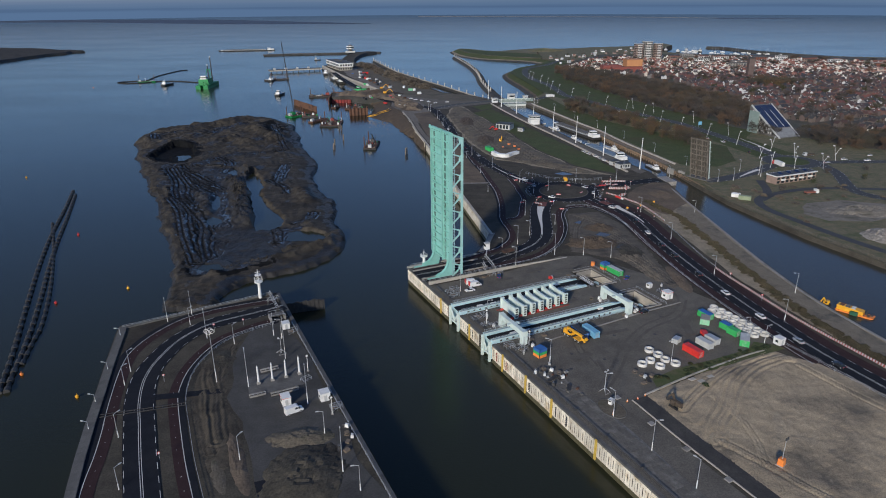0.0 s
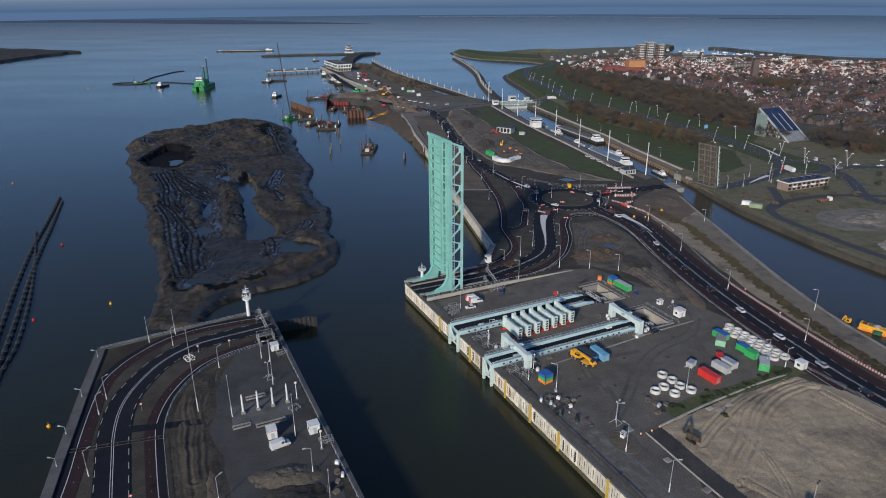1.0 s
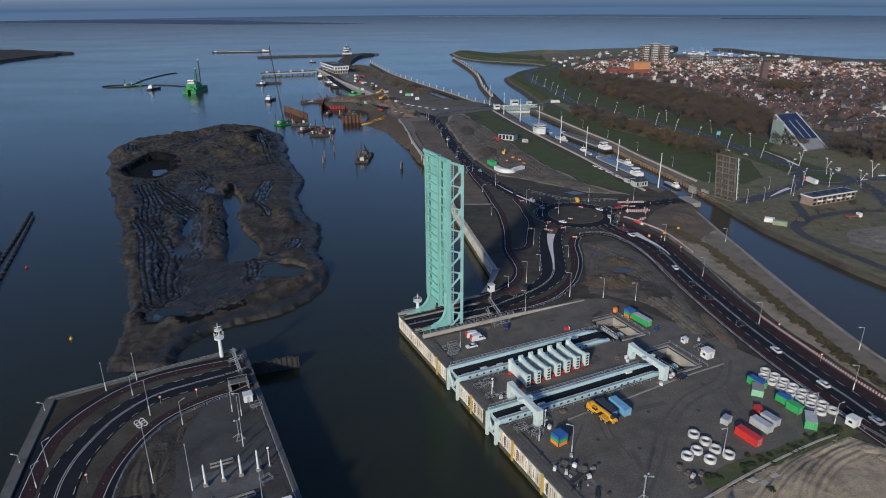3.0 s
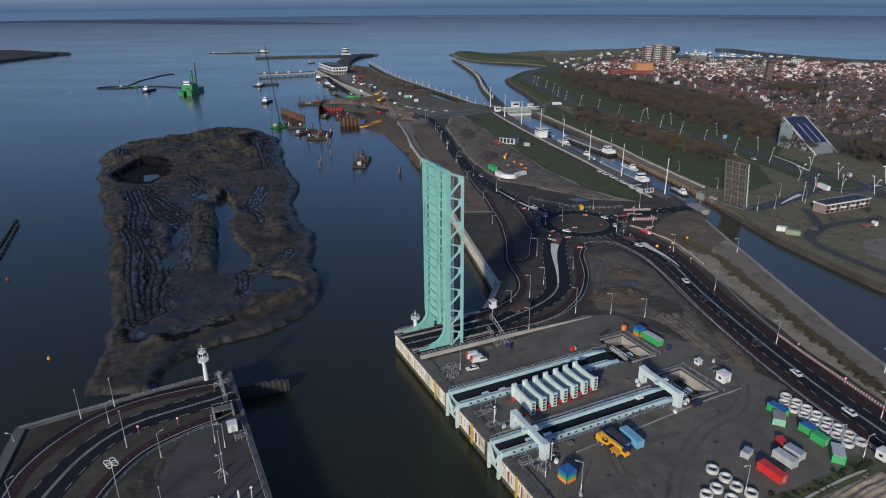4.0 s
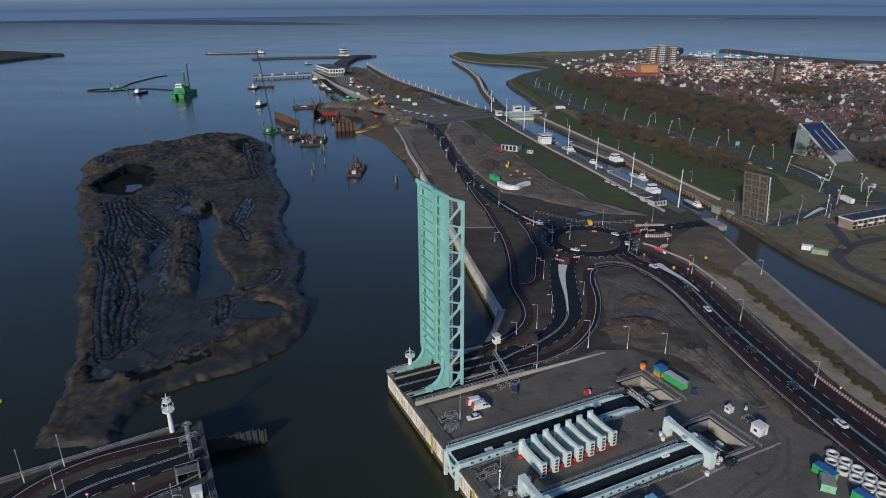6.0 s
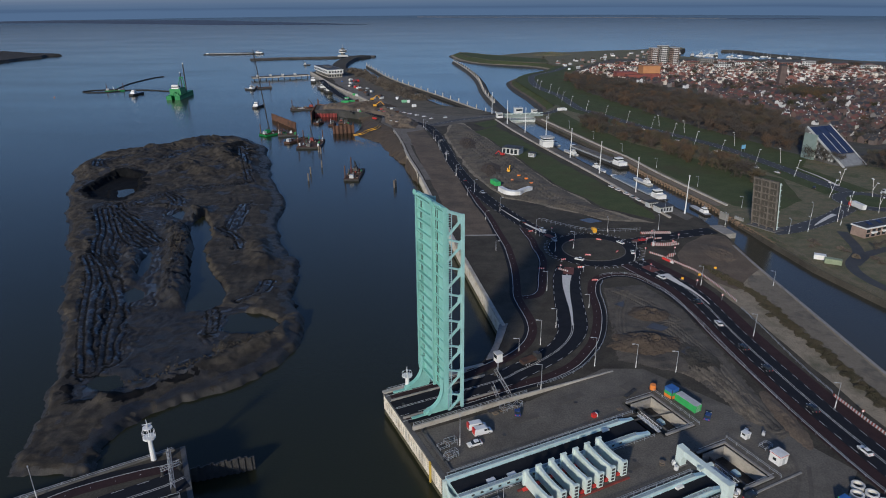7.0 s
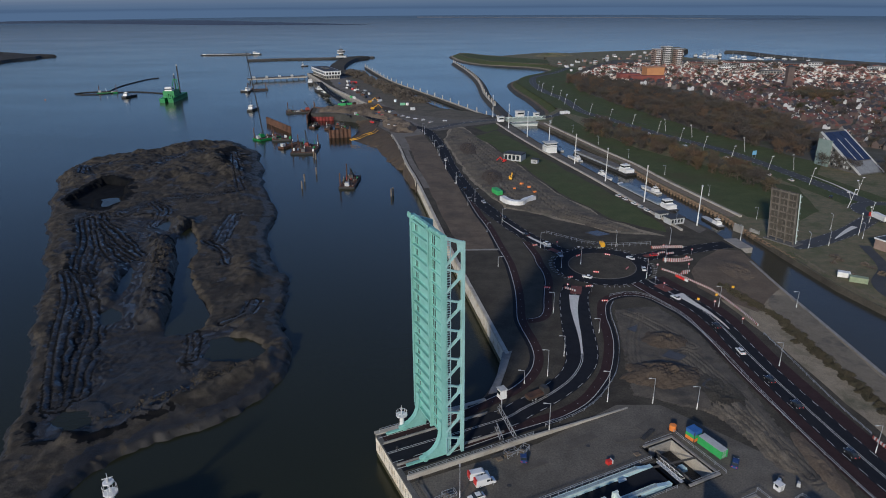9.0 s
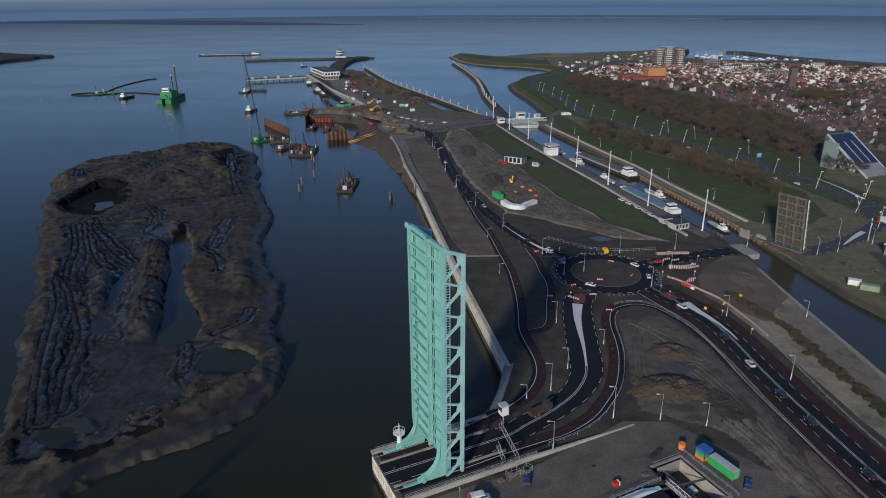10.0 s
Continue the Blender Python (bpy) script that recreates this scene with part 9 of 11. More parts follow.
solid("canal_path", strip(B(), line, -2.6, 2.6, 0.12), GREYROAD, "worn asphalt path along the canal", "path", kind="structure")
line = spline([(194, 379), (212, 394), (244, 404), (290, 400)], 3.0)
solid("farm_track", strip(B(), line, -2.4, 2.4, 0.09), GREYROAD, "worn asphalt track behind the canal", "path", kind="structure")
container(pose(184.4, 380, 0.1, 0, 0, -28), 7, 2.8, 2.6, OLIVE, "olive green cabin on the canal bank", None, "containers", False)
container(pose(181.5, 386, 0.1, 0, 0, -28), 5, 3.0, 2.4, WHITE, "white cabin on the canal bank", None, "containers", False)

# ---- trees ----
def tree_first(seed, h, crown, label, spread=1.0, clumps=420):
    """A tree: tapered trunk with limbs, and a crown of many small clumps of twigs."""
    rnd = random.Random(seed)
    ob = thing("tree", Matrix(), label, "tree", "trees")
    bm = B()
    bar(bm, (0, 0, -0.2), (0.1, 0, h * 0.45), 0.5, 0.5, 7, 0.6)
    tips = []
    for k in range(8):
        t = 2.4 * k + rnd.uniform(-0.4, 0.4)
        z0 = h * rnd.uniform(0.2, 0.45)
        tip = Vector((math.cos(t) * h * 0.26 * spread, math.sin(t) * h * 0.26 * spread, z0 + h * rnd.uniform(0.22, 0.42)))
        bar(bm, (0, 0, z0), tip, 0.22, 0.22, 5, 0.35)
        tips.append(tip)
        for j in range(2):
            q = tip + Vector((rnd.uniform(-1, 1), rnd.uniform(-1, 1), rnd.uniform(0.2, 1.2))) * h * 0.13
            bar(bm, tip.lerp(Vector((0, 0, z0)), 0.3), q, 0.1, 0.1, 4, 0.4)
            tips.append(q)
    bar(bm, (0.1, 0, h * 0.45), (0.2, 0.1, h * 0.85), 0.3, 0.3, 6, 0.3)
    tips += [Vector((0, 0, h * 0.8)), Vector((0.3, 0, h * 0.68))]
    for k in range(7):
        tips.append(Vector((math.cos(0.9 * k) * h * 0.24, math.sin(0.9 * k) * h * 0.24, h * rnd.uniform(0.14, 0.3))))
    part("trunk", bm, BARK, ob)
    bm = B()
    for k in range(clumps):
        c = rnd.choice(tips) + Vector((rnd.gauss(0, 1), rnd.gauss(0, 1), rnd.gauss(0.2, 0.85))) * h * 0.085
        a = Vector((rnd.gauss(0, 1) + c.x / h * 3, rnd.gauss(0, 1) + c.y / h * 3, rnd.gauss(0.5, 1))).normalized() * rnd.uniform(0.3, 0.8) * h / 11
        b = a.cross(Vector((rnd.gauss(0, 1), rnd.gauss(0, 1), rnd.gauss(0, 1)))).normalized() * a.length * rnd.uniform(0.18, 0.42)
        bm.faces.new([bm.verts.new(c + v) for v in (-a, -b * 0.8, a, b)])
    part("crown", bm, crown, ob)
    return ob


TREES = []
for k, (h, mt, label) in enumerate(((10.5, TWIGS_OLIVE, "bare olive brown autumn tree with fine twigs"), (12.5, TWIGS, "bare brown autumn tree with fine twigs"), (9.0, TWIGS_GREY, "bare grey brown autumn tree with fine twigs"), (11.0, RUSSET, "russet autumn tree with thinning leaves"), (8.0, EVERGREEN, "dark evergreen tree with a dense crown"), (13.0, TWIGS_GREY, "tall bare grey brown autumn tree"), (8.5, GOLDEN, "golden brown autumn tree with thinning leaves"))):
    TREES.append(tree_first(40 + k, h, mt, label, 1.0 + 0.15 * (k % 3), 840 if mt is not TWIGS else 720))
used, count, grove = set(), [0], {}
def plant(kind_, x, y, turn, scale, z=0.0):
    m = pose(x, y, z, 0, 0, turn)
    count[0] += 1
    if count[0] > 300 and kind_ in used:
        grove.setdefault(kind_, []).append(m @ Matrix.Scale(scale, 4))
        return
    if kind_ not in used:
        used.add(kind_)
        TREES[kind_].matrix_basis = m @ Matrix.Scale(scale, 4)
        return
    ob = copy_thing(TREES[kind_], Matrix())
    ob.matrix_basis = m @ Matrix.Scale(scale, 4)


def in_area(x, y, area):
    odd = False
    for i in range(len(area)):
        (ax, ay), (bx, by) = area[i], area[(i + 1) % len(area)]
        if (ay > y) != (by > y) and x < (bx - ax) * (y - ay) / (by - ay) + ax:
            odd = not odd
    return odd


def wood(area, gap, kinds, seed, jitter=0.45, low=0.62, high=1.02):
    rnd = random.Random(seed)
    xs, ys = [p[0] for p in area], [p[1] for p in area]
    y = min(ys)
    while y < max(ys):
        x = min(xs)
        while x < max(xs):
            px, py = x + rnd.uniform(-jitter, jitter) * gap, y + rnd.uniform(-jitter, jitter) * gap
            if in_area(px, py, area):
                plant(rnd.choice(kinds), px, py, rnd.uniform(0, 360), rnd.uniform(low, high))
            x += gap
        y += gap


wood([(130, 742), (136, 715), (152, 664), (166, 633), (179, 603), (188, 570), (198, 548), (204, 518), (214, 513), (220, 536), (217, 566), (209, 602), (196, 642), (179, 686), (162, 726), (148, 752)], 8.5, (0, 1, 0, 3, 0, 6, 3, 6), 5, low=0.7, high=1.1)
wood([(196, 900), (214, 812), (232, 748), (254, 672), (270, 606), (286, 612), (318, 660), (340, 735), (318, 840), (285, 960), (255, 1060), (215, 1120), (184, 1100), (182, 980)], 10.5, (1, 3, 5, 1, 0, 3, 2, 3, 1), 6, low=0.72, high=1.1)
CLUMP = [(422, 896), (445, 880), (474, 895), (482, 930), (452, 952), (426, 936)]
wood(CLUMP, 8.5, (0, 6, 0, 3), 12, low=0.9, high=1.25)
wood([(308, 560), (318, 520), (350, 505), (420, 508), (430, 540), (366, 582), (330, 592)], 9.0, (3, 0, 1, 3, 5), 7)
wood([(430, 480), (520, 470), (540, 500), (460, 530), (425, 530)], 11.0, (0, 3, 1, 5), 8)
for x, y in ((240, 398), (216, 398), (226, 423), (245, 415), (268, 440), (300, 448), (330, 455), (285, 425), (310, 430)):
    plant(4 if x % 2 else 2, x, y, x * 7, 0.5)
# bushes on the spit and along the canal bank
rnd = random.Random(77)
def bush(x, y, r, mt, label, seed, count_=150, leaf=1.0):
    rb = random.Random(seed)
    bm = B()
    for k in range(count_):
        t, u = rb.uniform(0, 6.283), rb.random() ** 0.5
        c = Vector((math.cos(t) * u * r, math.sin(t) * u * r, (1 - u * u) * r * rb.uniform(0.15, 0.9)))
        a = Vector((rb.gauss(0, 1), rb.gauss(0, 1), rb.gauss(0, 1))).normalized() * r * leaf * rb.uniform(0.12, 0.3)
        b = a.cross(Vector((rb.gauss(0, 1), rb.gauss(0, 1), rb.gauss(0, 1)))).normalized() * a.length * 0.8
        bm.faces.new([bm.verts.new(c + v) for v in (-a, -b, a, b)])
    return solid("shrub", bm, mt, label, "shrub", "shrubs", m=pose(x, y, 0.05))


SHRUB = palette("bare brown shrub twigs", ((0.118, 0.098, 0.080), (0.10, 0.086, 0.072), (0.135, 0.112, 0.086)), 0.95, 0.4, 3.0)
first_b = bush(-120, 1180, 5, SHRUB, "low bare brown shrub thicket", 3, 460, 0.38)
for k in range(70):
    t = rnd.random()
    x, y = -136 + 118 * t + rnd.uniform(-12, 4), 1215 - 320 * t + rnd.uniform(-12, 12)
    o = copy_thing(first_b, Matrix())
    o.matrix_basis = pose(x, y, 0.05, 0, 0, rnd.uniform(0, 360)) @ Matrix.Scale(rnd.uniform(1.1, 2.0), 4)
first_v = bush(136.5, 316, 1.7, TWIGS_OLIVE, "low dark weedy shrub on the verge", 5)
hedge = spline([(124, 378), (130, 360), (133.5, 345), (134.6, 325), (136, 302), (137, 285), (138.2, 268), (140, 240), (144, 217), (153, 180)], 1.0)
co = np.array([v.co[:] for v in first_v.data.vertices])
hv, hf = [], []
faces_v = [tuple(f.vertices) for f in first_v.data.polygons]
for k in range(620):
    p = hedge[rnd.randrange(len(hedge))]
    t, sx, sz = rnd.uniform(0, 6.28), rnd.uniform(0.4, 1.0), rnd.uniform(0.3, 0.75)
    n = len(hv)
    c, s_ = math.cos(t) * sx, math.sin(t) * sx
    ox, oy = p.x + rnd.gauss(0, 1.0), p.y + rnd.gauss(0, 1.0)
    hv += np.stack([ox + co[:, 0] * c - co[:, 1] * s_, oy + co[:, 0] * s_ + co[:, 1] * c, 0.05 + co[:, 2] * sz], 1).tolist()
    hf += [tuple(n + i for i in f) for f in faces_v]
me = bpy.data.meshes.new("weeds")
me.from_pydata(hv, [], hf)
me.materials.append(surface("dead brown weeds", (0.070, 0.058, 0.040), (0.050, 0.050, 0.030), 2.5, 0.95, 0.0, 0.45, stain=(0.095, 0.078, 0.05), stain_size=5))
tagged(new("weed_strip", me), "long strip of dead brown weeds on the canal verge", "weeds", kind="stuff")
first_w = bush(84, 178, 1.3, EVERGREEN, "low green weeds beside the yard", 9)
for k in range(45):
    e, n_ = rnd.uniform(38, 90), -122.4 + rnd.gauss(0, 1.1)
    o = copy_thing(first_w, Matrix())
    o.matrix_basis = at(e, n_, 0.08, rnd.uniform(0, 360)) @ Matrix.Diagonal((*[rnd.uniform(0.5, 1.0)] * 2, rnd.uniform(0.25, 0.6), 1))

first_f = bush(200, 388, 2.0, SHRUB, "low rough brown shrub in the field", 15, 130)
rf = random.Random(5)
for k in range(46):
    x, y = rf.uniform(186, 276), rf.uniform(334, 412)
    if (x - 240) ** 2 / 900 + (y - 358) ** 2 / 400 < 1 or abs(y - 392) < 4 or x < 196 + (350 - y) * 0.35 or (abs(x - 234) < 22 and y > 410):
        continue
    copy_thing(first_f, Matrix()).matrix_basis = pose(x, y, 0.05, 0, 0, rf.uniform(0, 360)) @ Matrix.Diagonal((*[rf.uniform(0.5, 1.5)] * 2, rf.uniform(0.3, 0.7), 1))

# ---- houses ----
def house_first(w, d, h, roof_h, label):
    """A gabled house: walls, tiled roof with chimney, windows and door."""
    ob = thing("house", Matrix(), label, "house", "town houses")
    bm = B()
    a = [bm.verts.new(p) for p in ((-w / 2, -d / 2, -0.3), (w / 2, -d / 2, -0.3), (w / 2, d / 2, -0.3), (-w / 2, d / 2, -0.3), (-w / 2, -d / 2, h), (w / 2, -d / 2, h), (w / 2, d / 2, h), (-w / 2, d / 2, h), (-w / 2, 0, h + roof_h * 0.96), (w / 2, 0, h + roof_h * 0.96))]
    for f in ((0, 1, 5, 4), (2, 3, 7, 6), (1, 2, 6, 9, 5), (3, 0, 4, 8, 7)):
        bm.faces.new([a[i] for i in f])
    part("wall", bm, HOUSEWALL, ob)
    bm = B()
    o = 0.35
    for s in (-1, 1):
        vs = [(-w / 2 - o, s * (d / 2 + o), h - 0.25), (w / 2 + o, s * (d / 2 + o), h - 0.25), (w / 2 + o, 0, h + roof_h), (-w / 2 - o, 0, h + roof_h)]
        up = [bm.verts.new(v) for v in vs]
        dn = [bm.verts.new((v[0], v[1], v[2] - 0.2)) for v in vs]
        bm.faces.new(up if s < 0 else up[::-1])
        for i in range(4):
            bm.faces.new((up[i], dn[i], dn[(i + 1) % 4], up[(i + 1) % 4]))
    roof = part("roof", bm, ROOFTILE, ob)
    part("chimney", box(B(), w * 0.25, -0.4, h + roof_h * 0.5, w * 0.25 + 0.8, 0.4, h + roof_h + 0.6), DARKCON, roof)
    for s in (-1,):
        for k in range(2):
            x = -w * 0.27 + w * 0.54 * k
            for z in (1.0, 3.6):
                if z + 1.4 < h + 0.2:
                    part("window", box(B(), x - 0.75, s * d / 2 - 0.06, z, x + 0.75, s * d / 2 + 0.06, z + 1.4), GLASS, ob)
    part("door", box(B(), -0.5, -d / 2 - 0.07, 0, 0.5, -d / 2 + 0.05, 2.1), BROWNWOOD, ob)
    return ob


HOUSES = [house_first(4.4, 6.2, 4.2, 2.3, "two-storey town house with a tiled gable roof"), house_first(5.0, 5.8, 2.6, 2.6, "low town house with a steep tiled roof"), house_first(6.4, 6.2, 4.3, 2.3, "double town house with a tiled gable roof")]
TOWN = [(214, 1164), (308, 1320), (400, 1340), (540, 1330), (780, 1210), (1000, 1010), (980, 700), (700, 480), (540, 505), (440, 548), (372, 600), (345, 660), (352, 780), (340, 850), (330, 980), (247, 1100)]
placed, joined = [], []
rnd = random.Random(11)
for row in range(0, 96):
    v = row * 9.5
    bend = rnd.uniform(-0.05, 0.05)
    u = -420
    while u < 620:
        w = rnd.choice((4.6, 4.6, 5.2, 6.6))
        a = 0.42 + bend
        x = 560 + u * math.cos(a) - (v - 420) * math.sin(a)
        y = 880 + u * math.sin(a) + (v - 420) * math.cos(a)
        u += w + (0.2 if rnd.random() < 0.72 else rnd.uniform(4, 14))
        if in_area(x, y, TOWN) and not in_area(x, y, CLUMP) and x / y < 0.80 and rnd.random() < 0.9:
            placed.append((math.hypot(x - 380, y - 640), x, y, a + rnd.gauss(0, 0.03) + (math.pi / 2 if (int(x / 90) + int(y / 110)) % 3 == 0 else 0), w))
placed.sort()
done = set()
for k, (d, x, y, a, w) in enumerate(placed):
    i = {4.6: 0, 5.2: 1, 6.6: 2}[w]
    m = pose(x, y, 0.1, 0, 0, math.degrees(a)) @ Matrix.Scale(rnd.uniform(0.85, 1.0), 4)
    if k < 95:
        if i in done:
            ob = copy_thing(HOUSES[i], Matrix())
            ob.matrix_basis = m
        else:
            done.add(i)
            HOUSES[i].matrix_basis = m
    else:
        joined.append((x, y, a, w * rnd.uniform(0.85, 1.05), rnd.uniform(5.0, 6.4), rnd.choice((2.6, 2.8, 4.2, 4.5, 5.2)), rnd.uniform(1.5, 2.4)))
walls_v, walls_f, roofs_v, roofs_f = [], [], [], []
dormers_v, dormers_f = [], []
old_walls, old_roofs = ([], []), ([], [])
new_walls, new_roofs = (walls_v, walls_f), (roofs_v, roofs_f)
for x, y, a, w, d, h, r in joined:
    # old town's own plaster and tile beyond this line, with sunlight added in the colours
    (walls_v, walls_f), (roofs_v, roofs_f) = (old_walls, old_roofs) if y + 0.25 * x > 1165 + rnd.gauss(0, 45) else (new_walls, new_roofs)
    c, s = math.cos(a), math.sin(a)
    if rnd.random() < 0.18:
        r = 0.3
    loc = [(-w / 2, -d / 2, 0), (w / 2, -d / 2, 0), (w / 2, d / 2, 0), (-w / 2, d / 2, 0), (-w / 2, -d / 2, h), (w / 2, -d / 2, h), (w / 2, d / 2, h), (-w / 2, d / 2, h), (-w / 2, 0, h + r * 0.96), (w / 2, 0, h + r * 0.96)]
    n = len(walls_v)
    walls_v += [(x + p[0] * c - p[1] * s, y + p[0] * s + p[1] * c, p[2]) for p in loc]
    walls_f += [tuple(n + i for i in f) for f in ((0, 1, 5, 4), (2, 3, 7, 6), (1, 2, 6, 9, 5), (3, 0, 4, 8, 7))]
    loc = [(-w / 2 - 0.3, -d / 2 - 0.4, h - 0.3), (w / 2 + 0.3, -d / 2 - 0.4, h - 0.3), (w / 2 + 0.3, 0, h + r), (-w / 2 - 0.3, 0, h + r), (w / 2 + 0.3, d / 2 + 0.4, h - 0.3), (-w / 2 - 0.3, d / 2 + 0.4, h - 0.3)]
    n = len(roofs_v)
    roofs_v += [(x + p[0] * c - p[1] * s, y + p[0] * s + p[1] * c, p[2]) for p in loc]
    roofs_f += [(n, n + 1, n + 2, n + 3), (n + 3, n + 2, n + 4, n + 5)]
    # white dormer or chimney on every second roof
    if rnd.random() < 0.4:
        n, u, b = len(dormers_v), rnd.uniform(-0.25, 0.25) * w, rnd.uniform(0.18, 0.45)
        v0 = -d * rnd.uniform(0.1, 0.3)
        for p in ((-b, v0 - b), (b, v0 - b), (b, v0 + b), (-b, v0 + b)):
            q = (u + p[0], p[1])
            dormers_v += [(x + q[0] * c - q[1] * s, y + q[0] * s + q[1] * c, h + r * 0.2), (x + q[0] * c - q[1] * s, y + q[0] * s + q[1] * c, h + r * 0.75 + 0.5)]
        dormers_f += [(n, n + 2, n + 3, n + 1), (n + 2, n + 4, n + 5, n + 3), (n + 4, n + 6, n + 7, n + 5), (n + 6, n, n + 1, n + 7), (n + 1, n + 3, n + 5, n + 7)]
ob = thing("far_houses", Matrix(), "crowded far town houses with red and grey roofs", "houses", kind="stuff")
for name, vs, fs, mt in (("far_walls", *new_walls, HOUSEWALL_ROW), ("far_roofs", *new_roofs, ROOFTILE_ROW), ("dormers", dormers_v, dormers_f, GREYBOX), ("old_town_walls", *old_walls, HOUSEWALL_OLD), ("old_town_roofs", *old_roofs, ROOFTILE_OLD)):
    me = bpy.data.meshes.new(name)
    me.from_pydata(vs, [], fs)
    me.materials.append(mt)
    o = part(name, me, mt, ob)
    o["kind"] = "stuff"
# garden trees and squares among the houses
for k in range(520):
    x, y = rnd.uniform(240, 860), rnd.uniform(500, 1300)
    if in_area(x, y, TOWN) and x / y < 0.78:
        plant(rnd.choice((0, 2, 3, 4, 4, 5)), x, y, rnd.uniform(0, 360), rnd.uniform(0.6, 1.1))

def block(m, w, d, floors, wall_mat, label, bays, storey=3.0, cat="building", group="town blocks", balconies=False, roof=GREYBOX):
    """A flat-roofed block with rows of windows on its two seen sides."""
    h = floors * storey
    ob = thing("town_block", m, label, cat, group)
    part("wall", box(B(), -w / 2, -d / 2, -0.2, w / 2, d / 2, h), wall_mat, ob)
    part("roof", box(B(), -w / 2 - 0.3, -d / 2 - 0.3, h, w / 2 + 0.3, d / 2 + 0.3, h + 0.7), roof, ob)
    if not bays:
        return ob
    pane = mesh_of("window", box(B(), -w / bays * 0.33, -0.08, 0, w / bays * 0.33, 0.08, storey * 0.55), GLASS)
    side = mesh_of("window", box(B(), -0.08, -w / bays * 0.33, 0, 0.08, w / bays * 0.33, storey * 0.55), GLASS)
    for f in range(floors):
        for k in range(bays):
            part("window", pane, GLASS, ob).matrix_basis = Matrix.Translation((-w / 2 + w / bays * (k + 0.5), -d / 2, f * storey + storey * 0.28))
        for k in range(max(1, int(d / (w / bays)))):
            part("window", side, GLASS, ob).matrix_basis = Matrix.Translation((-w / 2, -d / 2 + d / max(1, int(d / (w / bays))) * (k + 0.5), f * storey + storey * 0.28))
        if balconies:
            part("balcony", box(B(), -w * 0.3, -d / 2 - 1.2, f * storey + 0.1, w * 0.3, -d / 2, f * storey + 1.0), WHITE, ob)
    return ob


block(pose(371, 1276, 0.1, 0, 0, 8), 13, 13, 10, FLATBRICK, "brown brick tower block with balconies", 4, 3.1, balconies=True)
block(pose(390, 1286, 0.1, 0, 0, 8), 15, 14, 11, GREYCON, "grey tower block with balconies", 4, 3.1, balconies=True)
block(pose(408, 1278, 0.1, 0, 0, 8), 12, 12, 10, FLATBRICK, "brown brick tower block with balconies", 3, 3.1, balconies=True)
block(pose(313, 1102, 0.1, 0, 0, 4), 26, 20, 4, TERRACOTTA, "windowless orange theatre tower block", 0, 4.6, roof=TERRACOTTA)
REDHALL = surface("dark red hall cladding", (0.20, 0.06, 0.05), (0.24, 0.075, 0.06), 6.0, 0.8, 0.0, 0.12)
block(pose(280, 1112, 0.1, 0, 0, 4), 30, 18, 2, REDHALL, "red theatre hall with flat roof", 0, 4.2, roof=REDHALL)
block(pose(299, 1084, 0.1, 0, 0, 4), 50, 11, 2, REDHALL, "red theatre wing with flat roof", 0, 4.0, roof=REDHALL)
block(pose(259, 1152, 0.1, 0, 0, 4), 22, 8, 1, WHITE, "low white flat-roofed building", 5, 3.6)
for x, y, w, f in ((436, 1262, 20, 3), (462, 1272, 24, 4), (492, 1262, 18, 3), (520, 1256, 26, 3), (552, 1246, 20, 2), (584, 1238, 22, 3), (616, 1222, 18, 4), (470, 1216, 24, 3), (530, 1200, 28, 2), (690, 1180, 22, 3), (330, 1230, 22, 2), (655, 1200, 20, 3), (740, 1150, 24, 2), (500, 1130, 30, 3)):
    block(pose(x, y, 0.1, 0, 0, rnd.uniform(-15, 25)), w, 11, f, rnd.choice((WHITE, WHITE, FLATBRICK, BRICK, GREYCON)), "pale flat-roofed town building with window rows", max(3, int(w / 4)), 3.1, roof=rnd.choice((GREYCON, DARKCON, BRICK)))
# church-like spire seen over the roofs
ob = thing("brick_tower", pose(456, 990, 0.1), "tall brown brick church tower", "tower")
part("shaft", box(B(), -4, -4, 0, 4, 4, 29), surface("dark purple brown brick", (0.105, 0.078, 0.072), (0.14, 0.105, 0.096), 4.0, 0.88, 0.0, 0.2), ob)
part("cap", box(B(), -4.2, -4.2, 29, 4.2, 4.2, 31, 2.0), DARKSTEEL, ob)
# flat-roofed apartment row by the east roundabout
ob = thing("apartment_row", pose(234.5, 423.7, 0.1, 0, 0, 22), "low flat-roofed brick apartment row with white roof edge", "building")
part("wall", box(B(), -18, -4, 0, 18, 4, 5.0), FLATBRICK, ob)
part("roof", box(B(), -18.5, -4.5, 5.0, 18.5, 4.5, 5.6), WHITE, ob)
part("roof_surface", box(B(), -18.0, -4.0, 5.6, 18.0, 4.0, 5.66), DARKSTEEL, ob)
for k in range(9):
    x = -16 + 4 * k
    part("window", box(B(), x - 1.2, -4.1, 2.9, x + 1.2, -3.9, 4.5), GLASS, ob)
    part("window", box(B(), x - 1.2, -4.1, 0.5, x + 1.2, -3.9, 2.1), GLASS, ob)
    if k % 2:
        part("balcony", box(B(), x - 1.7, -5.0, 2.3, x + 1.7, -4.0, 3.2), WHITE, ob)
for k in range(4):
    part("solar_panel", profile(B(), ((-1.6, 0.1), (-1.5, 0.05), (1.6, 0.85), (1.5, 0.95)), -1.3, 1.3), SOLAR, ob).matrix_basis = pose(-11 + 7.5 * k, 0, 5.66, 0, 0, 80)
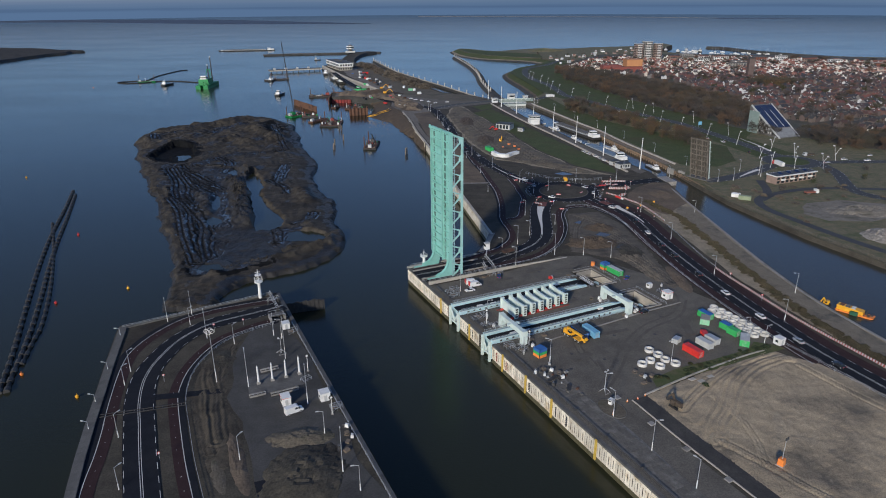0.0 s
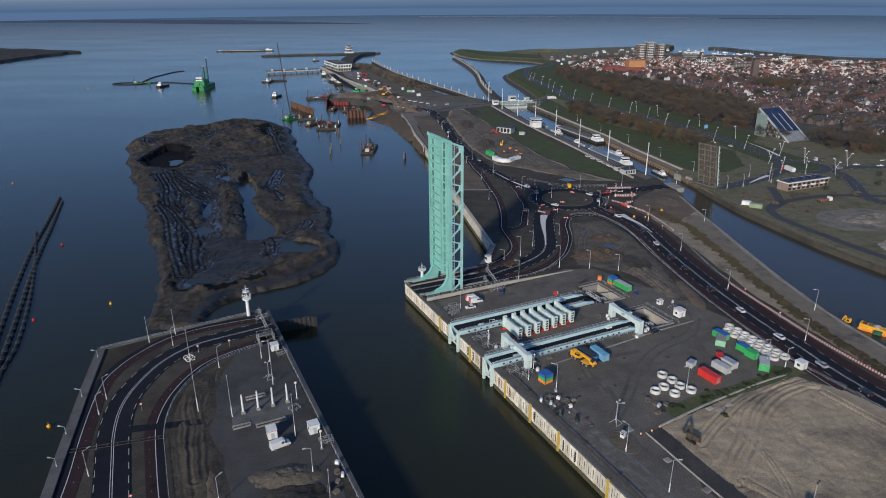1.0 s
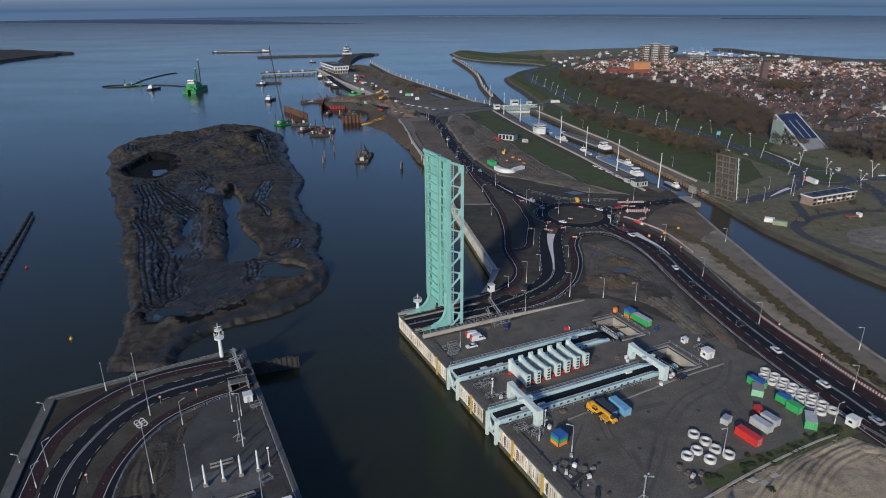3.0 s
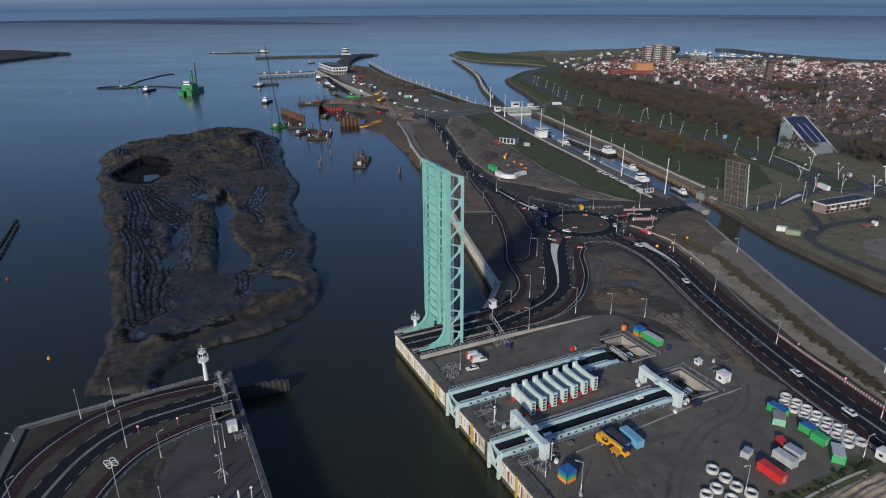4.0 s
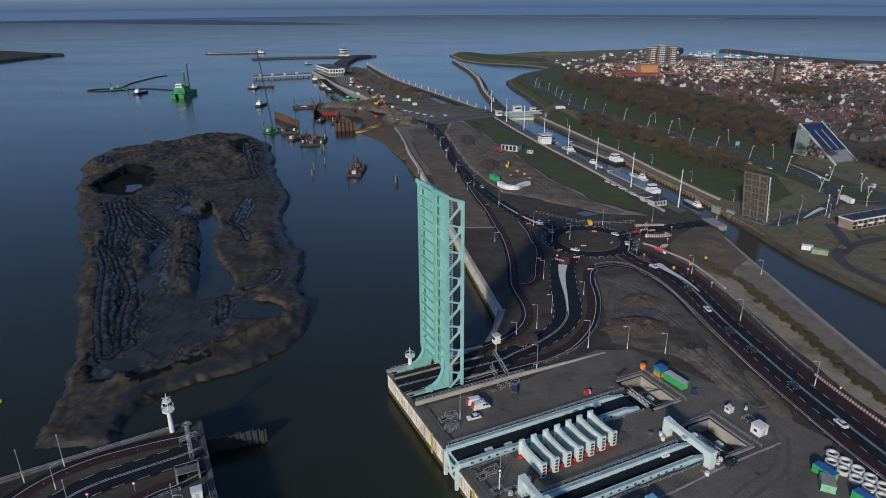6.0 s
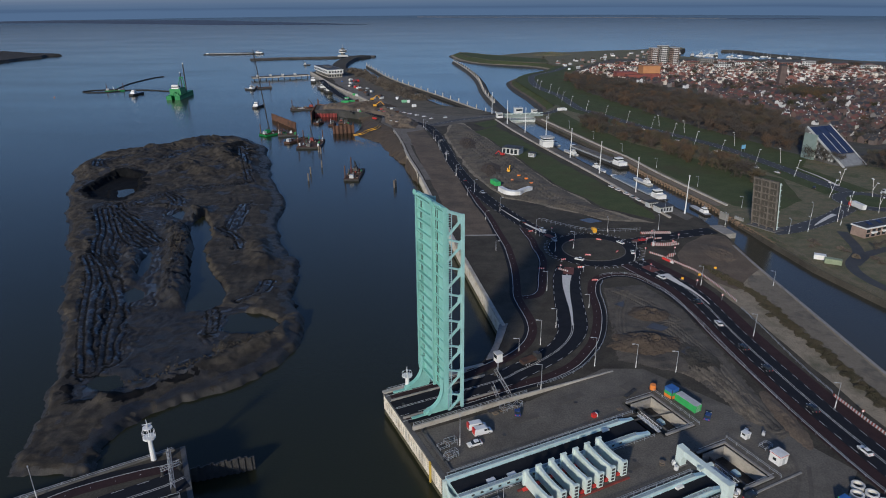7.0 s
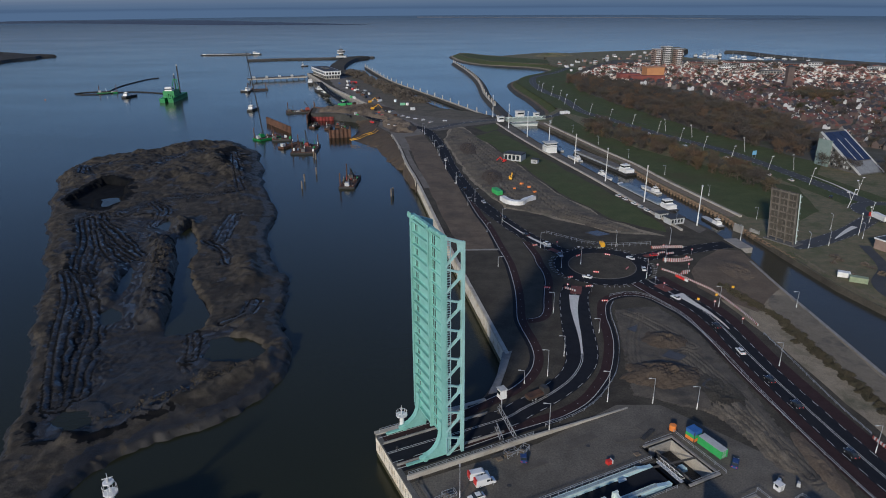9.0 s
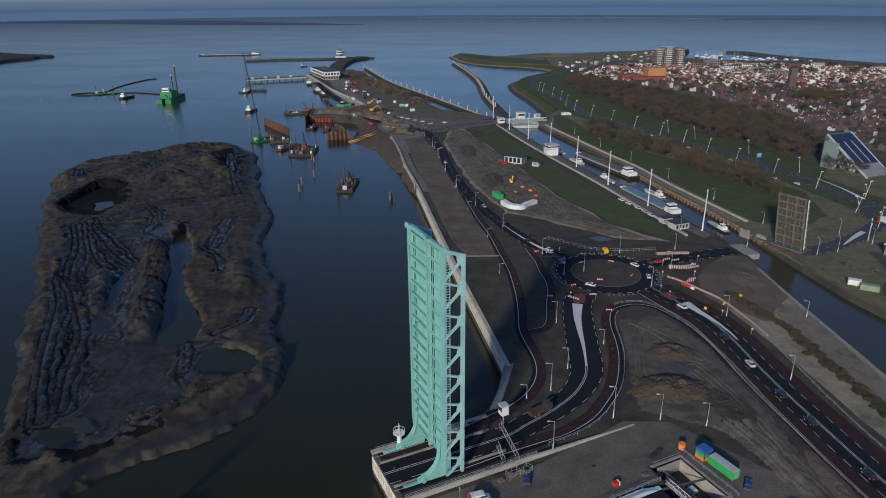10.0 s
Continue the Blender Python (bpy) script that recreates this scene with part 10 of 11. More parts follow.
# slanted building with a solar roof
ob = thing("solar_building", pose(303, 564, 0.1, 0, 0, 20) @ Matrix.Diagonal((0.86, 0.84, 0.9, 1)), "slanted glass and timber building with a solar roof", "building")
bm = B()
a = [bm.verts.new(p) for p in ((-13, -2, 0), (13, -2, 0), (13, 44, 0), (-13, 44, 0), (-13, 42, 26), (13, 42, 26), (13, 44, 26), (-13, 44, 26))]
for f in ((3, 2, 1, 0), (0, 1, 5, 4), (4, 5, 6, 7), (1, 2, 6, 5), (2, 3, 7, 6), (3, 0, 4, 7)):
    bm.faces.new([a[i] for i in f])
part("shell", bm, DARKCON, ob)
def slope_point(x, t, lift):
    return (x, -2 + 44 * t - 0.5 * lift, 26 * t + 0.86 * lift)
bm = B()
for x0, x1, t0, t1 in ((-12, -4.4, 0.30, 0.97), (-3.8, 3.8, 0.30, 0.97), (4.4, 12, 0.30, 0.97)):
    lo = [bm.verts.new(slope_point(x, t, 0.2)) for x, t in ((x0, t0), (x1, t0), (x1, t1), (x0, t1))]
    hi = [bm.verts.new(slope_point(x, t, 0.5)) for x, t in ((x0, t0), (x1, t0), (x1, t1), (x0, t1))]
    bm.faces.new(hi)
    for i in range(4):
        bm.faces.new((lo[i], lo[(i + 1) % 4], hi[(i + 1) % 4], hi[i]))
    part("solar_field", bm, SOLAR, ob)
    bm = B()
bm.free()
bm = B()
bm.faces.new([bm.verts.new(slope_point(x, t, 0.3)) for x, t in ((-12, 0.02), (12, 0.02), (12, 0.28), (-12, 0.28))])
part("glass_slope", bm, surface("pale glass slope", (0.20, 0.21, 0.22), (0.26, 0.27, 0.28), 3.0, 0.2, 0.0, 0.1), ob, "pale glazed lower slope")
for x in (-13.2, 12.8):
    bm = B()
    p, q = slope_point(x, 0.0, 0.0), slope_point(x, 1.0, 0.0)
    bar(bm, p, q, 0.9, 1.4)
    part("rake_beam", bm, GREYBOX, ob)
for f in range(6):
    z = 2.0 + 3.6 * f
    y0 = -2 + 44 * (z + 2.6) / 26
    n = max(1, int((42 - y0) / 3.0))
    for k in range(n):
        part("window", box(B(), -13.15, y0 + 1.5 + 3.0 * k, z, -12.9, y0 + 3.3 + 3.0 * k, z + 2.0), GREYBOX if (k + f) % 3 else GLASS, ob)
part("stair_tower", box(B(), -14.8, 29, 0, -13.2, 42, 21), surface("grey green cladding", (0.20, 0.26, 0.24), (0.24, 0.30, 0.28), 3.0, 0.6, 0.0, 0.1), ob, "pale green clad stair tower")
for x in (-4.1, 4.1):
    part("gutter", bar(B(), slope_point(x, 0.32, 0.55), slope_point(x, 0.8, 0.55), 0.5, 0.25), GREYBOX, ob, "pale strip between solar fields")
for x, y, h in ((292, 566, 0.8), (286, 574, 0.95), (280, 584, 0.85), (322, 556, 0.6), (334, 560, 0.7)):
    plant(1 if h > 0.7 else 3, x, y, x * 5, h)
ob = thing("blue_sign", pose(243, 612, 0.1, 0, 0, 20), "bright blue roadside sign board on posts", "sign")
part("board", box(B(), -2.0, -0.08, 2.4, 2.0, 0.08, 5.6), SKYBLUE, ob)
for x in (-1.5, 1.5):
    part("post", box(B(), x - 0.08, 0.08, 0, x + 0.08, 0.24, 5.4), STEEL, ob)
# forked street lamps of the east roundabout and the dike road
def forked(x, y, turn, both=True):
    key = ("forked", both)
    m = pose(x, y, 0.1, 0, 0, turn)
    if key in LAMP_HALVES:
        return copy_thing(LAMP_HALVES[key], m)
    ob = thing("forked_lamp", m, "white leaning street lamp with forked arms" if both else "white leaning street lamp", "street lamp", "leaning lamps")
    part("pole", bar(B(), (0, 0, 0), (2.4, 0, 11), 0.26, 0.26, 8, 0.6), WHITE, ob)
    part("lamp_head", box(B(), 2.0, -0.3, 10.9, 3.6, 0.3, 11.3, 0.08), WHITE, ob)
    if both:
        part("arm", bar(B(), (1.0, 0, 4.5), (-1.2, 0, 9.5), 0.26, 0.26, 8, 0.6), WHITE, ob)
        part("lamp_head", box(B(), -2.4, -0.3, 9.4, -1.0, 0.3, 9.8, 0.08), WHITE, ob)
    LAMP_HALVES[key] = ob
    return ob


for k, (x, y) in enumerate(((241.6, 485.7), (262, 511), (237, 458), (220, 439), (253, 455), (268, 485), (272, 452), (295, 477))):
    forked(x, y, 20 * k)
for k, p in enumerate(spline([(245, 535), (237, 560), (222, 600), (209, 661), (203, 696), (189, 730), (165, 790), (146, 850), (143, 930), (130, 1000)], 36.0)):
    forked(p.x, p.y, 20, False)
for k, p in enumerate(spline([(255, 575), (244, 640), (210, 720)], 60.0)):
    forked(p.x, p.y, 200, False)
for k, p in enumerate(spline([(52, 424), (42, 446), (34, 470), (25, 497), (15.5, 530), (5.5, 585), (-2.5, 655), (-15, 722)], 42.0)):
    lamp_post(p.x, p.y, 8.0, 20)
for k, p in enumerate(spline([(29, 400), (28, 440), (21, 480), (14, 526), (6, 590), (-3, 660)], 48.0)):
    lamp_post(p.x, p.y, 5.0, 0, label="short pale path lamp post", group="path lamps")
for x, y in ((155.3, 432), (184.4, 421), (196, 424), (219, 434), (211, 449), (130, 455), (118, 428), (108, 404), (90, 425), (58, 398)):
    lamp_post(x, y, 8.0, 90)
for k in range(42):
    x, y = rnd.uniform(170, 420), rnd.uniform(1180, 1420)
    if x > 215 or y > 1330:
        plant(rnd.choice((0, 2, 4)), x, y, rnd.uniform(0, 360), rnd.uniform(0.35, 0.7))
# small pale huts, tents and parked trailers on the outer shore
rh = random.Random(51)
for k in range(46):
    x = rh.uniform(215, 470)
    y = 1250 + (x - 215) * 0.9 + rh.uniform(-30, 130)
    w, d, h = rh.uniform(2.5, 7.5), rh.uniform(2.2, 4.5), rh.uniform(2.2, 3.4)
    ob = thing("hut", pose(x, y, 0.1, 0, 0, rh.uniform(0, 180)), "small pale hut on the outer shore", "hut", "huts")
    part("wall", box(B(), -w / 2, -d / 2, -0.1, w / 2, d / 2, h), rh.choice((WHITE, GREYBOX, GREYCON, FLATBRICK)), ob)
    part("roof", prism(B(), [(-w / 2 - 0.2, -d / 2 - 0.2), (w / 2 + 0.2, -d / 2 - 0.2), (w / 2 + 0.2, d / 2 + 0.2), (-w / 2 - 0.2, d / 2 + 0.2)], h, h + 0.9, [(-w / 2, -0.2), (w / 2, -0.2), (w / 2, 0.2), (-w / 2, 0.2)]), rh.choice((WHITE, DARKSTEEL, BRICK, GREYBOX)), ob)
heap("dune", pose(236, 1530, 0.05, 0, 0, 8), 40, 22, 6.5, DRYGRASS, "low dark grassy dune by the sea", 31)
# yacht harbour
for k in range(46):
    x, y = rnd.uniform(560, 790), 0
    y = 1655 - (x - 560) * 0.72 - rnd.uniform(25, 120)
    if y > 1425:
        ob = thing("yacht", pose(x, y, SEA, 0, 0, rnd.uniform(0, 360)), "small white moored sailing yacht", "yacht", "yachts")
        part("hull", hull_mesh(11, 3.4, 1.2), WHITE, ob)
        part("mast", tube(B(), 0.5, 0, 1.2, 14, 0.12, 0.08, 5), STEEL, ob)
        part("cabin", box(B(), -2.5, -1.0, 1.2, 1.5, 1.0, 2.0, 0.2), WHITE, ob)
for x, y, ln in ((545, 1560, 40), (575, 1590, 44), (600, 1570, 40), (530, 1600, 36)):
    boat(x, y, 70, ln, 9, DARKSTEEL, GREYBOX, "grey patrol vessel moored by the yacht harbour", 3.0, cat="boat")

# the rest of the woods and garden trees, joined
far = thing("far_trees", Matrix(), "far bare brown woods and garden trees", "trees", kind="stuff")
for kind_, poses in grove.items():
    for piece in TREES[kind_].children:
        me = piece.data
        co = np.empty(len(me.vertices) * 3)
        me.vertices.foreach_get("co", co)
        co = np.c_[co.reshape(-1, 3), np.ones(len(me.vertices))]
        faces = [tuple(p.vertices) for p in me.polygons]
        vs, fs = [], []
        for m in poses:
            n = len(vs)
            vs += (co @ np.array(m).T)[:, :3].tolist()
            fs += [tuple(n + i for i in f) for f in faces]
        joined_me = bpy.data.meshes.new("far_" + piece.name.split(".")[0])
        joined_me.from_pydata(vs, [], fs)
        joined_me.materials.append(me.materials[0])
        part("far_" + piece.name.split(".")[0], joined_me, me.materials[0], far)["kind"] = "stuff"

# ---- small gear of the yards and quays ----
CLUTTER = {}
def again(key, m, make):
    """The first of a kind is made; later ones are copies of it."""
    if key in CLUTTER:
        return copy_thing(CLUTTER[key], m)
    CLUTTER[key] = make()
    CLUTTER[key].matrix_basis = m
    return CLUTTER[key]


def open_frame(m, w=3.0, d=2.0, h=1.1):
    """A railed steel frame round a hatch."""
    def make():
        ob = thing("hatch_frame", Matrix(), "low galvanised steel railing frame round a hatch", "railing", "hatch frames")
        part("cover", box(B(), -w / 2, -d / 2, 0, w / 2, d / 2, 0.14), DARKSTEEL, ob, "dark steel hatch cover")
        for x in (-w / 2, 0, w / 2):
            for y in (-d / 2, d / 2):
                part("post", box(B(), x - 0.04, y - 0.04, 0, x + 0.04, y + 0.04, h), STEEL, ob)
        for z in (h * 0.5, h):
            for y in (-d / 2, d / 2):
                part("rail", bar(B(), (-w / 2, y, z), (w / 2, y, z), 0.07), STEEL, ob)
            for x in (-w / 2, w / 2):
                part("end_rail", bar(B(), (x, -d / 2, z), (x, d / 2, z), 0.07), STEEL, ob)
        return ob
    return again(("frame", w, d, h), m, make)


def pallet_stack(m, n=3, w=1.6, d=1.2):
    """Timber pallets laid on one another."""
    def make():
        ob = thing("pallet_stack", Matrix(), "stack of weathered timber pallets", "pallets", "pallet stacks")
        for k in range(n):
            part("pallet", box(B(), -w / 2, -d / 2, 0.16 * k, w / 2, d / 2, 0.16 * k + 0.13), BROWNWOOD, ob)
        return ob
    return again(("pallet", n, w, d), m, make)


def pipe_bundle(m, length=6.0, n=4, r=0.16):
    def make():
        ob = thing("pipe_bundle", Matrix(), "bundle of dark pipes lying on timber blocks", "pipes", "pipe bundles")
        for k in range(n):
            part("pipe", bar(B(), (-length / 2, (k - n / 2) * 2.1 * r, 0.2 + r), (length / 2 - 0.3 * (k % 2), (k - n / 2) * 2.1 * r, 0.2 + r), 2 * r, 2 * r, 8), DARKSTEEL, ob)
        for x in (-length * 0.3, length * 0.3):
            part("block", box(B(), x - 0.1, -n * r * 1.2, 0, x + 0.1, n * r * 1.2, 0.2), BROWNWOOD, ob)
        return ob
    return again(("pipes", length, n, r), m, make)


def drum(m, r=0.8):
    def make():
        ob = thing("cable_drum", Matrix(), "wooden cable drum lying on its side", "cable drum", "cable drums")
        for z in (0.0, 0.75):
            part("flange", tube(B(), 0, 0, z, z + 0.1, r, r, 14), BROWNWOOD, ob)
        part("core", tube(B(), 0, 0, 0.1, 0.75, r * 0.6, r * 0.6, 12), DARKSTEEL, ob)
        return ob
    return again(("drum", r), m, make)


def pump(m, colour, name_):
    def make():
        ob = thing("pump_set", Matrix(), name_ + " pump set on a steel skid", "pump", "pump sets")
        part("skid", box(B(), -1.1, -0.6, 0, 1.1, 0.6, 0.2), DARKSTEEL, ob)
        part("engine", box(B(), -0.9, -0.45, 0.2, 0.3, 0.45, 1.2, 0.08), colour, ob)
        part("pump_body", bar(B(), (0.3, 0, 0.6), (1.0, 0, 0.6), 0.7, 0.7, 10), DARKSTEEL, ob)
        part("exhaust", tube(B(), -0.5, 0.2, 1.2, 1.8, 0.06, 0.06, 6), STEEL, ob)
        return ob
    return again(("pump", name_), m, make)


def sign_post(m, kind_="round"):
    def make():
        ob = thing("road_sign", Matrix(), "small white and red road sign on a post" if kind_ == "round" else "small blue road sign on a post", "road sign", "road signs")
        part("post", tube(B(), 0, 0, 0, 2.6, 0.06, 0.05, 6), STEEL, ob)
        part("plate", bar(B(), (0, -0.03, 2.5), (0, 0.03, 2.5), 0.85, 0.85, 14), RED if kind_ == "round" else BLUE, ob)
        part("face", bar(B(), (0, -0.05, 2.5), (0, -0.02, 2.5), 0.55, 0.55, 14), WHITE, ob)
        return ob
    return again(("sign", kind_), m, make)


rnd = random.Random(101)
for e, n, t in ((5.8, -31.5, 4), (5.6, -36.0, 8), (4.2, -58.0, 2), (8.6, -57.0, 90), (5.2, -64.2, 3), (8.6, -66.0, 0), (7.0, -84.2, 10), (-66.0, -71.6, 20), (-61.9, -90.6, 0), (86.5, -70.5, 4)):
    open_frame(at(e, n, 0.07, t), 3.0, 2.0)
for e, n, t, k in ((-64.9, -111.6, 20, 4), (-63.4, -108.0, 50, 3), (34.4, -117.6, 10, 3), (37.0, -119.4, 30, 4), (31.8, -121.6, 0, 3), (14.8, -81.4, 0, 3), (20.6, -80.9, 0, 4), (58.2, -81.0, 15, 3), (88.8, -62.6, 20, 3), (26.8, -24.2, 4, 3), (29.4, -23.6, 0, 2), (61.8, -38.8, 0, 2)):
    pallet_stack(at(e, n, 0.08, t), k)
for e, n, t, ln in ((8.0, -47.6 - 7.4, 0, 6), (44, -56.2, 2, 7), (34.6, -120.0, 60, 5), (12.4, -83.6, 30, 4), (28.0, -22.6, 0, 6), (70.0, -33.6, 20, 6), (6.6, -106.4, 20, 5), (8.4, -113.0, 50, 4)):
    pipe_bundle(at(e, n, 0.08, t), ln)
for e, n in ((7.4, -100.6), (10.6, -104.6), (33.6, -115.2), (-62.6, -104.6), (13.6, -79.9), (63.6, -80.6), (55.6, -63.4)):
    drum(at(e, n, 0.08, rnd.uniform(0, 90)), 0.8)
for e, n, c, nm in ((3.9, -101.0, WHITE, "white"), (5.8, -103.4, GREYBOX, "grey"), (9.0, -102.2, WHITE, "white"), (5.2, -109.6, DARKSTEEL, "dark"), (9.6, -107.6, WHITE, "white"), (87.2, -63.4, WHITE, "white"), (90.6, -66.4, GREYBOX, "grey"), (34.6, -119.2, GREYBOX, "grey"), (-61.8, -101.2, WHITE, "white"), (-61.6, -106.4, WHITE, "white"), (-66.4, -109.8, DARKSTEEL, "dark"), (58.4, -64.6, WHITE, "white"), (64.8, -79.9, WHITE, "white")):
    pump(at(e, n, 0.08, rnd.uniform(0, 180)), c, nm)
for x, y, k in ((117.4, 342, "round"), (112.6, 357, "round"), (126.6, 262, "round"), (130.4, 240, "round"), (56.6, 374.5, "round"), (66.6, 372.5, "blue"), (96.2, 381, "blue"), (98, 375, "round"), (106, 409, "round"), (112, 420, "round"), (118, 405, "round"), (124, 414, "round"), (53.4, 420, "blue"), (60.6, 425.5, "round"), (101.5, 395.5, "round"), (116, 396, "round")):
    sign_post(pose(x, y, 0.1, 0, 0, rnd.uniform(-20, 20)), k)
for e, n in ((-111.8, -93.2), (-88.5, -22.6), (-77.9, -23.4), (-108, -52)):
    sign_post(at(e, n, 0.1, rnd.uniform(-20, 20)), "round")
# orange and yellow warning boards by the canal road works
for x, y, c, nm in ((108.0, 362, YELLOW, "yellow"), (117.0, 366, YELLOW, "yellow"), (127.0, 373.5, YELLOW, "yellow")):
    def make():
        ob = thing("warning_board", Matrix(), nm + " road works board on a low stand", "road sign", nm + " warning boards")
        part("board", box(B(), -0.55, -0.06, 0.6, 0.55, 0.06, 1.6), c, ob)
        part("stand", box(B(), -0.7, -0.4, 0, 0.7, 0.4, 0.12), DARKSTEEL, ob)
        part("leg", box(B(), -0.06, -0.05, 0.1, 0.06, 0.05, 0.7), STEEL, ob)
        return ob
    again(("board", nm), pose(x, y, 0.15, 0, 0, rnd.uniform(-25, 25)), make)
# the cable footbridge across the west road and the dark crossing
ob = thing("cable_bridge", at(-127, -64.6, 0.0, -11.0), "low steel cable crossing over the road", "cable crossing")
for y in (0.0, 1.3):
    part("beam", box(B(), 0, y, 0.2, 24.5, y + 0.14, 0.42), DARKSTEEL, ob)
for k in range(9):
    part("cross_bar", box(B(), 1.4 + 2.7 * k, 0.1, 0.24, 1.55 + 2.7 * k, 1.3, 0.38), DARKCON, ob)
sheet("dark_crossing", [L(-112.4, -58.6), L(-92, -64.4), L(-91.6, -67.4), L(-112, -62.0)], 0.2, ASPHALT, "dark asphalt crossing between the paths", "path")
# scattered stones and crates along the works of the spit
for k in range(70):
    t = rnd.random()
    x, y = -48 - 85 * t + rnd.uniform(-22, 26), 735 + 250 * t + rnd.uniform(-16, 16)
    if not in_area(x, y, [(-100, 960), (-84, 900), (-125, 885), (-130, 825), (-85, 806), (-58, 785), (-56, 745), (-42, 715), (-10, 735), (-40, 800), (-75, 900)]):
        continue
    mt, nm = rnd.choice(((GREYBOX, "grey"), (WHITE, "white"), (RUST, "rusty"), (DARKSTEEL, "dark"), (RUST, "rusty"), (RED, "red"), (GREEN, "green"), (BROWNWOOD, "brown")))
    s = rnd.uniform(0.8, 1.8)
    def make():
        ob = thing("site_crate", Matrix(), nm + " crate of gear on the harbour works", "crate", "site crates")
        part("case", box(B(), -1.2, -0.8, 0, 1.2, 0.8, 1.3, 0.08), mt, ob)
        part("lid", box(B(), -1.25, -0.85, 1.3, 1.25, 0.85, 1.42), DARKSTEEL, ob)
        return ob
    o = again(("crate", nm), Matrix(), make)
    o.matrix_basis = pose(x, y, 0.1, 0, 0, rnd.uniform(0, 180)) @ Matrix.Scale(s, 4)
# chevron boards and white ticks round the roundabout
def chevron_board(m):
    def make():
        ob = thing("chevron_board", Matrix(), "low red and white chevron board by the roundabout", "road sign", "chevron boards")
        part("board", box(B(), -1.3, -0.08, 0.35, 1.3, 0.08, 1.0), RED, ob)
        for x in (-0.9, 0.0, 0.9):
            part("chevron", box(B(), x - 0.18, -0.1, 0.4, x + 0.18, -0.07, 0.95), WHITE, ob)
        for x in (-1.0, 1.0):
            part("leg", box(B(), x - 0.05, -0.05, 0, x + 0.05, 0.05, 0.4), STEEL, ob)
        return ob
    return again("chevron", m, make)


for x, y, t in ((60.0, 386.1, 20), (48.0, 375.2, -5), (66.1, 376.5, 10), (69.6, 362.0, 0), (49.6, 426.0, 20), (72.7, 391.6, -10), (87.8, 395.7, 50), (68.5, 411.7, 30), (82.8, 412.7, -30)):
    chevron_board(pose(x, y, 0.2, 0, 0, t))
ob = thing("edge_ticks", Matrix(), "short white painted ticks round the roundabout", "road marking", kind="structure")
tick = mesh_of("tick", box(B(), 23.1, -0.12, 0, 24.6, 0.12, 0.02), LINE)
for k in range(72):
    deg = 5 * k
    if any(abs((deg - a + 180) % 360 - 180) < w for a, w in ((238, 18), (305, 18), (25, 20), (128, 18))):
        continue
    part("tick", tick, LINE, ob).matrix_basis = pose(77.4, 400.5, 0.19, 0, 0, deg)
rail_line("fence", [(58, 444), (68.3, 435.1), (78.1, 427.8), (90.7, 425.5), (107.9, 427.0)], "grey steel mesh fence behind the roundabout", height=1.8, gap=3.0)
# white buoy-shaped mooring posts by the portals, an orange tank by the pit
for e, n in ((57.5, -66.6), (63.6, -80.6), (12.6, -85.6), (7.6, -66.4), (57.6, -82.6), (14.6, -64.0)):
    def make():
        ob = thing("guide_buoy", Matrix(), "squat white steel mooring post by the gate", "bollard", "white mooring posts")
        part("barrel", tube(B(), 0, 0, 0, 1.0, 0.6, 0.6, 12), WHITE, ob)
        part("neck", tube(B(), 0, 0, 1.0, 1.5, 0.25, 0.2, 8), STEEL, ob)
        return ob
    again("guide_buoy", at(e, n, 0.08), make)
ob = thing("orange_tank", at(78.2, -35.0, 0.08), "orange plastic tank beside the machine pit", "tank")
part("barrel", tube(B(), 0, 0, 0.2, 1.9, 1.0, 0.95, 12), ORANGE, ob)
part("skid", box(B(), -1.1, -1.1, 0, 1.1, 1.1, 0.2), DARKSTEEL, ob)
ob = thing("red_box", at(52.6, -38.4, 0.08), "small red and white steel box by the railing", "box")
part("case", box(B(), -0.9, -0.6, 0, 0.5, 0.6, 1.1, 0.05), RED, ob)
part("panel", box(B(), 0.5, -0.6, 0, 0.9, 0.6, 1.1, 0.05), WHITE, ob)
# white lattice gangways at the gates' ends
for e, n, ln in ((64.8, -52.6, 9.0), (66.8, -78.2, 8.0)):
    ob = thing("gangway", at(e, n, 0.1), "white lattice gangway across the gate's end", "gangway", "gangways")
    part("deck", box(B(), -0.6, 0, 0.0, 0.6, ln, 0.1), STEEL, ob)
    for x in (-0.6, 0.6):
        part("rail", bar(B(), (x, 0, 1.2), (x, ln, 1.2), 0.1), WHITE, ob)
        for k in range(int(ln)):
            part("brace", bar(B(), (x, k, 0.1 if k % 2 else 1.2), (x, k + 1, 1.2 if k % 2 else 0.1), 0.07), WHITE, ob)
# quay crates and vans along the spit
for k in range(26):
    t = k / 26 + rnd.uniform(-0.02, 0.02)
    x, y = -92 - 62 * t + rnd.uniform(4, 22), 915 + 190 * t + rnd.uniform(-6, 6)
    o = again(("crate", ("grey", "white", "rusty", "dark")[k % 4]), Matrix(), None)
    o.matrix_basis = pose(x, y, 0.1, 0, 0, rnd.uniform(0, 180)) @ Matrix.Scale(rnd.uniform(1.0, 2.2), 4)
for x, y, t, c in ((-38, 806, 20, "white"), (-32, 798, 25, "white"), (-44, 812, 30, "silver"), (-24, 790, 15, "white"), (-16, 782, 20, "white"), (-52, 838, 60, "white"), (-58, 850, 60, "silver"), (-8, 770, 40, "white"), (6, 776, 10, "white")):
    car(x, y, t, c)
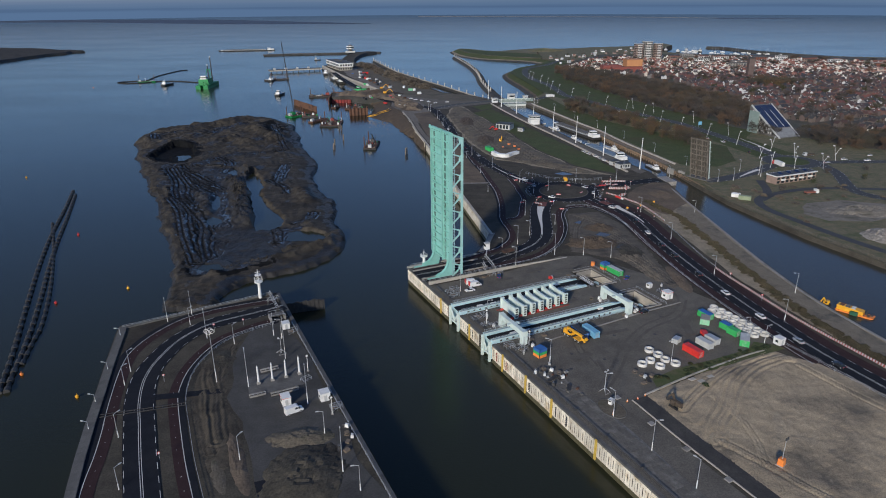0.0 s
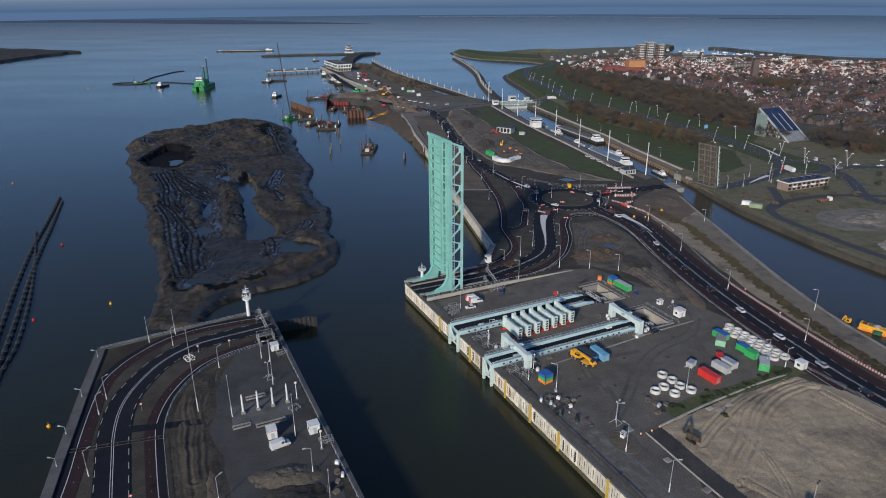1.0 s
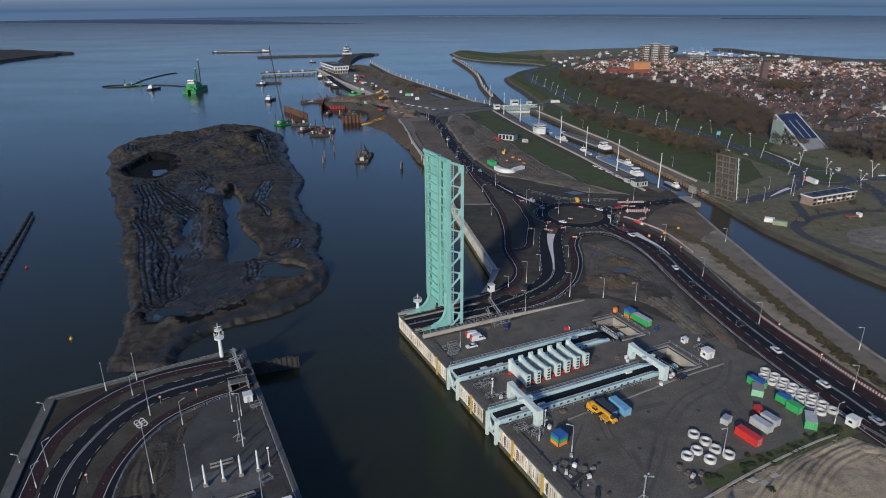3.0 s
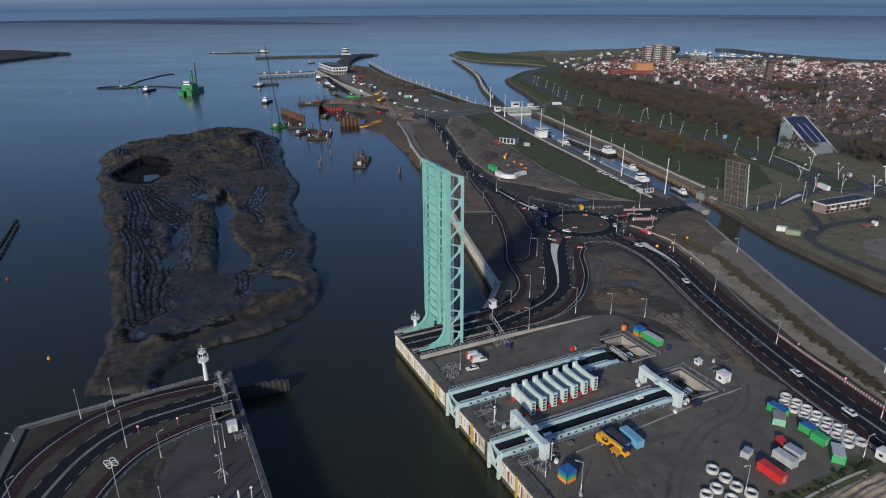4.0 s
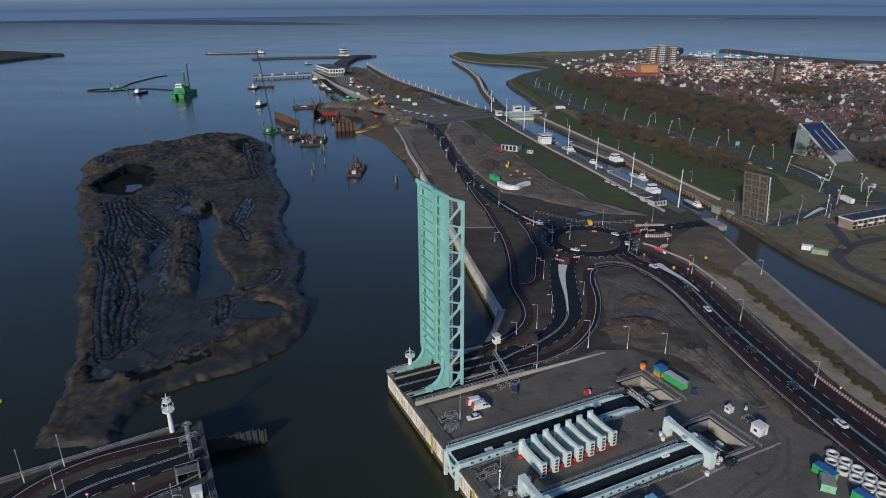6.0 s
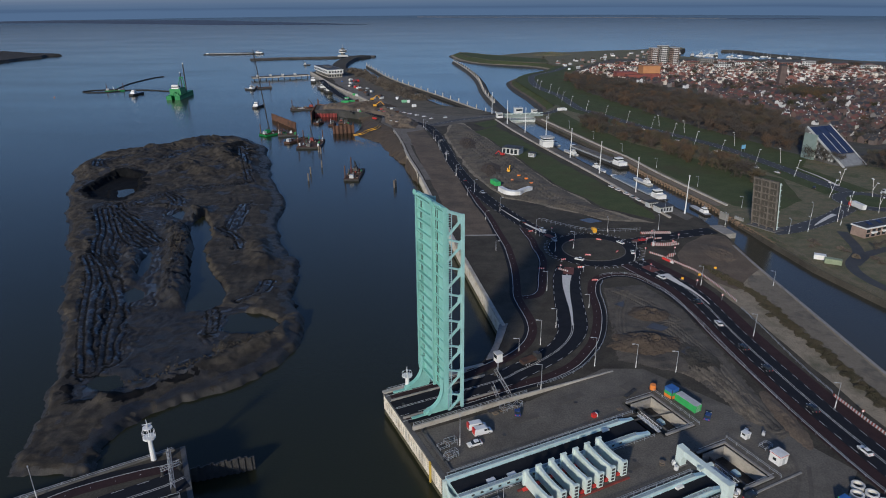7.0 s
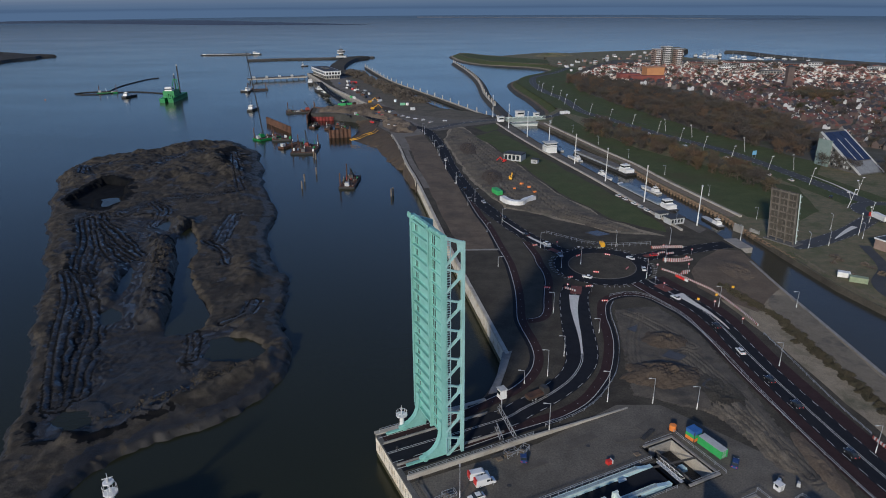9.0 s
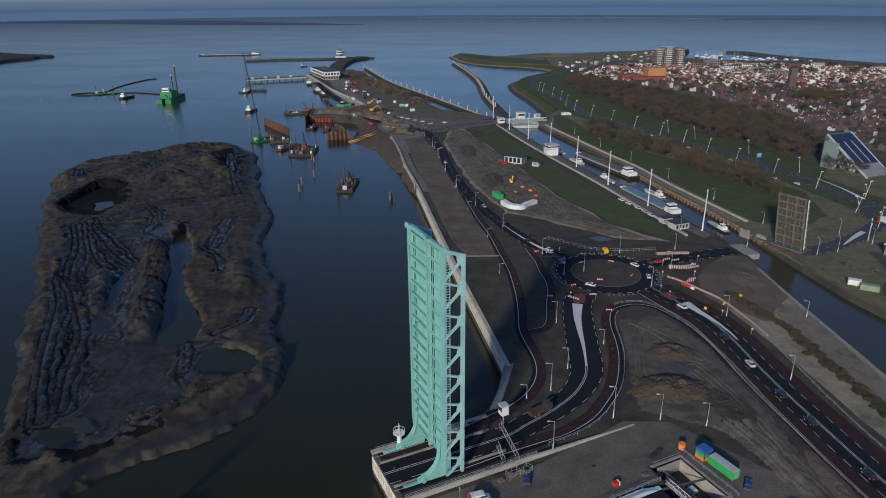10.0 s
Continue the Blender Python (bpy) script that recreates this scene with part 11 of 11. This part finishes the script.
# concrete slabs of the quay paving, cable trays and gully lids
SLAB = surface("worn slab concrete", (0.105, 0.098, 0.088), (0.140, 0.131, 0.118), 1.6, 0.9, 0.02, 0.3, stain=(0.19, 0.18, 0.165), stain_size=3, vary=0.14)
paving = thing("slab_paving", at(0, 0), "worn grey concrete slab paving along the quay", "paving", kind="structure")
slab = mesh_of("paving_slab", box(B(), -1.12, -1.12, 0.08, 1.12, 1.12, 0.15, 0.03), SLAB)
for i in range(3):
    for k in range(34):
        part("paving_slab", slab, SLAB, paving).matrix_basis = Matrix.Translation((4.9 + 2.3 * i, -99.5 - 2.3 * k, 0.02 * rnd.random()))
for e, n0, n1 in ((3.3, -175, -80), (3.3, -68.5, -54.5), (3.3, -41.5, -24)):
    solid("cable_tray", box(B(), 0, n0, 0.06, 0.8, n1, 0.3), DARKCON, "long dark concrete cable tray along the quay", "cable tray", "cable trays", m=at(e, 0))
for e, n in ((22, -96), (44, -92), (58, -98), (30, -104), (52, -30), (24, -34), (70, -88), (16, -104), (40, -60.5), (50, -59), (46, -62)):
    solid("gully_lid", tube(B(), 0, 0, 0.09, 0.14, 0.6, 0.6, 12), DARKSTEEL, "round dark gully lid in the asphalt", "lid", "gully lids", m=at(e, n))
duct = spline([L(20, -84.6), L(26.6, -84.1), L(45.3, -83.5), L(66.1, -82.2), L(86, -82.0)], 3.0)
solid("cable_duct", prism(B(), [(p.x, p.y) for p in beside(duct, -0.25)] + [(p.x, p.y) for p in reversed(beside(duct, 0.25))], 0.05, 0.32), GREYCON, "low concrete cable duct across the yard", "cable duct", kind="structure")
# patched areas of the yard
for k, (e, n, w, d, t) in enumerate(((24, -99, 9, 3, 8), (46, -90, 12, 2, -6), (34, -30, 8, 2.5, 0), (52, -27, 10, 3, 4), (74, -30, 8, 4, 10), (46, -60, 9, 4, 0), (72, -100, 9, 3, 60), (26, -108, 10, 1.6, 70), (66, -33, 12, 1.4, -12))):
    solid("asphalt_patch", box(B(), -w / 2, -d / 2, 0.05, w / 2, d / 2, 0.118 + 0.004 * (k % 3)), TYRE, "patched strip in the worn yard asphalt", "patch", kind="structure", m=at(e, n, 0, t))
# ring-topped beacon posts, scaffold racks and a mast on a trestle
def ring_beacon(m):
    def make():
        ob = thing("ring_beacon", Matrix(), "white post with a black ring board on top", "beacon", "ring beacons")
        part("post", tube(B(), 0, 0, 0, 5.4, 0.13, 0.1, 8), WHITE, ob)
        part("board", bar(B(), (0, -0.06, 5.9), (0, 0.06, 5.9), 1.5, 1.5, 16), BLACK, ob)
        part("face", bar(B(), (0, -0.09, 5.9), (0, -0.05, 5.9), 0.8, 0.8, 12), WHITE, ob)
        part("base", box(B(), -0.35, -0.35, 0, 0.35, 0.35, 0.3), GREYCON, ob)
        return ob
    return again("ring_beacon", m, make)


for e, n in ((-64.0, -66.3), (-63.6, -93.3), (6.0, -63.4), (11.6, -84.6)):
    ring_beacon(at(e, n, 0.06))


def scaffold(m, w, d, h):
    """An open rack of steel tubes with a plank deck."""
    def make():
        ob = thing("scaffold_rack", Matrix(), "open rack of galvanised scaffold tubes", "scaffold", "scaffold racks")
        for x in (-w / 2, 0, w / 2):
            for y in (-d / 2, d / 2):
                part("upright", bar(B(), (x, y, 0), (x, y, h), 0.07), STEEL, ob)
        for z in (h * 0.5, h - 0.05):
            for y in (-d / 2, d / 2):
                part("ledger", bar(B(), (-w / 2, y, z), (w / 2, y, z), 0.07), STEEL, ob)
            for x in (-w / 2, w / 2):
                part("transom", bar(B(), (x, -d / 2, z), (x, d / 2, z), 0.07), STEEL, ob)
        part("brace", bar(B(), (-w / 2, -d / 2, 0), (w / 2, -d / 2, h), 0.06), STEEL, ob)
        part("deck", box(B(), -w / 2, -d / 2 + 0.1, h * 0.5 + 0.04, 0, d / 2 - 0.1, h * 0.5 + 0.1), BROWNWOOD, ob)
        return ob
    return again(("scaffold", w, d, h), m, make)


for e, n, t in ((4.6, -82.6, 0), (7.8, -86.8, 20), (6.2, -36.0, 10), (8.2, -31.2, 0), (6.6, -57.8, 0), (-62.2, -37.6, 0), (-61.6, -91.4, 0), (30.5, -24.0, 4), (34.2, -24.6, 30)):
    scaffold(at(e, n, 0.07, t), 3.4, 1.8, 1.9)
for e, n, h in ((17.4, -119.8, 7.5), (-69.4, -50.5, 6.0)):
    ob = thing("trestle_mast", at(e, n, 0.06, 12), "steel light mast on a square trestle", "mast", "trestle masts")
    for x in (-1.3, 1.3):
        for y in (-1.3, 1.3):
            part("leg", bar(B(), (x, y, 0), (0, 0, 1.6), 0.1), STEEL, ob)
    for y in (-1.3, 1.3):
        part("sill", bar(B(), (-1.4, y, 0.1), (1.4, y, 0.1), 0.16), GREYCON, ob)
    part("mast", tube(B(), 0, 0, 0.2, h, 0.1, 0.08, 8), STEEL, ob)
    part("head_bar", bar(B(), (-0.8, 0, h), (0.8, 0, h), 0.1), STEEL, ob)
    for x in (-0.7, 0.7):
        part("lamp", box(B(), x - 0.25, -0.2, h, x + 0.25, 0.2, h + 0.4, 0.04), GREYBOX, ob)
# kerbed earth island with a white box at the yard's corner
oval = [(13.6 + 3.6 * math.cos(2 * math.pi * k / 28), -128.0 + 5.2 * math.sin(2 * math.pi * k / 28)) for k in range(28)]
solid("oval_bed", prism(B(), [L(*q) for q in oval], 0.05, 0.2), SPITSOIL, "oval bed of bare earth in the yard", "ground", kind="structure")
for k in range(28):
    a, b = Vector(L(*oval[k])), Vector(L(*oval[(k + 1) % 28]))
    if k == 0:
        kerb_row = thing("oval_kerb", Matrix(), "low concrete kerb round the earth bed", "kerb", kind="structure")
    part("kerb_stone", bar(B(), (a.x, a.y, 0.18), (b.x, b.y, 0.18), 0.14, 0.22), DARKCON, kerb_row)
cabin(at(14.8, -126.0, 0.2, 20), 1.4, 1.2, 1.6, "small white electric cabinet on the earth bed")
for e, n in ((18.9, -124.0), (19.2, -139.0), (19.8, -152.0), (20.6, -166.0)):
    solid("well_cover", box(B(), -0.9, -0.9, 0.06, 0.9, 0.9, 0.34, 0.06), GREYCON, "square concrete well cover beside the haul road", "well cover", "well covers", m=at(e, n, 0, 3))
# red and white traffic cones and posts by the haul road
for x, y in ((56.6, 169.4), (63.0, 172.6), (50.6, 162.9), (60.2, 170.8)):
    def make():
        ob = thing("traffic_cone", Matrix(), "red and white traffic cone", "cone", "traffic cones")
        part("foot", box(B(), -0.35, -0.35, 0, 0.35, 0.35, 0.08), BLACK, ob)
        part("body", tube(B(), 0, 0, 0.08, 0.95, 0.28, 0.05, 10), ORANGE, ob)
        part("band", tube(B(), 0, 0, 0.4, 0.6, 0.22, 0.17, 10), WHITE, ob)
        return ob
    again("cone", pose(x, y, 0.1), make)
# churned ground between the west yard and its cycle path
worked_ground("rutted_ground", [(-67.5, 147), (-74, 160.5), (-79.2, 172.5), (-81.8, 184), (-82, 192), (-81, 199), (-79.2, 204.6), (-76, 208.6), (-71.4, 210.5), L(-81.5, -37), L(-87.5, -52), L(-92, -70), L(-89.8, -85), L(-90.2, -97), (-58, 140), (-62, 138)], 0.55, surface("rutted brown earth", (0.066, 0.057, 0.045), (0.098, 0.084, 0.064), 4.0, 0.95, 0.06, 0.3, stain=(0.046, 0.04, 0.033), stain_size=9, spec=0.2), "rutted brown earth beside the west yard", ((4.5, 1.9, [(-80, 196), (-76, 182), (-71, 170), (-64, 152)]), (3.0, 1.7, [(-75, 205), (-72, 192), (-70, 178)]), (2.6, 1.8, [(-77, 176), (-70, 160), (-64, 146)])), 0.35, 0.13, None, 41)
